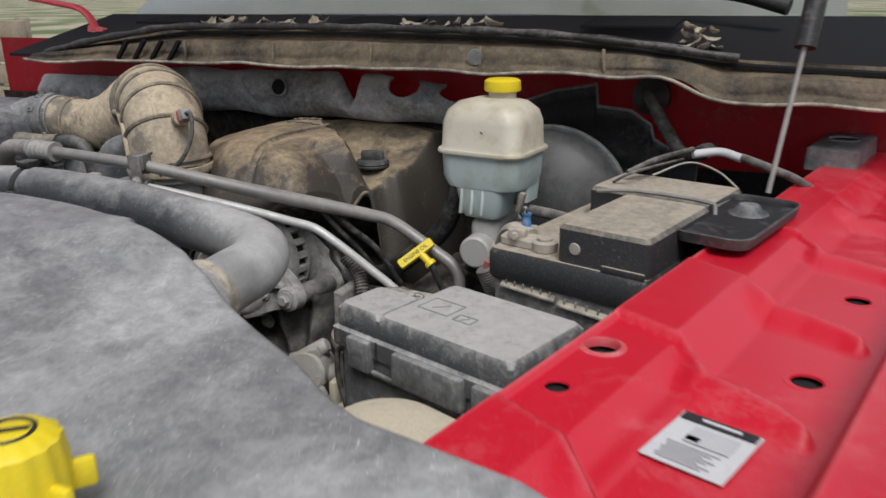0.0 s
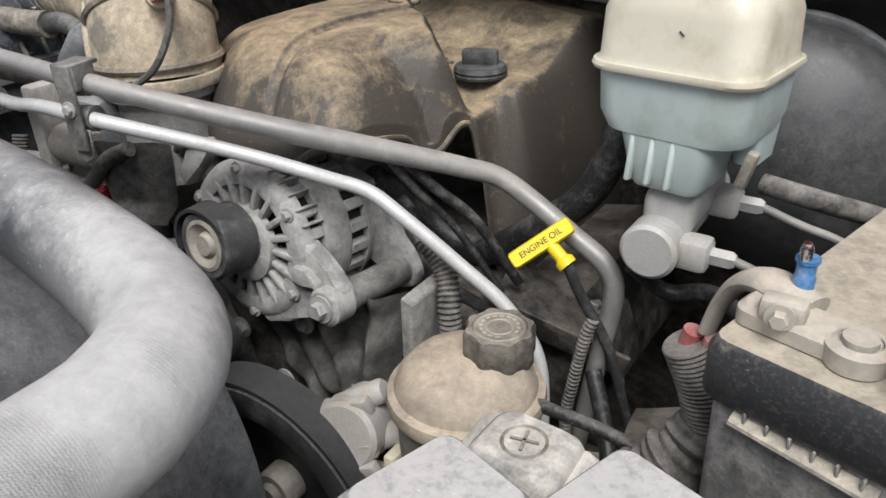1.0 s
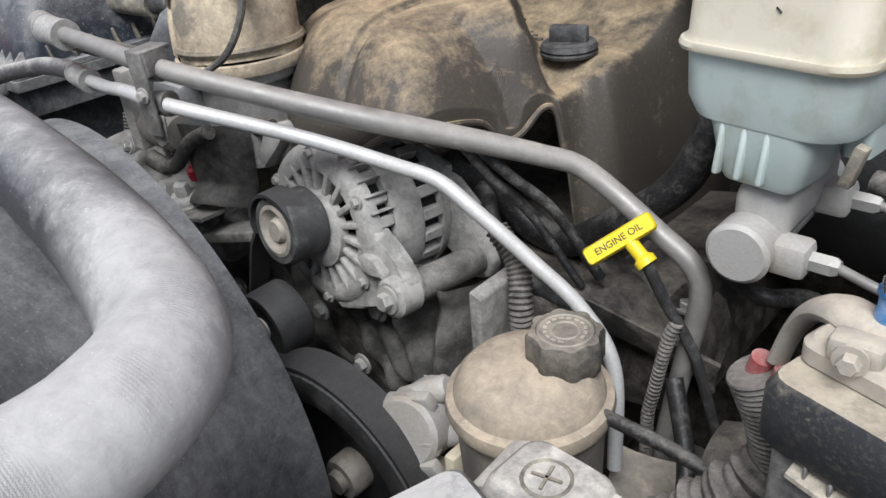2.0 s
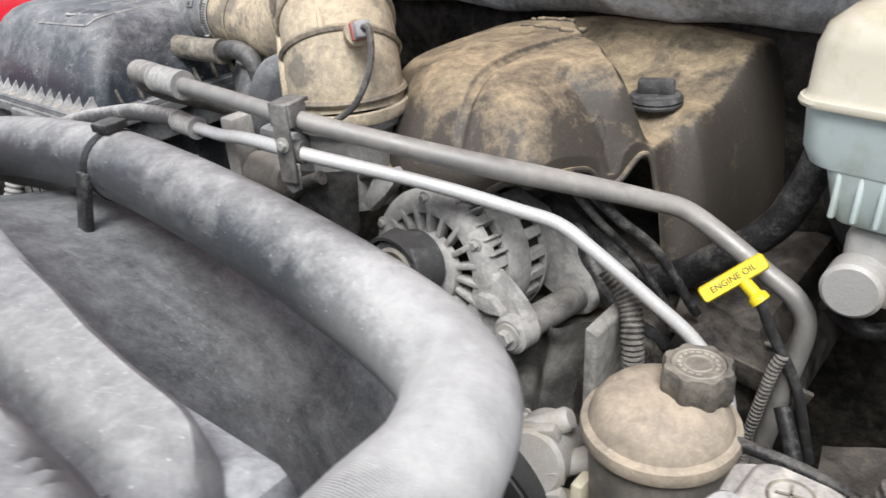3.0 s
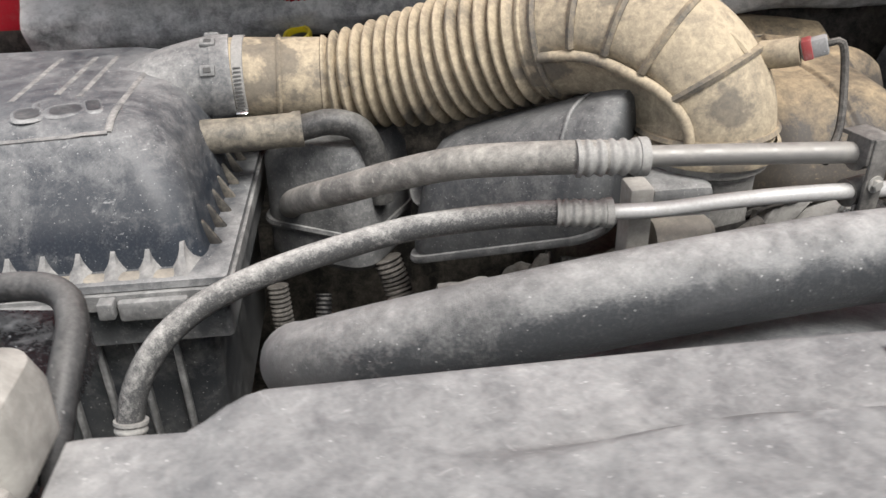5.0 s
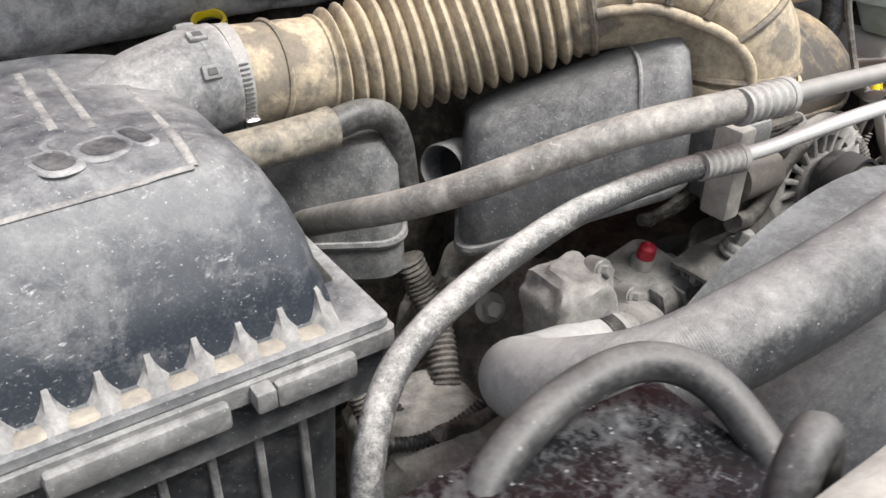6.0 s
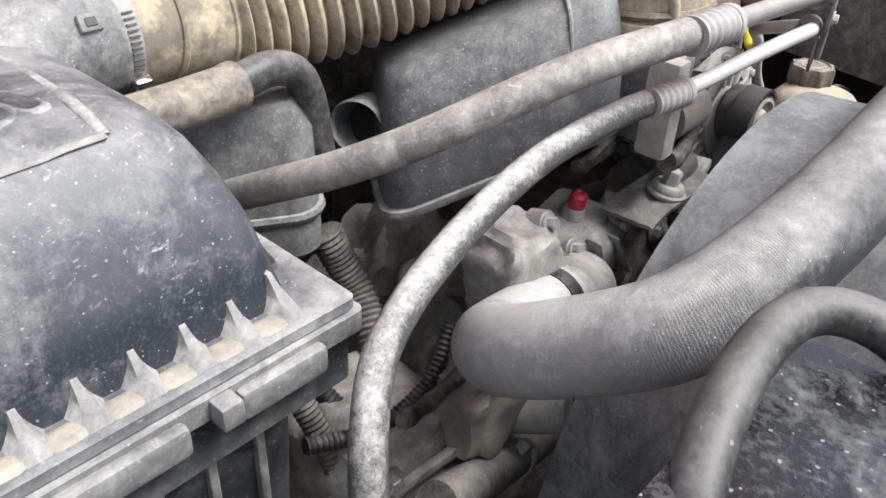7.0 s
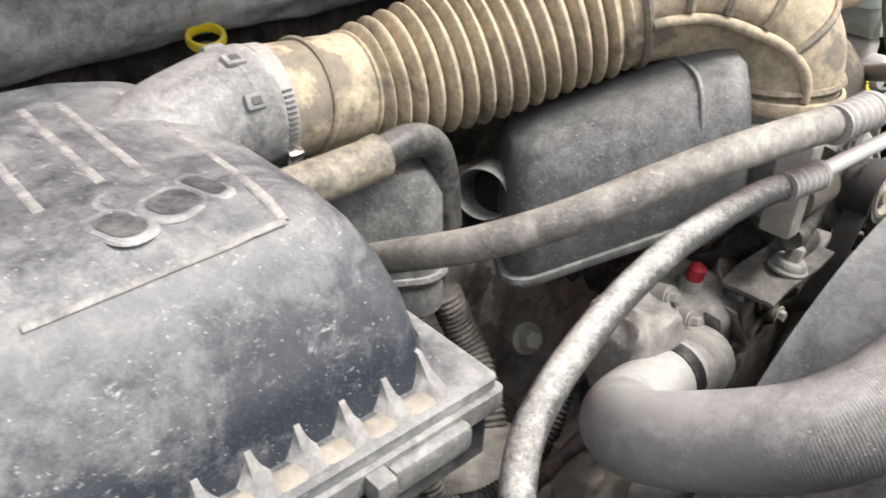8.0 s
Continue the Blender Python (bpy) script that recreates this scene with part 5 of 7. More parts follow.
# the foot: a hooked ear cast in one with the front housing
bm = B()
prism(bm, [(0.070, 0.020), (0.084, 0.016), (0.096, 0.000), (0.112, -0.008), (0.126, -0.018), (0.131, -0.034), (0.124, -0.048), (0.110, -0.054), (0.094, -0.052), (0.080, -0.060), (0.056, -0.074), (0.022, -0.086), (0.010, -0.080), (0.040, -0.066), (0.062, -0.050), (0.072, -0.030), (0.066, -0.010)], 0.002, 0.022, 0.004)
part("mounting_ear", bm, M_CAST, alt)
bm = B()
prism(bm, [(0.070, -0.004), (0.086, -0.004), (0.102, -0.014), (0.102, -0.022), (0.084, -0.018), (0.070, -0.024)], -0.008, 0.004, 0.003)
part("ear_rib", bm, M_CAST, alt)
bm = B()
lathe(bm, [(0, 0.010), (0.016, 0.010), (0.0195, 0.007), (0.0195, -0.016), (0, -0.016)], pose(0.113, 0.0, -0.035) @ ALONG_Y, 32)
part("ear_boss", bm, M_CAST, alt)
bm = B()
bolt_head(bm, 0.0085, 0.011, pose(0.113, -0.010, -0.035, 90))
part("bolt", bm, M_BOLT, alt)
bm = B()
lathe(bm, [(0.0, -0.014), (0.0150, -0.014), (0.0158, -0.05), (0.0158, -0.112), (0, -0.112)], pose(0.113, 0.0, -0.035) @ ALONG_Y, 28)
part("spacer_tube", bm, M_SPACER, alt, "dark dusty spacer tube")
bm = B()
prism(bm, [(0.02, 0.062), (0.062, 0.050), (0.098, 0.008), (0.128, -0.012), (0.138, -0.032), (0.130, -0.052), (0.110, -0.060), (0.092, -0.050), (0.080, -0.030), (0.040, -0.020)], 0.106, 0.128, 0.007, 3)
part("rear_ear", bm, M_CAST, alt)
bm = B()
prism(bm, [(-0.085, 0.040), (-0.062, 0.070), (-0.040, 0.086), (-0.052, 0.098), (-0.080, 0.082), (-0.098, 0.050)], -0.004, 0.012, 0.003)
part("top_lug", bm, M_CAST, alt)
for k in range(5):
    bm = B()
    a = 24 + 11 * k
    prism(bm, [(0.0745, -0.0016), (0.0870, -0.0012), (0.0870, 0.0012), (0.0745, 0.0016)], 0.004, 0.030, 0.0006, 1)
    ob = part("cooling_rib", bm, M_CAST, alt)
    ob.matrix_local = pose(0, 0, 0, 0, -a, 0)
for a in (35, 95, 155, 215, 275, 330):
    bm = B()
    bolt_head(bm, 0.0045, 0.006, pose(0.0755 * math.cos(radians(a)), 0.0, 0.0755 * math.sin(radians(a)), 90))
    part("bolt", bm, M_BOLT, alt)

idl = thing("idler_pulley", pose(-0.006, 0.893, 1.018), "smooth black idler pulley on the belt drive", "pulley")
bm = B()
lathe(bm, [(0, -0.004), (0.020, -0.004), (0.028, 0.002), (0.038, 0.003), (0.039, 0.001), (0.039, -0.036), (0.0, -0.036)], ALONG_Y, 44)
part("wheel", bm, M_BELT, idl)
bm = B()
bolt_head(bm, 0.008, 0.009, ALONG_Y)
part("bolt", bm, M_BOLT, idl)

bigp = thing("fan_pulley", pose(0.111, 0.875, 0.893), "large black fan drive pulley low on the engine", "pulley")
bm = B()
lathe(bm, [(0.0, -0.02), (0.03, -0.02), (0.085, -0.016), (0.092, 0.006), (0.10, 0.012), (0.128, 0.012), (0.131, 0.008), (0.131, -0.022), (0, -0.024)], ALONG_Y, 64)
part("wheel", bm, M_CLEANBLACK, bigp)
bm = B()
lathe(bm, [(0.0, 0.012), (0.012, 0.012), (0.013, 0.004), (0.021, 0.004), (0.023, 0.0), (0.023, -0.02), (0, -0.02)], ALONG_Y, 32)
part("hub", bm, M_TANMETAL, bigp, "dusty steel hub")
belt = thing("drive_belt", pose(0, 0.882, 0), "black ribbed rubber drive belt over the pulleys", "drive belt")
bm = B()
strip(bm, arc(0.111, 0.893, 0.1335, -40, 126, 40) + [(-0.02, 0.985)], 0.036, 0.004)
part("outer_run", bm, M_BELT, belt)
bm = B()
strip(bm, [(-0.055, 1.02), (-0.040, 1.06), (-0.025, 1.10)] + arc(0.022, 1.132, 0.036, 200, -70, 24), 0.024, 0.0035)
for v in bm.verts:
    v.co.y += 0.042
part("upper_run", bm, M_BELT, belt)

bm = B()
RIDGES = ((0.090, 1.07, 0.138, 0.90, 0.026, 0.016), (0.170, 1.08, 0.146, 0.90, 0.030, 0.015), (0.128, 1.04, 0.140, 0.88, 0.014, 0.035), (-0.04, 1.05, 0.06, 0.90, 0.020, 0.014), (0.00, 1.04, 0.09, 0.93, 0.012, 0.010), (-0.13, 1.07, -0.05, 0.90, 0.018, 0.018), (-0.24, 1.06, -0.20, 0.86, 0.02, 0.018))


def front_face(u, v):
    x, z = -0.34 + 0.54 * u, 0.72 + 0.36 * v
    y = 1.015 + 0.022 * noise.noise(Vector((x * 9, z * 9, 1.0))) + 0.012 * noise.noise(Vector((x * 30, z * 30, 4.0)))
    for xa, za, xb, zb, h, wd in RIDGES:
        ex_, ez_ = xb - xa, zb - za
        t = min(1.0, max(0.0, ((x - xa) * ex_ + (z - za) * ez_) / (ex_ * ex_ + ez_ * ez_)))
        dd = math.hypot(x - xa - t * ex_, z - za - t * ez_)
        y -= h * math.exp(-(dd / wd) ** 2)
    return Vector((x, y, z))


sheet(bm, 130, 90, front_face)
bmesh.ops.solidify(bm, geom=bm.faces[:], thickness=0.01)
part("timing_cover", bm, M_ENGINE, eng, "dusty cast timing cover")
bm = B()
prism(bm, [(0.196, 0.86), (0.210, 0.86), (0.214, 1.085), (0.200, 1.090)], 0.985, 1.06, 0.003, 2)
part("bracket_plate", bm, M_ENGINE, eng, "upright dusty bracket plate")
for x, z in ((0.072, 1.02), (-0.03, 0.98), (0.13, 0.95), (-0.16, 1.05), (0.03, 0.93), (-0.20, 0.95)):
    bm = B()
    bolt_head(bm, 0.008, 0.009, pose(x, 0.985, z, 90))
    part("bolt", bm, M_BOLT, eng)
bm = B()
sheet(bm, 50, 40, lambda u, v: Vector((-0.46 + 0.30 * u + 0.03 * v, 1.03 + 0.28 * v + 0.02 * noise.noise(Vector((u * 6, v * 6, 2))), 0.985 + 0.04 * noise.noise(Vector((u * 5, v * 5, 0))) + 0.025 * noise.noise(Vector((u * 14, v * 14, 5))) - 0.25 * (1 - u) ** 2)), 0.12)
part("cylinder_head", bm, M_ENGINE, eng, "dusty cast cylinder head")
bm = B()
box(bm, (0.20, 0.28, 0.16), (0.24, 1.28, 0.95), (0, -12, 0), bevel=0.03)
part("cylinder_head", bm, M_DARK, eng)

pump = thing("steering_pump", pose(0.195, 0.915, 0.985), "pale dusty cast power steering pump with ribs", "pump")
bm = B()
lathe(bm, [(0, 0.03), (0.03, 0.03), (0.034, 0.026), (0.034, -0.03), (0, -0.03)], pose(0.0, 0, 0) @ pose(0, 0, 0, 70, 30), 28)
part("body", bm, M_CASTPALE, pump)
for k in range(4):
    bm = B()
    box(bm, (0.05, 0.012, 0.018), (0.0 + 0.006 * k, -0.01 - 0.006 * k, 0.03 - 0.018 * k), (10, -20, 12), bevel=0.003)
    part("rib", bm, M_CASTPALE, pump)
for k in range(2):
    bm = B()
    lathe(bm, [(0, 0), (0.012, 0), (0.012, 0.05), (0.009, 0.054), (0, 0.054)], pose(-0.02 + 0.03 * k, 0.0, 0.015 - 0.03 * k, 0, 60, 20), 20)
    part("port", bm, M_CASTPALE, pump)
bm = B()
box(bm, (0.10, 0.03, 0.012), (0.03, -0.005, -0.045), (0, 0, 10), bevel=0.003)
box(bm, (0.012, 0.03, 0.05), (0.05, -0.005, -0.025), bevel=0.003)
part("bracket", bm, M_CREAM, pump, "cream dusty bracket")

ps = thing("steering_fluid_reservoir", pose(0.302, 0.938, 1.06), "round tan dusty power steering reservoir with black cap", "fluid reservoir")
bm = B()
lathe(bm, [(0, -0.13), (0.05, -0.13), (0.058, -0.1), (0.061, -0.018), (0.062, -0.012)], None, 48)
part("bowl", bm, M_TANMETAL, ps)
bm = B()
lathe(bm, [(0.062, -0.013), (0.067, -0.013), (0.0685, -0.006), (0.067, 0.0), (0.061, 0.003), (0.0575, 0.014), (0.048, 0.024), (0.03, 0.030), (0, 0.031)], None, 56)
part("domed_top", bm, M_DOME, ps, "domed top covered in tan dust")
bm = B()
lathe(bm, [(0, 0.02), (0.026, 0.022), (0.029, 0.028), (0.029, 0.050), (0.027, 0.054), (0.023, 0.055), (0.022, 0.0535), (0.0, 0.0535)], pose(0.020, 0.022, 0), 96, lambda a, i: 1 + 0.075 * max(-0.5, math.cos(8 * a)) if i < 5 else 1)
cap = part("cap", bm, M_BROWNRIB, ps, "dusty brown-black lobed screw cap")
for r in (0.011, 0.0205):
    bm = B()
    lathe(bm, [(r - 0.001, 0.0534), (r, 0.0545), (r + 0.001, 0.0534)], pose(0.020, 0.022, 0), 36)
    part("embossed_ring", bm, M_TANMETAL, cap)
for k in range(14):
    bm = B()
    a = k * math.tau / 16
    box(bm, (0.0028, 0.0045, 0.001), (0.020 + 0.0157 * math.cos(a), 0.022 + 0.0157 * math.sin(a), 0.0538), (0, 0, math.degrees(a)))
    part("embossed_bar", bm, M_TANMETAL, cap)

# ---- dipstick with its lettering ----
dip = thing("oil_dipstick", pose(0.309, 1.059, 1.1425), "yellow plastic oil dipstick T handle", "dipstick")
ex = Vector((0.044, 0.036, 0.037)).normalized()
ez = Vector((0.30, -0.50, 0.42))
ez = (ez - ex * ez.dot(ex)).normalized()
ey = ez.cross(ex)
H = Matrix((ex, ey, ez)).transposed().to_4x4()
bm = B()
stack(bm, [(0.060, 0.0135, 0.003, -0.006), (0.064, 0.0165, 0.004, -0.004), (0.065, 0.0165, 0.004, 0.003), (0.062, 0.0135, 0.003, 0.0058)], 5, True, H)
part("handle", bm, M_YELLOW, dip)
bm = B()
tube(bm, [H @ Vector((0.006, -0.004, 0)), H @ Vector((0.008, -0.02, 0)), H @ Vector((0.009, -0.030, 0))], 0.0062, 10, 16, lambda q, d: 0.003 if q > 0.75 else 0.0)
part("stem", bm, M_YELLOW, dip)
bm = B()
base = H @ Vector((0.009, -0.028, 0))
tube(bm, [base, base + Vector((0.012, 0.012, -0.04)), base + Vector((0.035, 0.03, -0.10)), base + Vector((0.055, 0.05, -0.2))], 0.0052, 24, 12)
part("guide_tube", bm, M_CLEANBLACK, dip)


def letters(words, size, m, mat, parent, name="lettering"):
    cu = bpy.data.curves.new("lettering", "FONT")
    cu.body, cu.size, cu.align_x, cu.align_y, cu.extrude = words, size, "CENTER", "CENTER", 0.0002
    tmp = bpy.data.objects.new("tmp", cu)
    scene.collection.objects.link(tmp)
    me = bpy.data.meshes.new_from_object(tmp.evaluated_get(bpy.context.evaluated_depsgraph_get()))
    bpy.data.objects.remove(tmp)
    me.materials.clear()
    me.materials.append(mat)
    ob = new(name, me)
    ob.parent = parent
    ob.matrix_local = m
    return tagged(ob, words.lower() + " in dark print")


letters("ENGINE OIL", 0.0082, H @ pose(0, 0, 0.0061), M_INK, dip)

# ---- master cylinder ----
mc = thing("master_cylinder", pose(0.402, 1.072, 1.151), "pale dusty cast aluminium brake master cylinder", "master cylinder")
bm = B()
lathe(bm, [(0, 0.0005), (0.022, 0.0), (0.0255, -0.003), (0.0255, -0.03), (0.022, -0.036), (0.021, -0.2)], ALONG_Y, 40)
part("bore", bm, M_CASTPALE, mc)
bm = B()
box(bm, (0.044, 0.12, 0.045), (0.004, 0.085, 0.024), bevel=0.012, segs=3)
part("casting", bm, M_CASTPALE, mc)
for k, y in enumerate((0.018, 0.105)):
    bm = B()
    box(bm, (0.035, 0.028, 0.028), (0.03, y + 0.008, -0.002 + 0.014 * k), bevel=0.006)
    part("outlet_boss", bm, M_CASTPALE, mc)
    bm = B()
    lathe(bm, [(0, 0.0), (0.0085, 0.0), (0.0085, 0.018), (0.006, 0.022), (0, 0.022)], pose(0.046, y + 0.008, -0.002 + 0.014 * k) @ ALONG_X, 6)
    part("fitting", bm, M_BOLT, mc)
    bm = B()
    tube(bm, [(0.066, y + 0.008, -0.002 + 0.014 * k), (0.10, y + 0.0, -0.006 + 0.012 * k), (0.14, y + 0.0, -0.014 + 0.01 * k), (0.155, y + 0.03, -0.04), (0.155, y + 0.06, -0.09)], 0.0042, 40, 10)
    part("brake_line", bm, M_STEEL, mc)
for x in (-0.018, 0.0, 0.018):
    bm = B()
    box(bm, (0.005, 0.009, 0.042), (-0.008 + x, -0.0505, 1.228), (-10, 0, 0), bevel=0.002, segs=2)
    part("spout_rib", bm, M_FLUID, res)
bm = B()
box(bm, (0.009, 0.010, 0.032), (0.066, -0.035, 1.232), (0, 14, 0), bevel=0.002)
part("lock_tab", bm, M_SLEEVE, res, "dusty brown lock tab")
bm = B()
tube(bm, [(0.075, -0.02, 1.218), (0.12, -0.02, 1.215), (0.17, 0.03, 1.19), (0.19, 0.08, 1.16)], 0.0085, 30, 12)
part("sensor_cable", bm, M_TAPE, res)
bm = B()
box(bm, (0.0012, 0.005, 0.0008), (0, 0, 0), (0, 0, 50))
bmesh.ops.transform(bm, matrix=pose(0.01, -0.0568, 1.335, 90, 0, 0), verts=bm.verts)
part("pen_mark", bm, M_INK, res)

# ---- battery ----
bat = thing("battery", pose(0.648, 0.950, 0, 0, 0, -15), "black car battery with a tan dusty top and clamps", "battery")
bm = B()
stack(bm, [(0.188, 0.292, 0.008, 1.04), (0.190, 0.295, 0.008, 1.212)], 4)
part("case", bm, M_BATTERY, bat)
bm = B()
stack(bm, [(0.196, 0.300, 0.008, 1.213), (0.200, 0.304, 0.008, 1.217), (0.200, 0.304, 0.008, 1.243), (0.194, 0.298, 0.008, 1.249)], 4)
part("lid", bm, M_TANTOP, bat)
bm = B()
stack(bm, [(0.108, 0.168, 0.008, 1.246, 0.043, -0.062), (0.108, 0.168, 0.008, 1.287, 0.043, -0.062), (0.10, 0.16, 0.006, 1.2915, 0.043, -0.062)], 4)
part("front_cover", bm, M_TANTOP, bat)
bm = B()
stack(bm, [(0.165, 0.105, 0.008, 1.246, 0.012, 0.090), (0.165, 0.105, 0.008, 1.284, 0.012, 0.090), (0.157, 0.097, 0.006, 1.289, 0.012, 0.090)], 4)
part("rear_cover", bm, M_TANTOP, bat)
bm = B()
tube(bm, [(-0.055, 0.031, 1.286), (0.0, 0.031, 1.2935), (0.085, 0.031, 1.2935), (0.10, 0.028, 1.285), (0.103, 0.0, 1.25), (0.104, -0.02, 1.20)], 0.0026, 40, 8)
part("hold_down_rod", bm, M_STEEL, bat)
bm = B()
lathe(bm, [(0, 0.001), (0.006, 0.001), (0.007, 0.0)], pose(0.012, -0.1465, 1.267) @ ALONG_Y, 20)
part("disc", bm, M_LEAD, bat, "pale round plug")
for x0, x1, z0 in ((-0.080, -0.008, 1.2035), (-0.004, 0.082, 1.2005)):
    tilt = -0.052
    bm = B()
    ramp = [[bm.verts.new((x, y, z0 + tilt * x + dz)) for y, dz in ((-0.1465, 0.0045), (-0.1535, 0.0), (-0.1540, -0.0018), (-0.1465, -0.0045))] for x in (x0, x1)]
    skin(bm, ramp, True)
    ledge = part("ledge", bm, M_CUFF, bat, "pale dust lying on a narrow ledge")
    for k in range(6):
        x = x0 + (x1 - x0) * (k + 0.6) / 6.2
        bm = B()
        box(bm, (0.0016, 0.005, 0.0085), (x, -0.1492, z0 + tilt * x + 0.0035), (0, 8 * math.sin(3 * k), 0), bevel=0.0005, segs=1)
        part("ledge_rib", bm, M_BATTERY, ledge)
bm = B()
box(bm, (0.05, 0.004, 0.008), (0.07, -0.148, 1.252), bevel=0.0015)
part("lip", bm, M_TANTOP, bat)

term = thing("battery_terminal", pose(0.552, 0.85, 1.262, 0, 0, -15), "dusty lead terminal clamp with a blue stud", "battery terminal")
bm = B()
lathe(bm, [(0.0, 0.014), (0.008, 0.014), (0.009, 0.0), (0.0145, 0.0), (0.015, 0.010), (0.010, 0.012)], pose(0.028, -0.002, -0.012), 28)
part("post_ring", bm, M_LEAD, term)
bm = B()
stack(bm, [(0.070, 0.026, 0.008, -0.012), (0.070, 0.026, 0.008, -0.004), (0.064, 0.021, 0.007, -0.001)], 5, True, pose(0.004, 0.002, 0))
box(bm, (0.022, 0.014, 0.012), (-0.008, -0.004, 0.002), (0, 0, 15), bevel=0.003)
part("clamp", bm, M_LEAD, term)
bm = B()
bolt_head(bm, 0.0045, 0.007, pose(-0.006, -0.012, 0.002, 90, 0, 20))
part("bolt", bm, M_LEAD, term)
bm = B()
lathe(bm, [(0, 0), (0.005, 0), (0.0055, 0.010), (0.0048, 0.011), (0.0048, 0.018), (0.006, 0.019), (0.006, 0.021), (0, 0.021)], pose(-0.010, 0.018, 0.0), 20)
part("stud", bm, M_BLUE, term, "blue stud")
bm = B()
lathe(bm, [(0, 0.020), (0.003, 0.020), (0.0032, 0.028), (0.0018, 0.031), (0, 0.031)], pose(-0.010, 0.018, 0.0, 8), 14)
part("stud_tip", bm, M_CHROME, term)
bm = B()
tube(bm, [(0.0, 0.012, -0.003, 0.012), (-0.026, 0.018, 0.000, 0.0115), (-0.044, 0.024, -0.010, 0.009), (-0.056, 0.028, -0.030, 0.007), (-0.062, 0.028, -0.052, 0.0065)], 0.0078, 36, 14, None, True, 0.62)
part("cable", bm, M_LEAD, term, "dusty taped cable")
for dx in (-0.007, 0.007):
    bm = B()
    tube(bm, [(-0.062 + dx, 0.026, -0.054), (-0.0635 + dx, 0.026, -0.060), (-0.065 + dx, 0.026, -0.067)], 0.0062, 10, 14)
    part("red_sleeve", bm, M_REDTAG, term, "faded red sleeve")
loom = thing("battery_cable_loom", Matrix(), "ribbed dusty conduit running down beside the battery", "cable loom")
bm = B()
corrugated(bm, [(0.490, 0.891, 1.200), (0.496, 0.893, 1.185), (0.503, 0.895, 1.165), (0.508, 0.895, 1.140), (0.504, 0.89, 1.11)], 0.0155, 0.0034, 0.0008, 22)
part("conduit", bm, M_TAPE, loom)
bm = B()
tube(bm, [(0.506, 0.894, 1.138, 0.0165), (0.500, 0.888, 1.124, 0.020), (0.486, 0.88, 1.105, 0.021), (0.46, 0.868, 1.08, 0.018), (0.43, 0.86, 1.05, 0.016)], 0.02, 90, 22, lambda q, d: 0.0022 * math.sin(31 * q) + 0.0012 * math.sin(83 * q + 1))
part("cable_sleeve", bm, M_TAPE, loom, "lumpy taped bundle")
wires = thing("wire_bundle", Matrix(), "loose white and brown wires behind the battery", "wires")
for k, (c, pts) in enumerate(((M_WHITE, [(0.70, 1.165, 1.308), (0.735, 1.18, 1.311), (0.765, 1.17, 1.306)]), (M_TAPE, [(0.63, 1.05, 1.300), (0.66, 1.09, 1.312), (0.70, 1.16, 1.316)]),
                              (M_TAPE, [(0.765, 1.172, 1.307), (0.80, 1.16, 1.298), (0.84, 1.165, 1.282), (0.88, 1.2, 1.25)]), (M_LEAD, [(0.66, 1.07, 1.295), (0.70, 1.12, 1.305), (0.74, 1.10, 1.30), (0.77, 1.07, 1.285)]),
                              (M_TAPE, [(0.615, 1.03, 1.29), (0.635, 1.03, 1.303), (0.66, 1.08, 1.305), (0.69, 1.14, 1.305)]))):
    bm = B()
    tube(bm, pts, (0.0062, 0.004, 0.006, 0.0014, 0.002)[k], 30, 10)
    part("wire", bm, c, wires)

# ---- fuse box ----
fuse = thing("fuse_box", pose(0.53, 0.692, 0, 0, 0, -18), "black plastic fuse box with a grey dusty lid", "fuse box")
bm = B()
stack(bm, [(0.222, 0.118, 0.006, 1.03), (0.225, 0.12, 0.006, 1.178)], 4)
part("base", bm, M_BLACK, fuse)
bm = B()
for w, d, cx, cy in ((0.180, 0.130, 0.030, 0.0), (0.075, 0.075, -0.0825, -0.0275)):
    stack(bm, [(w - 0.004, d - 0.002, 0.004, 1.176, cx, cy), (w, d, 0.005, 1.180, cx, cy), (w, d, 0.005, 1.196, cx, cy), (w - 0.009, d - 0.007, 0.006, 1.199, cx, cy), (w - 0.010, d - 0.008, 0.006, 1.218, cx, cy), (w - 0.018, d - 0.016, 0.008, 1.2235, cx, cy)], 5)
part("lid", bm, M_FUSELID, fuse)
for x, w in ((-0.075, 0.032), (0.02, 0.09), (0.092, 0.03)):
    bm = B()
    box(bm, (w, 0.012, 0.035), (x, -0.066, 1.178), bevel=0.003)
    part("clip", bm, M_BOXRIM, fuse)
bm = B()
box(bm, (0.21, 0.005, 0.005), (0.01, -0.064, 1.158), (0, 2, 0), bevel=0.0015)
part("rail", bm, M_BOXRIM, fuse)
bm = B()
box(bm, (0.03, 0.02, 0.025), (-0.115, -0.035, 1.165), bevel=0.003)
part("latch", bm, M_BOXRIM, fuse)
for k in range(3):
    bm = B()
    tube(bm, [(-0.112, -0.045 + 0.012 * k, 1.165), (-0.128, -0.05 + 0.012 * k, 1.16), (-0.125, -0.055 + 0.012 * k, 1.13), (-0.118, -0.05, 1.09)], 0.0035, 20, 8)
    part("wire", bm, M_TAPE, fuse)
bm = B()
stack(bm, [(0.062, 0.050, 0.008, 1.160), (0.058, 0.048, 0.010, 1.186), (0.050, 0.042, 0.010, 1.197), (0.042, 0.036, 0.010, 1.2005), (0.020, 0.018, 0.006, 1.2012)], 7, True, pose(-0.100, 0.043, 0, 0, 0, 15))
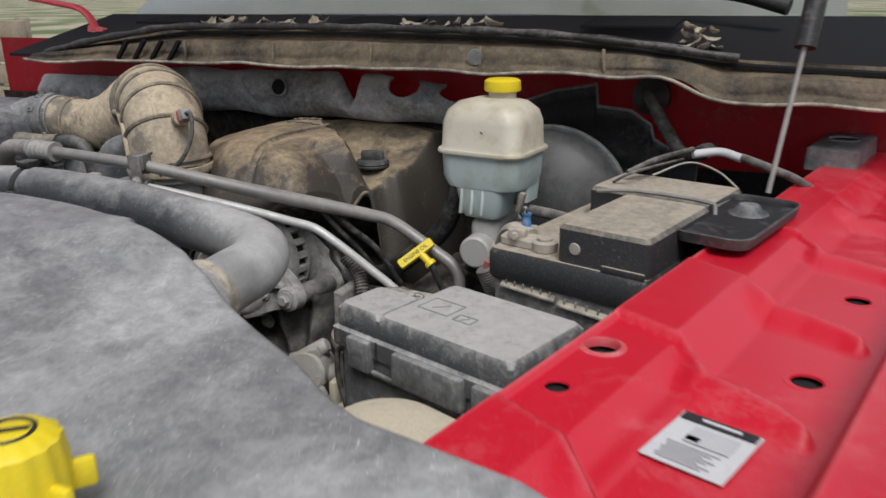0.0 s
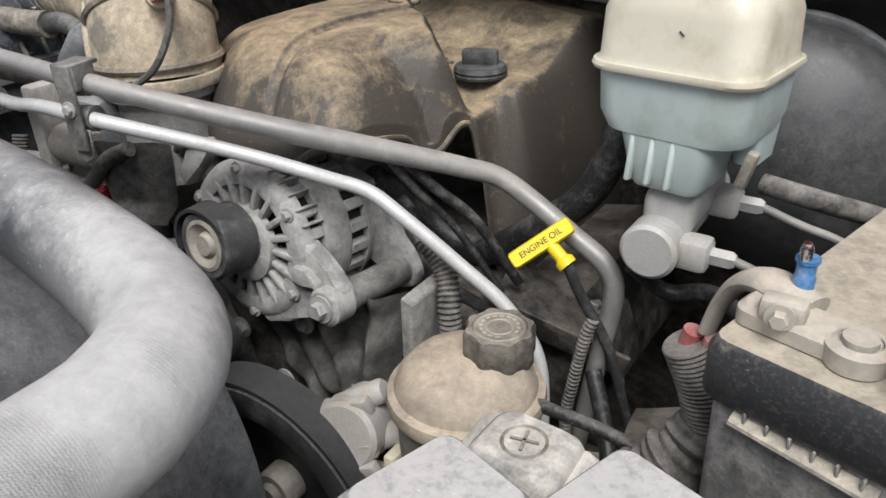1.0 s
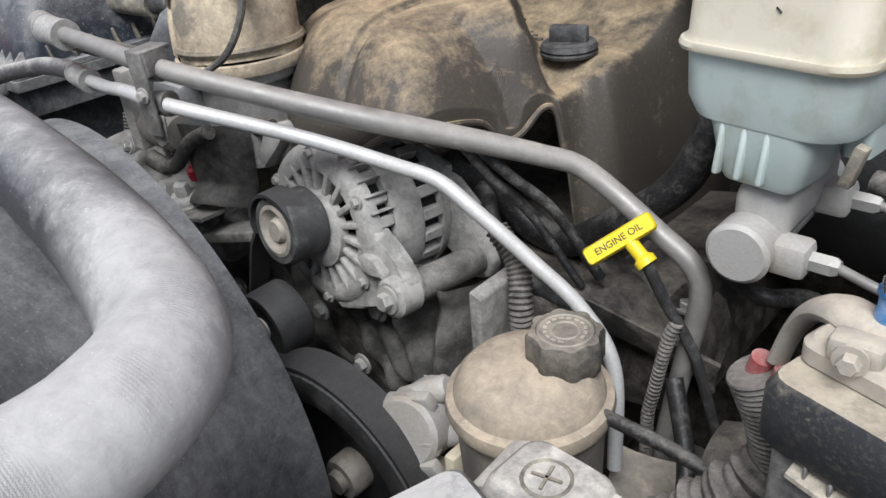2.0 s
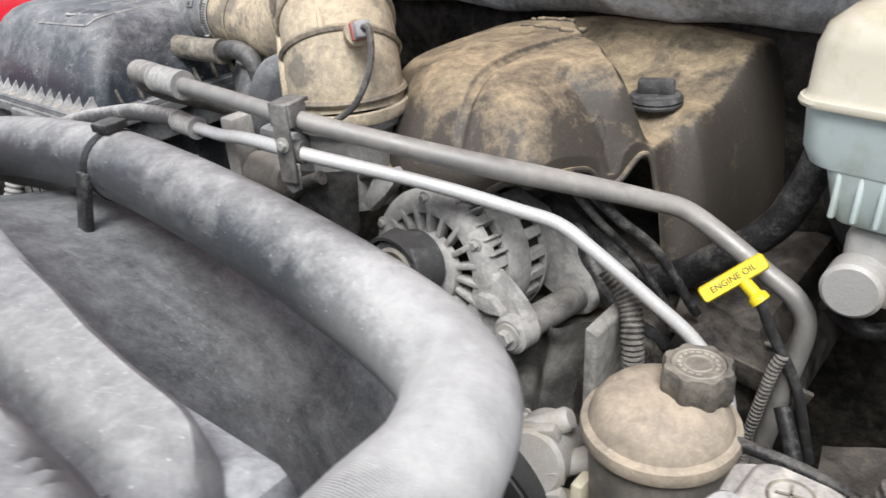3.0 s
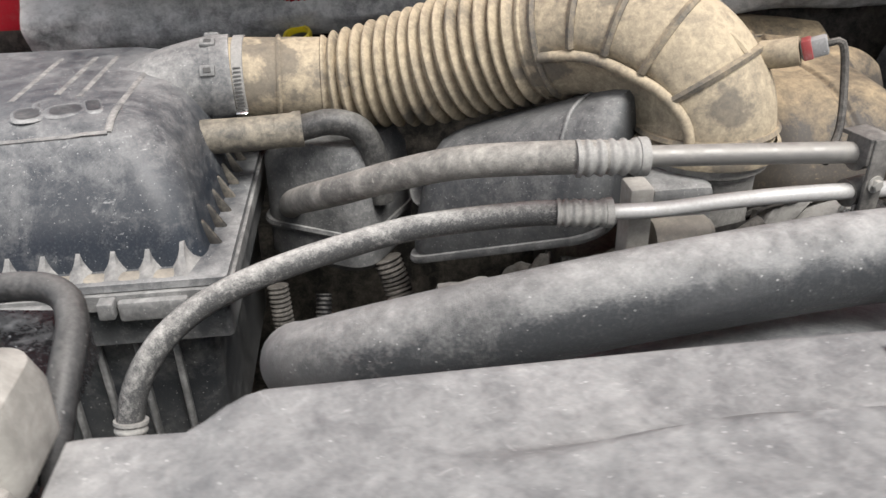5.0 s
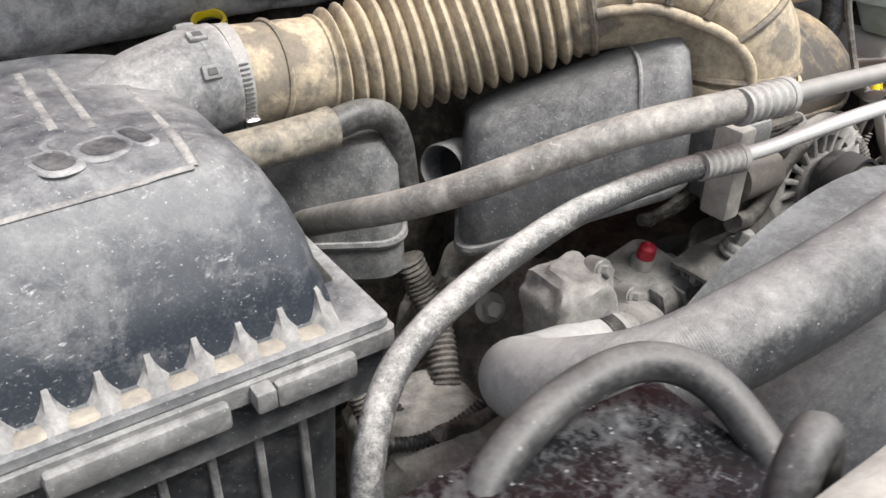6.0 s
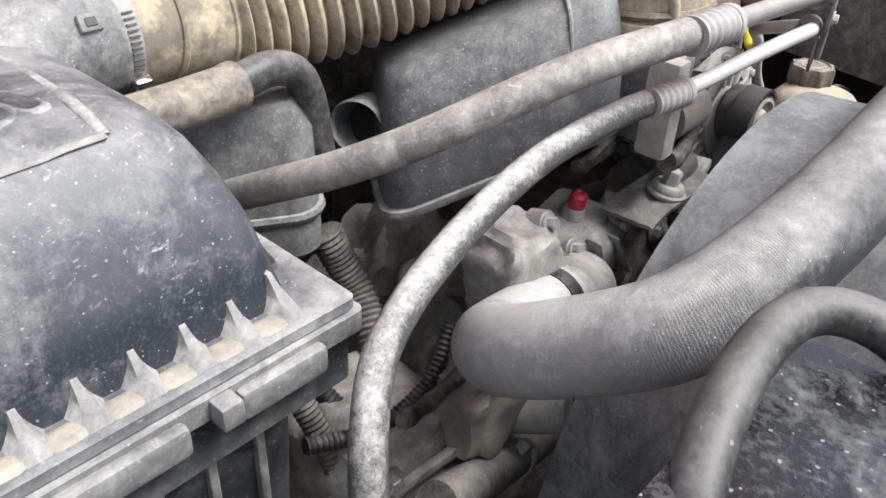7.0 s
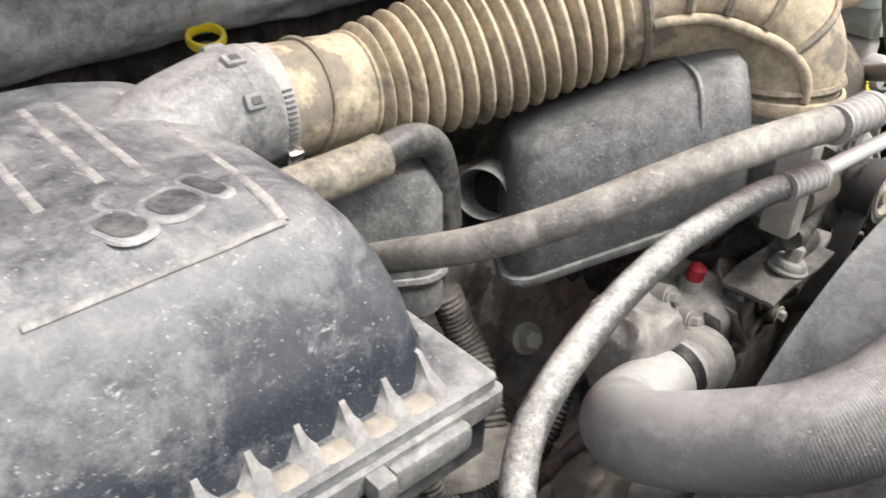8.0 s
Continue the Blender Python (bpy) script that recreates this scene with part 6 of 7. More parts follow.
stud = part("stud_cover", bm, M_STUD, fuse, "white and tan dusty stud cover")
for dx, dy, tilt in ((-0.027, -0.006, -28), (0.028, 0.008, 26)):
    bm = B()
    box(bm, (0.016, 0.036, 0.010), (-0.100 + dx, 0.043 + dy, 1.187), (6, tilt, 15), bevel=0.003)
    part("side_tab", bm, M_STUD, stud)
bm = B()
lathe(bm, [(0.0105, 0.0), (0.0115, 0.001), (0.0125, 0.0)], pose(-0.100, 0.042, 1.2013), 28)
box(bm, (0.015, 0.0015, 0.001), (-0.100, 0.042, 1.2020), (0, 0, 30))
box(bm, (0.0015, 0.015, 0.001), (-0.100, 0.042, 1.2020), (0, 0, 30))
part("plus_mark", bm, M_SLEEVE, stud)
for x, y, w, d in ((-0.02, 0.0, 0.04, 0.03), (0.02, -0.01, 0.022, 0.014)):
    bm = B()
    for a, b, ww, dd in ((x, y + d / 2, w, 0.0014), (x, y - d / 2, w, 0.0014), (x - w / 2, y, 0.0014, d), (x + w / 2, y, 0.0014, d)):
        box(bm, (ww, dd, 0.001), (a, b, 1.2238))
    box(bm, (w * 0.5, 0.0014, 0.001), (x, y, 1.2238), (0, 0, 50))
    part("embossed_mark", bm, M_PANEL, fuse)

# ---- throttle, brackets and sensors under the duct ----
thr = thing("throttle_body", pose(-0.115, 1.008, 1.19), "dusty cast throttle body under the intake duct", "throttle body")
bm = B()
lathe(bm, [(0, -0.04), (0.05, -0.04), (0.052, 0.05), (0.061, 0.052), (0.062, 0.068), (0, 0.068)], None, 40)
part("bore", bm, M_CAST, thr)
bm = B()
box(bm, (0.022, 0.030, 0.090), (-0.093, -0.084, 0.022), bevel=0.004)
part("actuator_flange", bm, M_CHALK, thr, "pale dusty flange")
bm = B()
box(bm, (0.06, 0.06, 0.085), (-0.045, -0.045, 0.012), bevel=0.01)
part("actuator", bm, M_BLACK, thr)
bm = B()
lathe(bm, [(0, 0), (0.021, 0), (0.022, 0.004), (0.022, 0.05), (0.018, 0.055), (0, 0.055)], pose(-0.075, -0.08, 0.005) @ ALONG_X, 28)
part("motor", bm, M_TANMETAL, thr, "tan dusty motor can")
brk2 = thing("engine_bracket", Matrix(), "dusty bent steel shield bracket bolted beside the alternator", "bracket")
bm = B()


def shield_fn(u, v):
    a = radians(-35 + 120 * u)
    r = 0.052 - 0.010 * v
    z = 1.192 - 0.088 * v + 0.018 * math.sin(2.2 * u + 0.6)
    return Vector((-0.125 + r * math.sin(a), 0.975 - r * math.cos(a) - 0.018 * step(0.8, 1.0, v), z + 0.004 * noise.noise(Vector((u * 3, v * 3, 7)))))


sheet(bm, 30, 24, shield_fn)
bmesh.ops.solidify(bm, geom=bm.faces[:], thickness=0.003)
part("shield", bm, M_SPACER, brk2)
bm = B()
sheet(bm, 20, 12, lambda u, v: Vector((-0.215 + 0.115 * u, 0.905 + 0.055 * v, 1.098 + 0.016 * u + 0.004 * math.sin(6 * u) + 0.003 * noise.noise(Vector((u * 4, v * 4, 3))))), 0.004)
part("foot", bm, M_SPACER, brk2)
bm = B()
seat = pose(-0.160, 0.924, 1.108, 8, 6)
lathe(bm, [(0, 0.0), (0.019, 0.0), (0.0195, 0.003), (0.017, 0.005), (0.0165, 0.009), (0.014, 0.0115), (0.0, 0.012)], seat, 28)
bolt_head(bm, 0.0088, 0.020, seat @ pose(0, 0, 0.006), False)
part("flange_bolt", bm, M_CAST, brk2, "dusty flange bolt")
bm = B()
tube(bm, [(-0.195, 0.915, 1.158), (-0.170, 0.918, 1.152), (-0.148, 0.920, 1.160), (-0.120, 0.925, 1.188), (-0.085, 0.93, 1.205)], 0.0080, 30, 12, lambda q, d: 0.0018 if q < 0.22 else 0.0)
part("hose_stub", bm, M_TAPE, brk2, "dusty black hose stub")
bm = B()
box(bm, (0.10, 0.035, 0.012), (-0.09, 0.94, 1.085), (0, -14, 10), bevel=0.003)
part("arm", bm, M_SPACER, brk2)
for k in range(2):
    bm = B()
    tube(bm, [(-0.26 + 0.01 * k, 0.97, 1.155 - 0.006 * k), (-0.20, 0.975, 1.150 + 0.008 * k), (-0.13, 0.985, 1.175 - 0.01 * k), (-0.08, 0.98, 1.20 - 0.012 * k), (-0.03, 0.97, 1.21)], 0.0062 - 0.001 * k, 40, 9, lambda q, d: 0.0008 * math.sin(300 * d))
    single("wiring_loom", bm, M_TAPE, Matrix(), "dusty taped wiring loom under the pipes", "wiring loom", group="looms under the pipes")

# ---- water pump side ----
wp = thing("water_pump", pose(-0.275, 0.985, 1.055), "dusty cast aluminium water pump housing with bolts", "water pump")
bm = B()


def lump(bm, c, r, seed, k=0.18):
    q = bmesh.ops.create_icosphere(bm, subdivisions=4, radius=1.0)["verts"]
    for v in q:
        f = 1 + k * noise.noise(v.co * 2.2 + Vector((seed, 0, 0))) + 0.06 * noise.noise(v.co * 6 + Vector((seed, 3, 0)))
        box_ = Vector([math.copysign(abs(a) ** 0.6, a) for a in v.co])
        v.co = Vector(c) + Vector((box_.x * r[0], box_.y * r[1], box_.z * r[2])) * f


lump(bm, (0.02, 0.0, -0.012), (0.10, 0.045, 0.040), 1)
part("housing", bm, M_CAST, wp)
for x, z, lean in ((-0.03, 0.005, 20), (0.03, 0.0, -15), (0.07, -0.005, -30)):
    bm = B()
    box(bm, (0.006, 0.03, 0.06), (x, -0.042, z), (0, lean, 0), bevel=0.0025, taper=0.6)
    part("web", bm, M_CAST, wp)
bm = B()
stack(bm, [(0.075, 0.06, 0.015, 0.0), (0.078, 0.063, 0.016, 0.004), (0.074, 0.059, 0.015, 0.009), (0.03, 0.02, 0.008, 0.011)], 6, True, pose(0.045, 0.002, 0.022, 12, -4, 8))
part("cover_plate", bm, M_CAST, wp)
bm = B()
lump(bm, (-0.075, -0.02, 0.035), (0.04, 0.035, 0.045), 4)
part("outlet_casting", bm, M_CAST, wp)
bm = B()
lathe(bm, [(0, -0.03), (0.034, -0.03), (0.036, 0.0), (0.03, 0.006), (0.026, 0.04), (0, 0.04)], pose(-0.03, -0.055, -0.0, 0, -78, 10), 32)
part("thermostat_neck", bm, M_CAST, wp)
for x, y, z in ((-0.05, -0.03, 0.075), (0.083, -0.03, -0.025), (0.085, -0.03, 0.015), (0.0, -0.03, 0.026), (0.02, -0.05, -0.04)):
    bm = B()
    lathe(bm, [(0, -0.012), (0.012, -0.012), (0.011, 0.004), (0, 0.005)], pose(x, y, z, 70), 20)
    bolt_head(bm, 0.0058, 0.010, pose(x, y - 0.004, z + 0.001, 70))
    part("bolt", bm, M_BOLT, wp)
bm = B()
lathe(bm, [(0, -0.03), (0.013, -0.03), (0.012, 0.012), (0.010, 0.016), (0, 0.016)], pose(0.043, -0.001, 0.028, 10), 22)
part("sensor_boss", bm, M_CAST, wp)
bm = B()
lathe(bm, [(0, 0.0), (0.0085, 0.0), (0.0095, 0.006), (0.0085, 0.015), (0.005, 0.018), (0, 0.014)], pose(0.043, -0.004, 0.042, 12), 22)
part("sensor_cap", bm, M_REDCAP, wp, "faded red sensor cap")
bm = B()
lump(bm, (-0.12, -0.03, -0.09), (0.045, 0.035, 0.05), 8)
part("lower_casting", bm, M_TANMETAL, wp, "tan dusty lower casting")
bm = B()
lathe(bm, [(0, 0), (0.02, 0), (0.02, 0.05), (0.015, 0.055), (0, 0.055)], pose(-0.09, -0.05, -0.11, 60, 40), 24)
part("port", bm, M_CAST, wp)
low = thing("lower_hose", Matrix(), "grey dusty coolant hose with a wire clamp", "coolant hose")
bm = B()
tube(bm, [(-0.50, 0.91, 0.955), (-0.43, 0.92, 0.918), (-0.373, 0.93, 0.889), (-0.30, 0.945, 0.85), (-0.22, 0.96, 0.82)], 0.020, 40, 18)
part("hose", bm, M_RUBBER_LIGHT, low)
bm = B()
tube(bm, [(-0.362, 0.9325, 0.883), (-0.354, 0.934, 0.879)], 0.0222, 4, 20)
box(bm, (0.012, 0.012, 0.02), (-0.365, 0.92, 0.908), (20, 30, 0), bevel=0.002)
part("wire_clamp", bm, M_BOLT, low)
side_loom = thing("side_loom", Matrix(), "dusty ribbed wiring conduit beside the engine", "wiring loom")
bm = B()
corrugated(bm, [(-0.425, 1.13, 1.085), (-0.415, 1.12, 1.05), (-0.41, 1.10, 1.02), (-0.425, 1.06, 0.98), (-0.45, 1.02, 0.93)], 0.016, 0.006, 0.0012, 16)
part("conduit", bm, M_TAPE, side_loom)
bm = B()
tube(bm, [(-0.52, 0.93, 1.05), (-0.47, 0.95, 1.02), (-0.42, 0.955, 1.02), (-0.37, 0.945, 1.045)], 0.007, 30, 10, lambda q, d: 0.0008 * math.sin(1200 * d))
part("thin_conduit", bm, M_TAPE, side_loom)
bm = B()
tube(bm, [(-0.52, 0.98, 0.90), (-0.46, 0.99, 0.86), (-0.40, 1.0, 0.88), (-0.36, 1.0, 0.84), (-0.33, 1.02, 0.78)], 0.011, 30, 10)
part("lower_cable", bm, M_TAPE, side_loom)
comp = thing("compressor", pose(-0.47, 1.02, 0.90), "dusty cast compressor body low beside the engine", "compressor")
bm = B()
lump(bm, (0, 0, 0), (0.075, 0.075, 0.085), 12, 0.12)
part("body", bm, M_ENGINE, comp)
for k in range(4):
    bm = B()
    box(bm, (0.13 - 0.01 * k, 0.010, 0.012), (0.0, -0.074, -0.045 + 0.030 * k), (0, 4 * k - 6, 0), bevel=0.003)
    part("rib", bm, M_ENGINE, comp)
for x, z in ((-0.045, 0.06), (0.045, 0.055), (0.0, -0.06)):
    bm = B()
    bolt_head(bm, 0.0085, 0.011, pose(x, -0.070, z, 80))
    part("bolt", bm, M_BOLT, comp)
for k, pts in enumerate(([(-0.545, 1.06, 1.10), (-0.54, 1.04, 1.03), (-0.53, 1.0, 0.95), (-0.535, 0.97, 0.85)], [(-0.50, 1.10, 1.06), (-0.505, 1.06, 1.0), (-0.495, 1.0, 0.96), (-0.50, 0.94, 0.90)], [(-0.56, 1.0, 1.0), (-0.50, 0.985, 0.985), (-0.44, 0.98, 1.0), (-0.40, 0.99, 1.04)])):
    bm = B()
    corrugated(bm, pts, 0.011 - 0.002 * k, 0.005, 0.0008, 14)
    single("wiring_conduit", bm, M_TAPE if k == 0 else M_RUBBER, Matrix(), "dusty ribbed conduit dropping beside the filter box", "wiring conduit", group="conduits by the filter box")
for x, y, z in ((-0.345, 1.09, 1.015), (-0.44, 1.03, 0.85)):
    bm = B()
    bolt_head(bm, 0.011, 0.02, pose(x, y, z, 60, -30))
    single("bolt", bm, M_BOLT, Matrix(), "dusty steel bolt in the engine casting", "bolt", group="engine bolts")

# ---- heater hoses and looms on the cabin side ----
hh = thing("heater_hose", Matrix(), "black heater hose curving behind the pipes", "heater hose")
bm = B()
tube(bm, [(0.09, 1.09, 1.15), (0.115, 1.14, 1.095), (0.15, 1.155, 1.062), (0.19, 1.155, 1.058), (0.231, 1.155, 1.082), (0.302, 1.16, 1.143), (0.328, 1.165, 1.19), (0.345, 1.18, 1.25), (0.35, 1.25, 1.29)], 0.0165, 70, 18)
part("hose", bm, M_RUBBER, hh)
bm = B()
tube(bm, [(0.10, 1.12, 1.12), (0.13, 1.10, 1.115), (0.155, 1.08, 1.10), (0.19, 1.08, 1.05), (0.24, 1.12, 1.0)], 0.010, 40, 12)
part("branch", bm, M_RUBBER, hh)
for k, (pts, r) in enumerate((([(0.196, 1.035, 1.13), (0.222, 1.03, 1.105), (0.236, 1.015, 1.07), (0.236, 1.012, 1.02), (0.22, 1.0, 0.95)], 0.0108), ([(0.357, 1.076, 1.067), (0.350, 1.075, 1.044), (0.340, 1.075, 0.984), (0.335, 1.075, 0.947), (0.333, 1.08, 0.86)], 0.0055))):
    bm = B()
    corrugated(bm, pts, r, 0.005, 0.001, 14)
    single("wiring_conduit", bm, M_TAPE, Matrix(), "ribbed dusty wiring conduit dropping past the engine", "wiring conduit", group="conduits by the dipstick")
for k, pts in enumerate(([(0.150, 1.045, 1.20), (0.172, 1.06, 1.165), (0.200, 1.085, 1.12), (0.245, 1.10, 1.05)], [(0.165, 1.045, 1.205), (0.190, 1.065, 1.17), (0.222, 1.09, 1.13), (0.26, 1.11, 1.06)])):
    bm = B()
    tube(bm, pts, 0.0042 + 0.0012 * k, 30, 10)
    single("wire", bm, M_RUBBER, Matrix(), "thin black wire dropping behind the alternator", "wire", group="wires behind the alternator")
for k, pts in enumerate(([(0.38, 1.10, 1.12), (0.41, 1.12, 1.09), (0.45, 1.12, 1.10), (0.50, 1.08, 1.10)], [(0.42, 0.98, 0.95), (0.40, 1.02, 0.98), (0.37, 1.05, 1.03)], [(0.33, 0.955, 1.052), (0.372, 0.95, 1.057), (0.434, 0.95, 1.053), (0.50, 0.95, 1.03)])):
    bm = B()
    tube(bm, pts, (0.008, 0.008, 0.0058)[k], 30, 12)
    single("fluid_hose", bm, M_RUBBER, Matrix(), "thin black rubber hose low in the bay", "hose", group="thin hoses")
for k, (c, sz, turn) in enumerate((((0.30, 1.16, 1.02), (0.16, 0.10, 0.03), (0, 20, 15)), ((0.40, 1.02, 0.90), (0.14, 0.12, 0.05), (10, 15, 20)), ((0.47, 1.05, 0.98), (0.12, 0.10, 0.06), (0, 0, 10)))):
    fb = thing("frame_bracket", pose(*c, *turn), "dirty brown steel bracket on the chassis", "bracket", group="chassis brackets")
    bm = B()
    sheet(bm, 14, 12, lambda u, v: Vector((sz[0] * (u - 0.5), sz[1] * (v - 0.5), 0.012 * math.sin(5 * u + k) * math.sin(4 * v) - 0.03 * step(0.8, 1.0, u))), 0.005)
    part("plate", bm, M_DARK if k != 1 else M_TANMETAL, fb)
    bm = B()
    box(bm, (sz[0] * 0.9, 0.006, 0.03), (0, -sz[1] * 0.5, -0.012), (12, 0, 0), bevel=0.002)
    part("flange", bm, M_DARK, fb)
    bm = B()
    bolt_head(bm, 0.008, 0.009, pose(0.02, 0.0, 0.006))
    part("bolt", bm, M_BOLT, fb)

# ---- firewall padding ----
pad = thing("firewall_padding", Matrix(), "torn grey dusty sound padding along the firewall", "padding")
bm = B()


def pad_fn(u, v):
    x = -0.87 + 1.24 * u
    top = 1.378 - 0.012 * step(0.06, 0.20, x) - 0.03 * step(0.30, 0.37, x) + 0.007 * noise.noise(Vector((x * 12, 0, 2))) - 0.055 * step(0.03, 0.0, abs(x + 0.02) - 0.03) * step(0.02, -0.02, abs(x - 0.03) - 0.035) - 0.03 * step(-0.45, -0.6, x)
    bot = 1.285 + 0.008 * noise.noise(Vector((x * 9, 5, 2))) - 0.02 * step(-0.4, -0.7, x)
    z = bot + (top - bot) * v
    y = 1.405 - 0.028 * math.sin(math.pi * v) ** 0.7 + 0.008 * noise.noise(Vector((x * 18, z * 30, 0))) + 0.010 * abs(noise.noise(Vector((x * 7, z * 16, 3)))) - 0.004 * noise.noise(Vector((x * 40, z * 50, 6)))
    return Vector((x, y + 0.02 * step(-0.45, -0.7, x), z))


sheet(bm, 420, 44, pad_fn)
torn = []
for f in bm.faces:
    c = f.calc_center_median()
    for hx, hz, rx, rz in ((0.130, 1.360, 0.032, 0.022), (0.272, 1.352, 0.066, 0.021), (-0.52, 1.345, 0.05, 0.012)):
        if ((c.x - hx) / rx) ** 2 + ((c.z - hz) / rz) ** 2 < 1:
            torn.append(f)
bmesh.ops.delete(bm, geom=torn, context="FACES")
bmesh.ops.solidify(bm, geom=bm.faces[:], thickness=0.006)
part("mat", bm, M_FOIL, pad)
bm = B()
lathe(bm, [(0.016, 0.0), (0.018, 0.002), (0.020, 0.0)], pose(-0.148, 1.374, 1.348, 80) , 24)
part("eyelet", bm, M_FOIL, pad)
# The mat is not cut here; a black disc gives the eyelet its shade.
bm = B()
lathe(bm, [(0.0, 0.001), (0.018, 0.001)], pose(-0.148, 1.375, 1.348, 80), 24)
part("hole", bm, M_SHADE_BLACK, pad, "black disc painting the shade in the eyelet")
bm = B()


MAT_X = (0.36, 0.436, 0.508, 0.512, 0.571, 0.606, 0.612, 0.643, 0.69)
MAT_Z = (1.335, 1.362, 1.375, 1.339, 1.333, 1.310, 1.286, 1.269, 1.268)


def insul_fn(u, v):
    x = 0.36 + 0.33 * u
    z = 1.12 + (float(np.interp(x, MAT_X, MAT_Z)) - 1.12) * v
    return Vector((x, 1.385 - 0.012 * math.sin(math.pi * v) + 0.009 * noise.noise(Vector((x * 20, z * 20, 7))), z))


sheet(bm, 140, 24, insul_fn)
bmesh.ops.solidify(bm, geom=bm.faces[:], thickness=0.008)
booster_mat = part("booster_mat", bm, M_CLEANBLACK, pad, "black moulded mat")
bm = B()
tube(bm, [insul_fn(k / 110, 1.0) for k in range(111)], 0.0028, 220, 8)
part("worn_edge", bm, M_BOXRIM, booster_mat, "pale worn edge")
grom = thing("cable_grommet", pose(0.596, 1.425, 1.354), "grey rubber cable grommet in the red firewall", "grommet")
bm = B()
lathe(bm, [(0, 0.012), (0.012, 0.016), (0.02, 0.008), (0.032, 0.004), (0.034, -0.01), (0, -0.01)], ALONG_Y, 32)
part("ring", bm, M_BOOST, grom)
bm = B()
tube(bm, [(0, -0.012, 0), (0.012, -0.03, -0.014), (0.035, -0.05, -0.045), (0.075, -0.10, -0.08), (0.12, -0.2, -0.05)], 0.011, 40, 12, lambda q, d: 0.0012 * math.sin(400 * d))
part("cable", bm, M_TAPE, grom, "taped cable")

hinge = thing("steel_hinge", Matrix(), "red painted steel hood hinge arm beside the cowl", "hinge")
bm = B()
tube(bm, [(-0.97, 1.50, 1.525), (-0.88, 1.50, 1.512), (-0.80, 1.50, 1.497), (-0.765, 1.50, 1.462), (-0.76, 1.50, 1.43)], 0.011, 30, 10, None, True, 0.7)
part("arm", bm, M_RED, hinge)
bm = B()
box(bm, (0.05, 0.02, 0.05), (-0.76, 1.502, 1.432), (0, 10, 0), bevel=0.004)
part("foot", bm, M_RED, hinge)
bm = B()
bolt_head(bm, 0.007, 0.008, pose(-0.76, 1.491, 1.435, 90))
part("bolt", bm, M_BOLT, hinge)

# ---- small things by the fender ----
tray = thing("bracket_tray", pose(0.780, 0.932, 1.284, 0, 0, -16), "black plastic bracket tray with a round boss", "tray")
bm = B()
stack(bm, [(0.080, 0.190, 0.018, -0.008), (0.086, 0.198, 0.022, 0.004), (0.082, 0.194, 0.020, 0.005), (0.077, 0.188, 0.018, -0.002)], 5)
part("dish", bm, M_CLEANBLACK, tray)
bm = B()
lathe(bm, [(0, 0.011), (0.011, 0.011), (0.013, 0.009), (0.017, 0.003), (0.022, 0.001), (0.023, 0)], pose(-0.002, 0.035, -0.002), 24)
part("boss", bm, M_BOXRIM, tray)
bump = thing("hood_bumper", pose(0.905, 1.40, 1.285, 0, 0, -14), "grey plastic hood rest block on the fender", "hood rest")
bm = B()
stack(bm, [(0.075, 0.17, 0.008, -0.02), (0.072, 0.165, 0.008, 0.012), (0.064, 0.155, 0.01, 0.016)], 5)
part("block", bm, M_BOXRIM, bump)
bm = B()
lathe(bm, [(0.010, 0.016), (0.020, 0.016), (0.022, 0.019), (0.024, 0.016)], pose(0, 0.0, 0), 28)
part("ring", bm, M_PANEL, bump)
lamp = thing("headlamp_housing", pose(0.585, 0.497, 1.155, 0, 0, -20), "smooth cream plastic back of a headlamp", "headlamp")
bm = B()
stack(bm, [(0.24, 0.13, 0.05, -0.03), (0.25, 0.14, 0.055, 0.0), (0.22, 0.12, 0.05, 0.028), (0.14, 0.06, 0.03, 0.04)], 8)
part("shell", bm, M_CREAM, lamp)
bm = B()
tube(bm, [(0.02, 0.06, 0.03), (0.06, 0.05, 0.042), (0.10, 0.03, 0.035)], 0.012, 20, 14)
part("vent_tube", bm, M_CREAM, lamp)

# ---- labels ----
fs = fender_surface(1)
stk = thing("fender_sticker", pose(0.628, 0.402, 1.27, 0, 0, -14.5) @ pose(0.140, 0.112, fs(0.138 / 0.40, 0.397 / 1.55).z + 0.003, 0, 0, -4), "white paper notice sticker with a black heading", "sticker")
stk.matrix_world = stk.matrix_world @ pose(-0.003, 0, 0) @ Matrix.Diagonal((0.88, 1, 1, 1))
bm = B()
sheet(bm, 2, 2, lambda u, v: Vector((-0.031 + 0.062 * u, -0.033 + 0.066 * v, 0.0)), 0.0006)
part("paper", bm, M_WHITE, stk)
for x, y, w, d, c in ((0, 0.0265, 0.058, 0.009, M_INK), (0.002, 0.0265, 0.03, 0.003, M_WHITE), (0.004, 0.006, 0.034, 0.020, M_GREYINK), (-0.008, 0.001, 0.010, 0.006, M_INK)):
    bm = B()
    box(bm, (w, d, 0.0006), (x, y, 0.0012 + (0.0004 if c is M_WHITE else 0)))
    part("print", bm, c, stk)
for k in range(8):
    bm = B()
    box(bm, (0.040 - 0.006 * (k % 3), 0.0014, 0.0006), (-0.002 - 0.002 * (k % 3), -0.009 - 0.0028 * k, 0.0012))
    part("print_line", bm, M_GREYINK, stk)

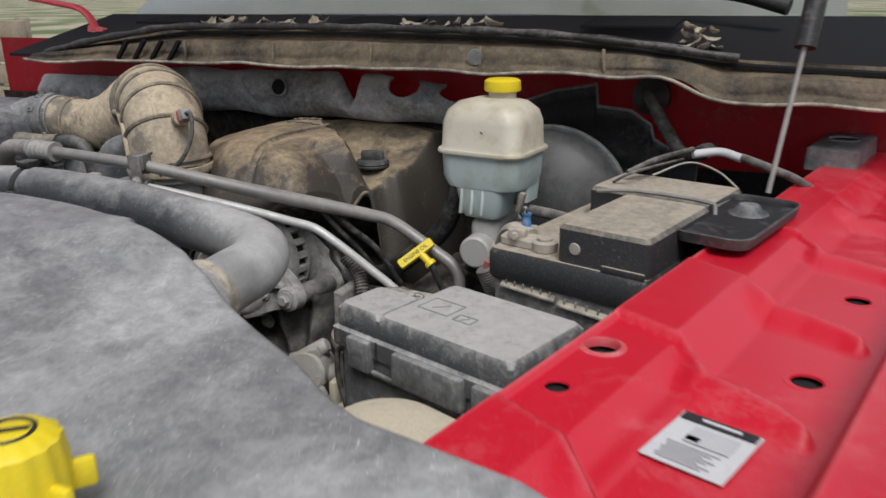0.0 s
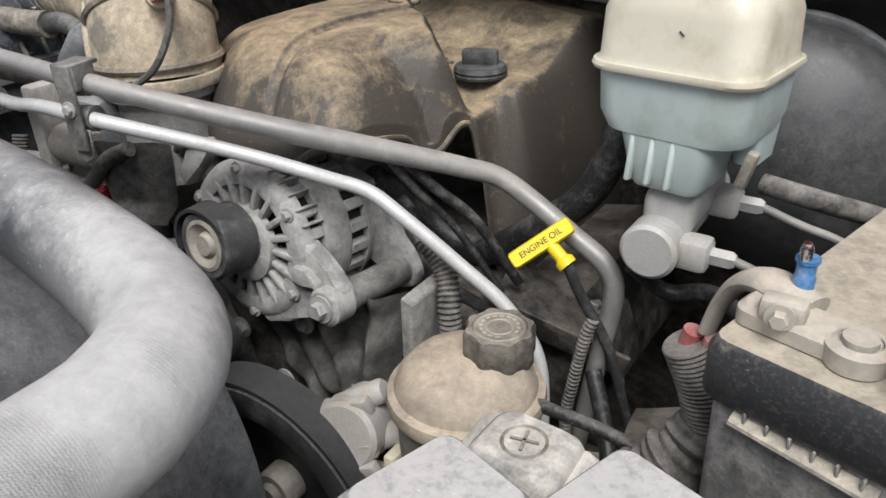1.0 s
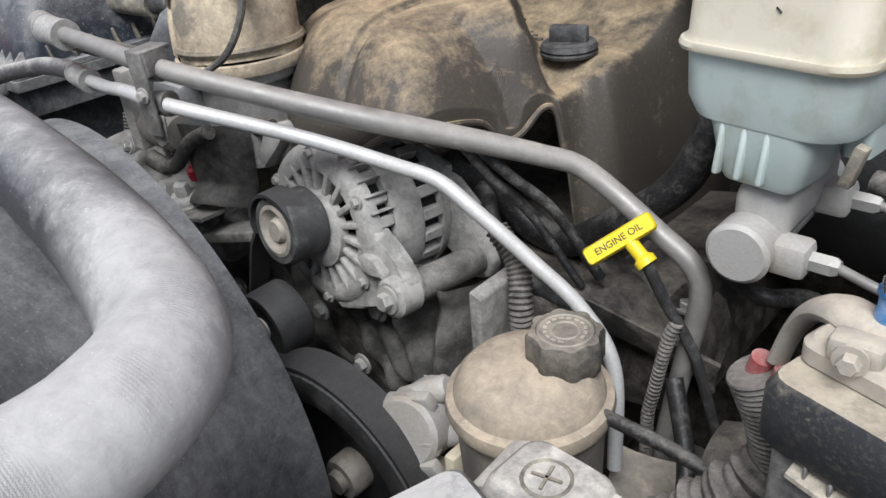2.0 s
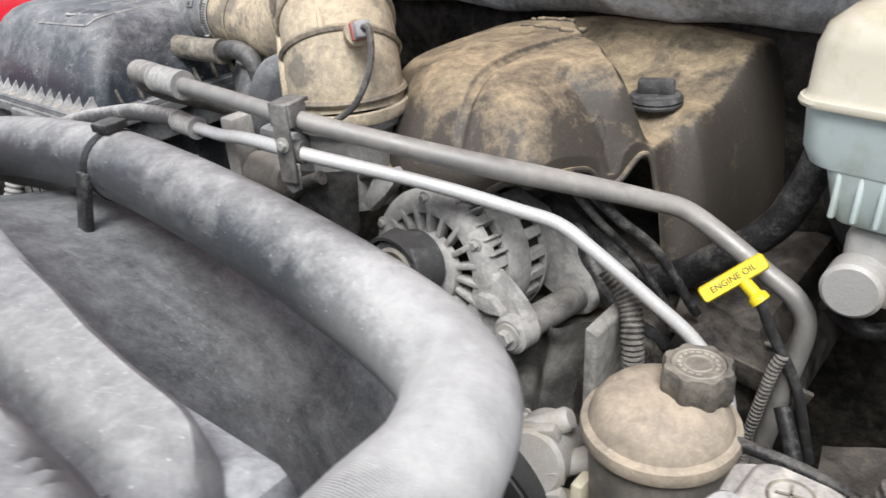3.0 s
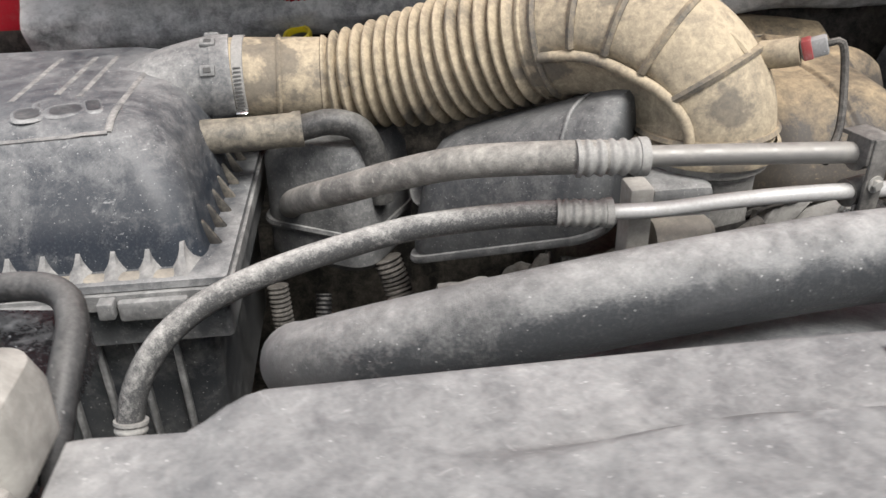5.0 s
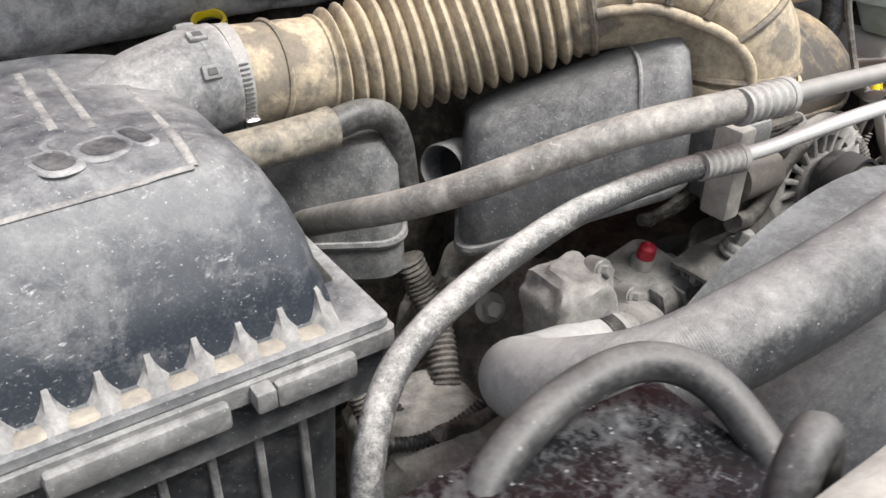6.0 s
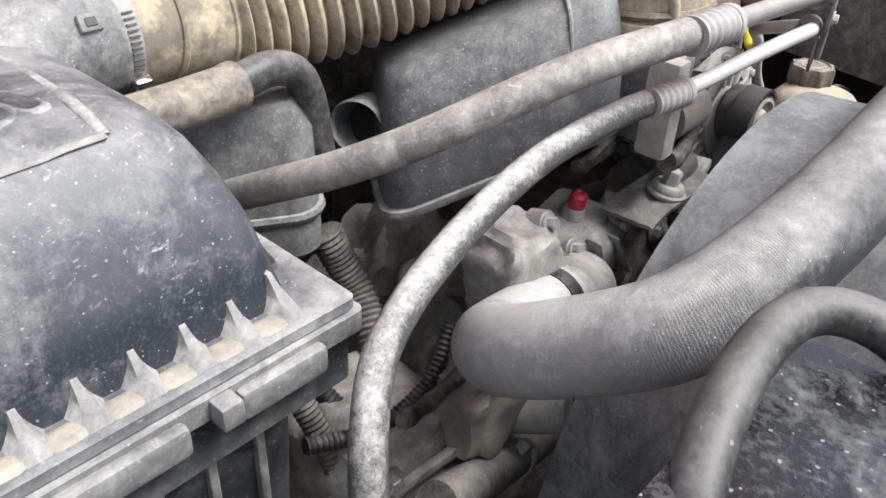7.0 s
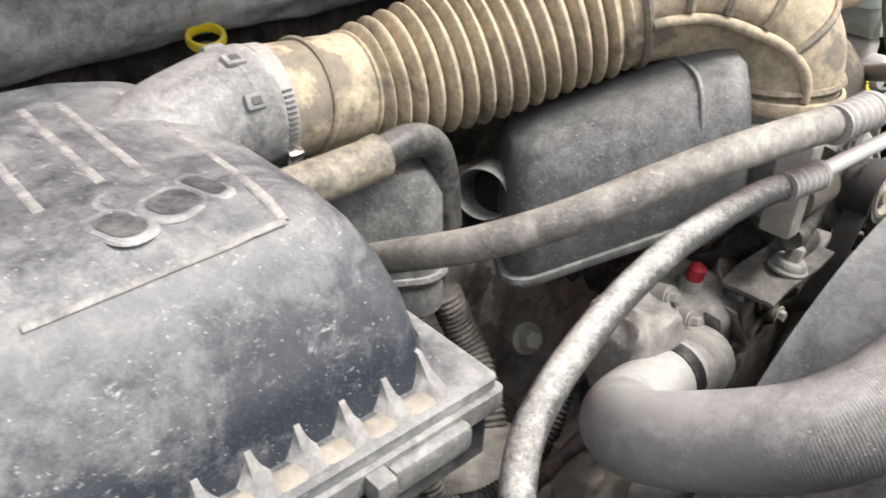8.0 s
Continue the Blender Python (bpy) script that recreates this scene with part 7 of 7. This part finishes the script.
lab = thing("warning_label", pose(-0.1035, 0.550, 1.3335, 1.5, 0, -2.5), "white warning label with yellow bars on black", "label")
bm = B()
box(bm, (0.237, 0.052, 0.0012), (0, 0, 0), bevel=0.0004, segs=1)
part("backing", bm, M_INKDUST, lab)
bm = B()
box(bm, (0.198, 0.044, 0.0006), (0.0165, -0.002, 0.001))
part("paper", bm, M_WHITE, lab)
bm = B()
box(bm, (0.141, 0.0075, 0.0006), (0.045, 0.0165, 0.0016))
part("yellow_bar", bm, M_YELLOWINK, lab)
bm = B()
box(bm, (0.0215, 0.0135, 0.0006), (-0.0955, 0.0145, 0.001))
part("yellow_square", bm, M_YELLOWINK, lab)
bm = B()
vs = [bm.verts.new((-0.0955 + 0.0065 * a, 0.0142 + 0.005 * b, 0.0016)) for a, b in ((-1, -0.7), (1, -0.7), (0, 1))]
bm.faces.new(vs)
part("triangle", bm, M_INK, lab)
bm = B()
lathe(bm, [(0, 0.0013), (0.0065, 0.0013)], pose(-0.097, 0.001, 0), 24)
part("red_disc", bm, M_REDINK, lab)
for k in range(10):
    for x0, w in ((-0.045, 0.042), (0.048, 0.128)):
        bm = B()
        box(bm, (w - 0.004 * ((k * 3) % 4), 0.0010, 0.0006), (x0, 0.0100 - 0.0033 * k if x0 > 0 else 0.016 - 0.0033 * k, 0.0016))
        part("print_line", bm, M_GREYINK, lab)

# ---- beyond the bay ----
wip = thing("wiper_arm", Matrix(), "black windscreen wiper arm lying on the glass", "wiper")
bm = B()
tube(bm, [(0.40, 1.70, 1.545), (0.55, 1.62, 1.535), (0.70, 1.55, 1.525), (0.80, 1.52, 1.50)], 0.014, 24, 10)
part("arm", bm, M_RUBBER, wip)
random.seed(4)
def curled_leaf(length, width, curl, seed):
    bm = B()
    sheet(bm, 10, 6, lambda u, v: Vector((length * (u - 0.5), width * (v - 0.5) * math.sin(math.pi * (0.08 + 0.84 * u)), curl * length * (4 * (u - 0.5) ** 2 + 2.2 * (v - 0.5) ** 2) + 0.15 * width * noise.noise(Vector((4 * u, 3 * v, seed))))), 0.0007)
    return bm


for k in range(34):
    if k < 14:
        x = -0.34 + 0.025 * k
    elif k < 24:
        x = 0.14 + 0.021 * (k - 14)
    else:
        x = 0.645 + 0.006 * (k - 24)
    y = 1.345 + 0.05 * random.random()
    z = float(np.interp(x, (-0.4, 0.05, 0.37, 0.56, 0.74), (1.462, 1.468, 1.463, 1.451, 1.428))) + 0.006
    heap = 0.012 * (k % 3) if k >= 24 else 0.004 * (k % 2)
    single("leaf_litter", curled_leaf(0.020 + 0.018 * random.random(), 0.012 + 0.008 * random.random(), 0.08 + 0.2 * random.random(), k), M_LEAF,
           pose(x, y, z + heap, 50 * random.random() - 25, 50 * random.random() - 25, 360 * random.random()), "curled dry pale leaf lying on the cowl", "leaf", group="litter on the cowl")
fence = thing("timber_stack", pose(-5.85, 5.0, 0, 0, 0, -10), "weathered grey wooden crates standing on the ground", "timber")
for k in range(7):
    bm = B()
    box(bm, (1.4, 0.06, 0.16), (0, 0, 0.10 + 0.19 * k), bevel=0.008)
    part("plank", bm, M_WOOD, fence)
for x in (-0.6, 0.0, 0.6):
    bm = B()
    box(bm, (0.1, 0.08, 1.34), (x, 0.06, 0.67), bevel=0.008)
    part("post", bm, M_WOOD, fence)
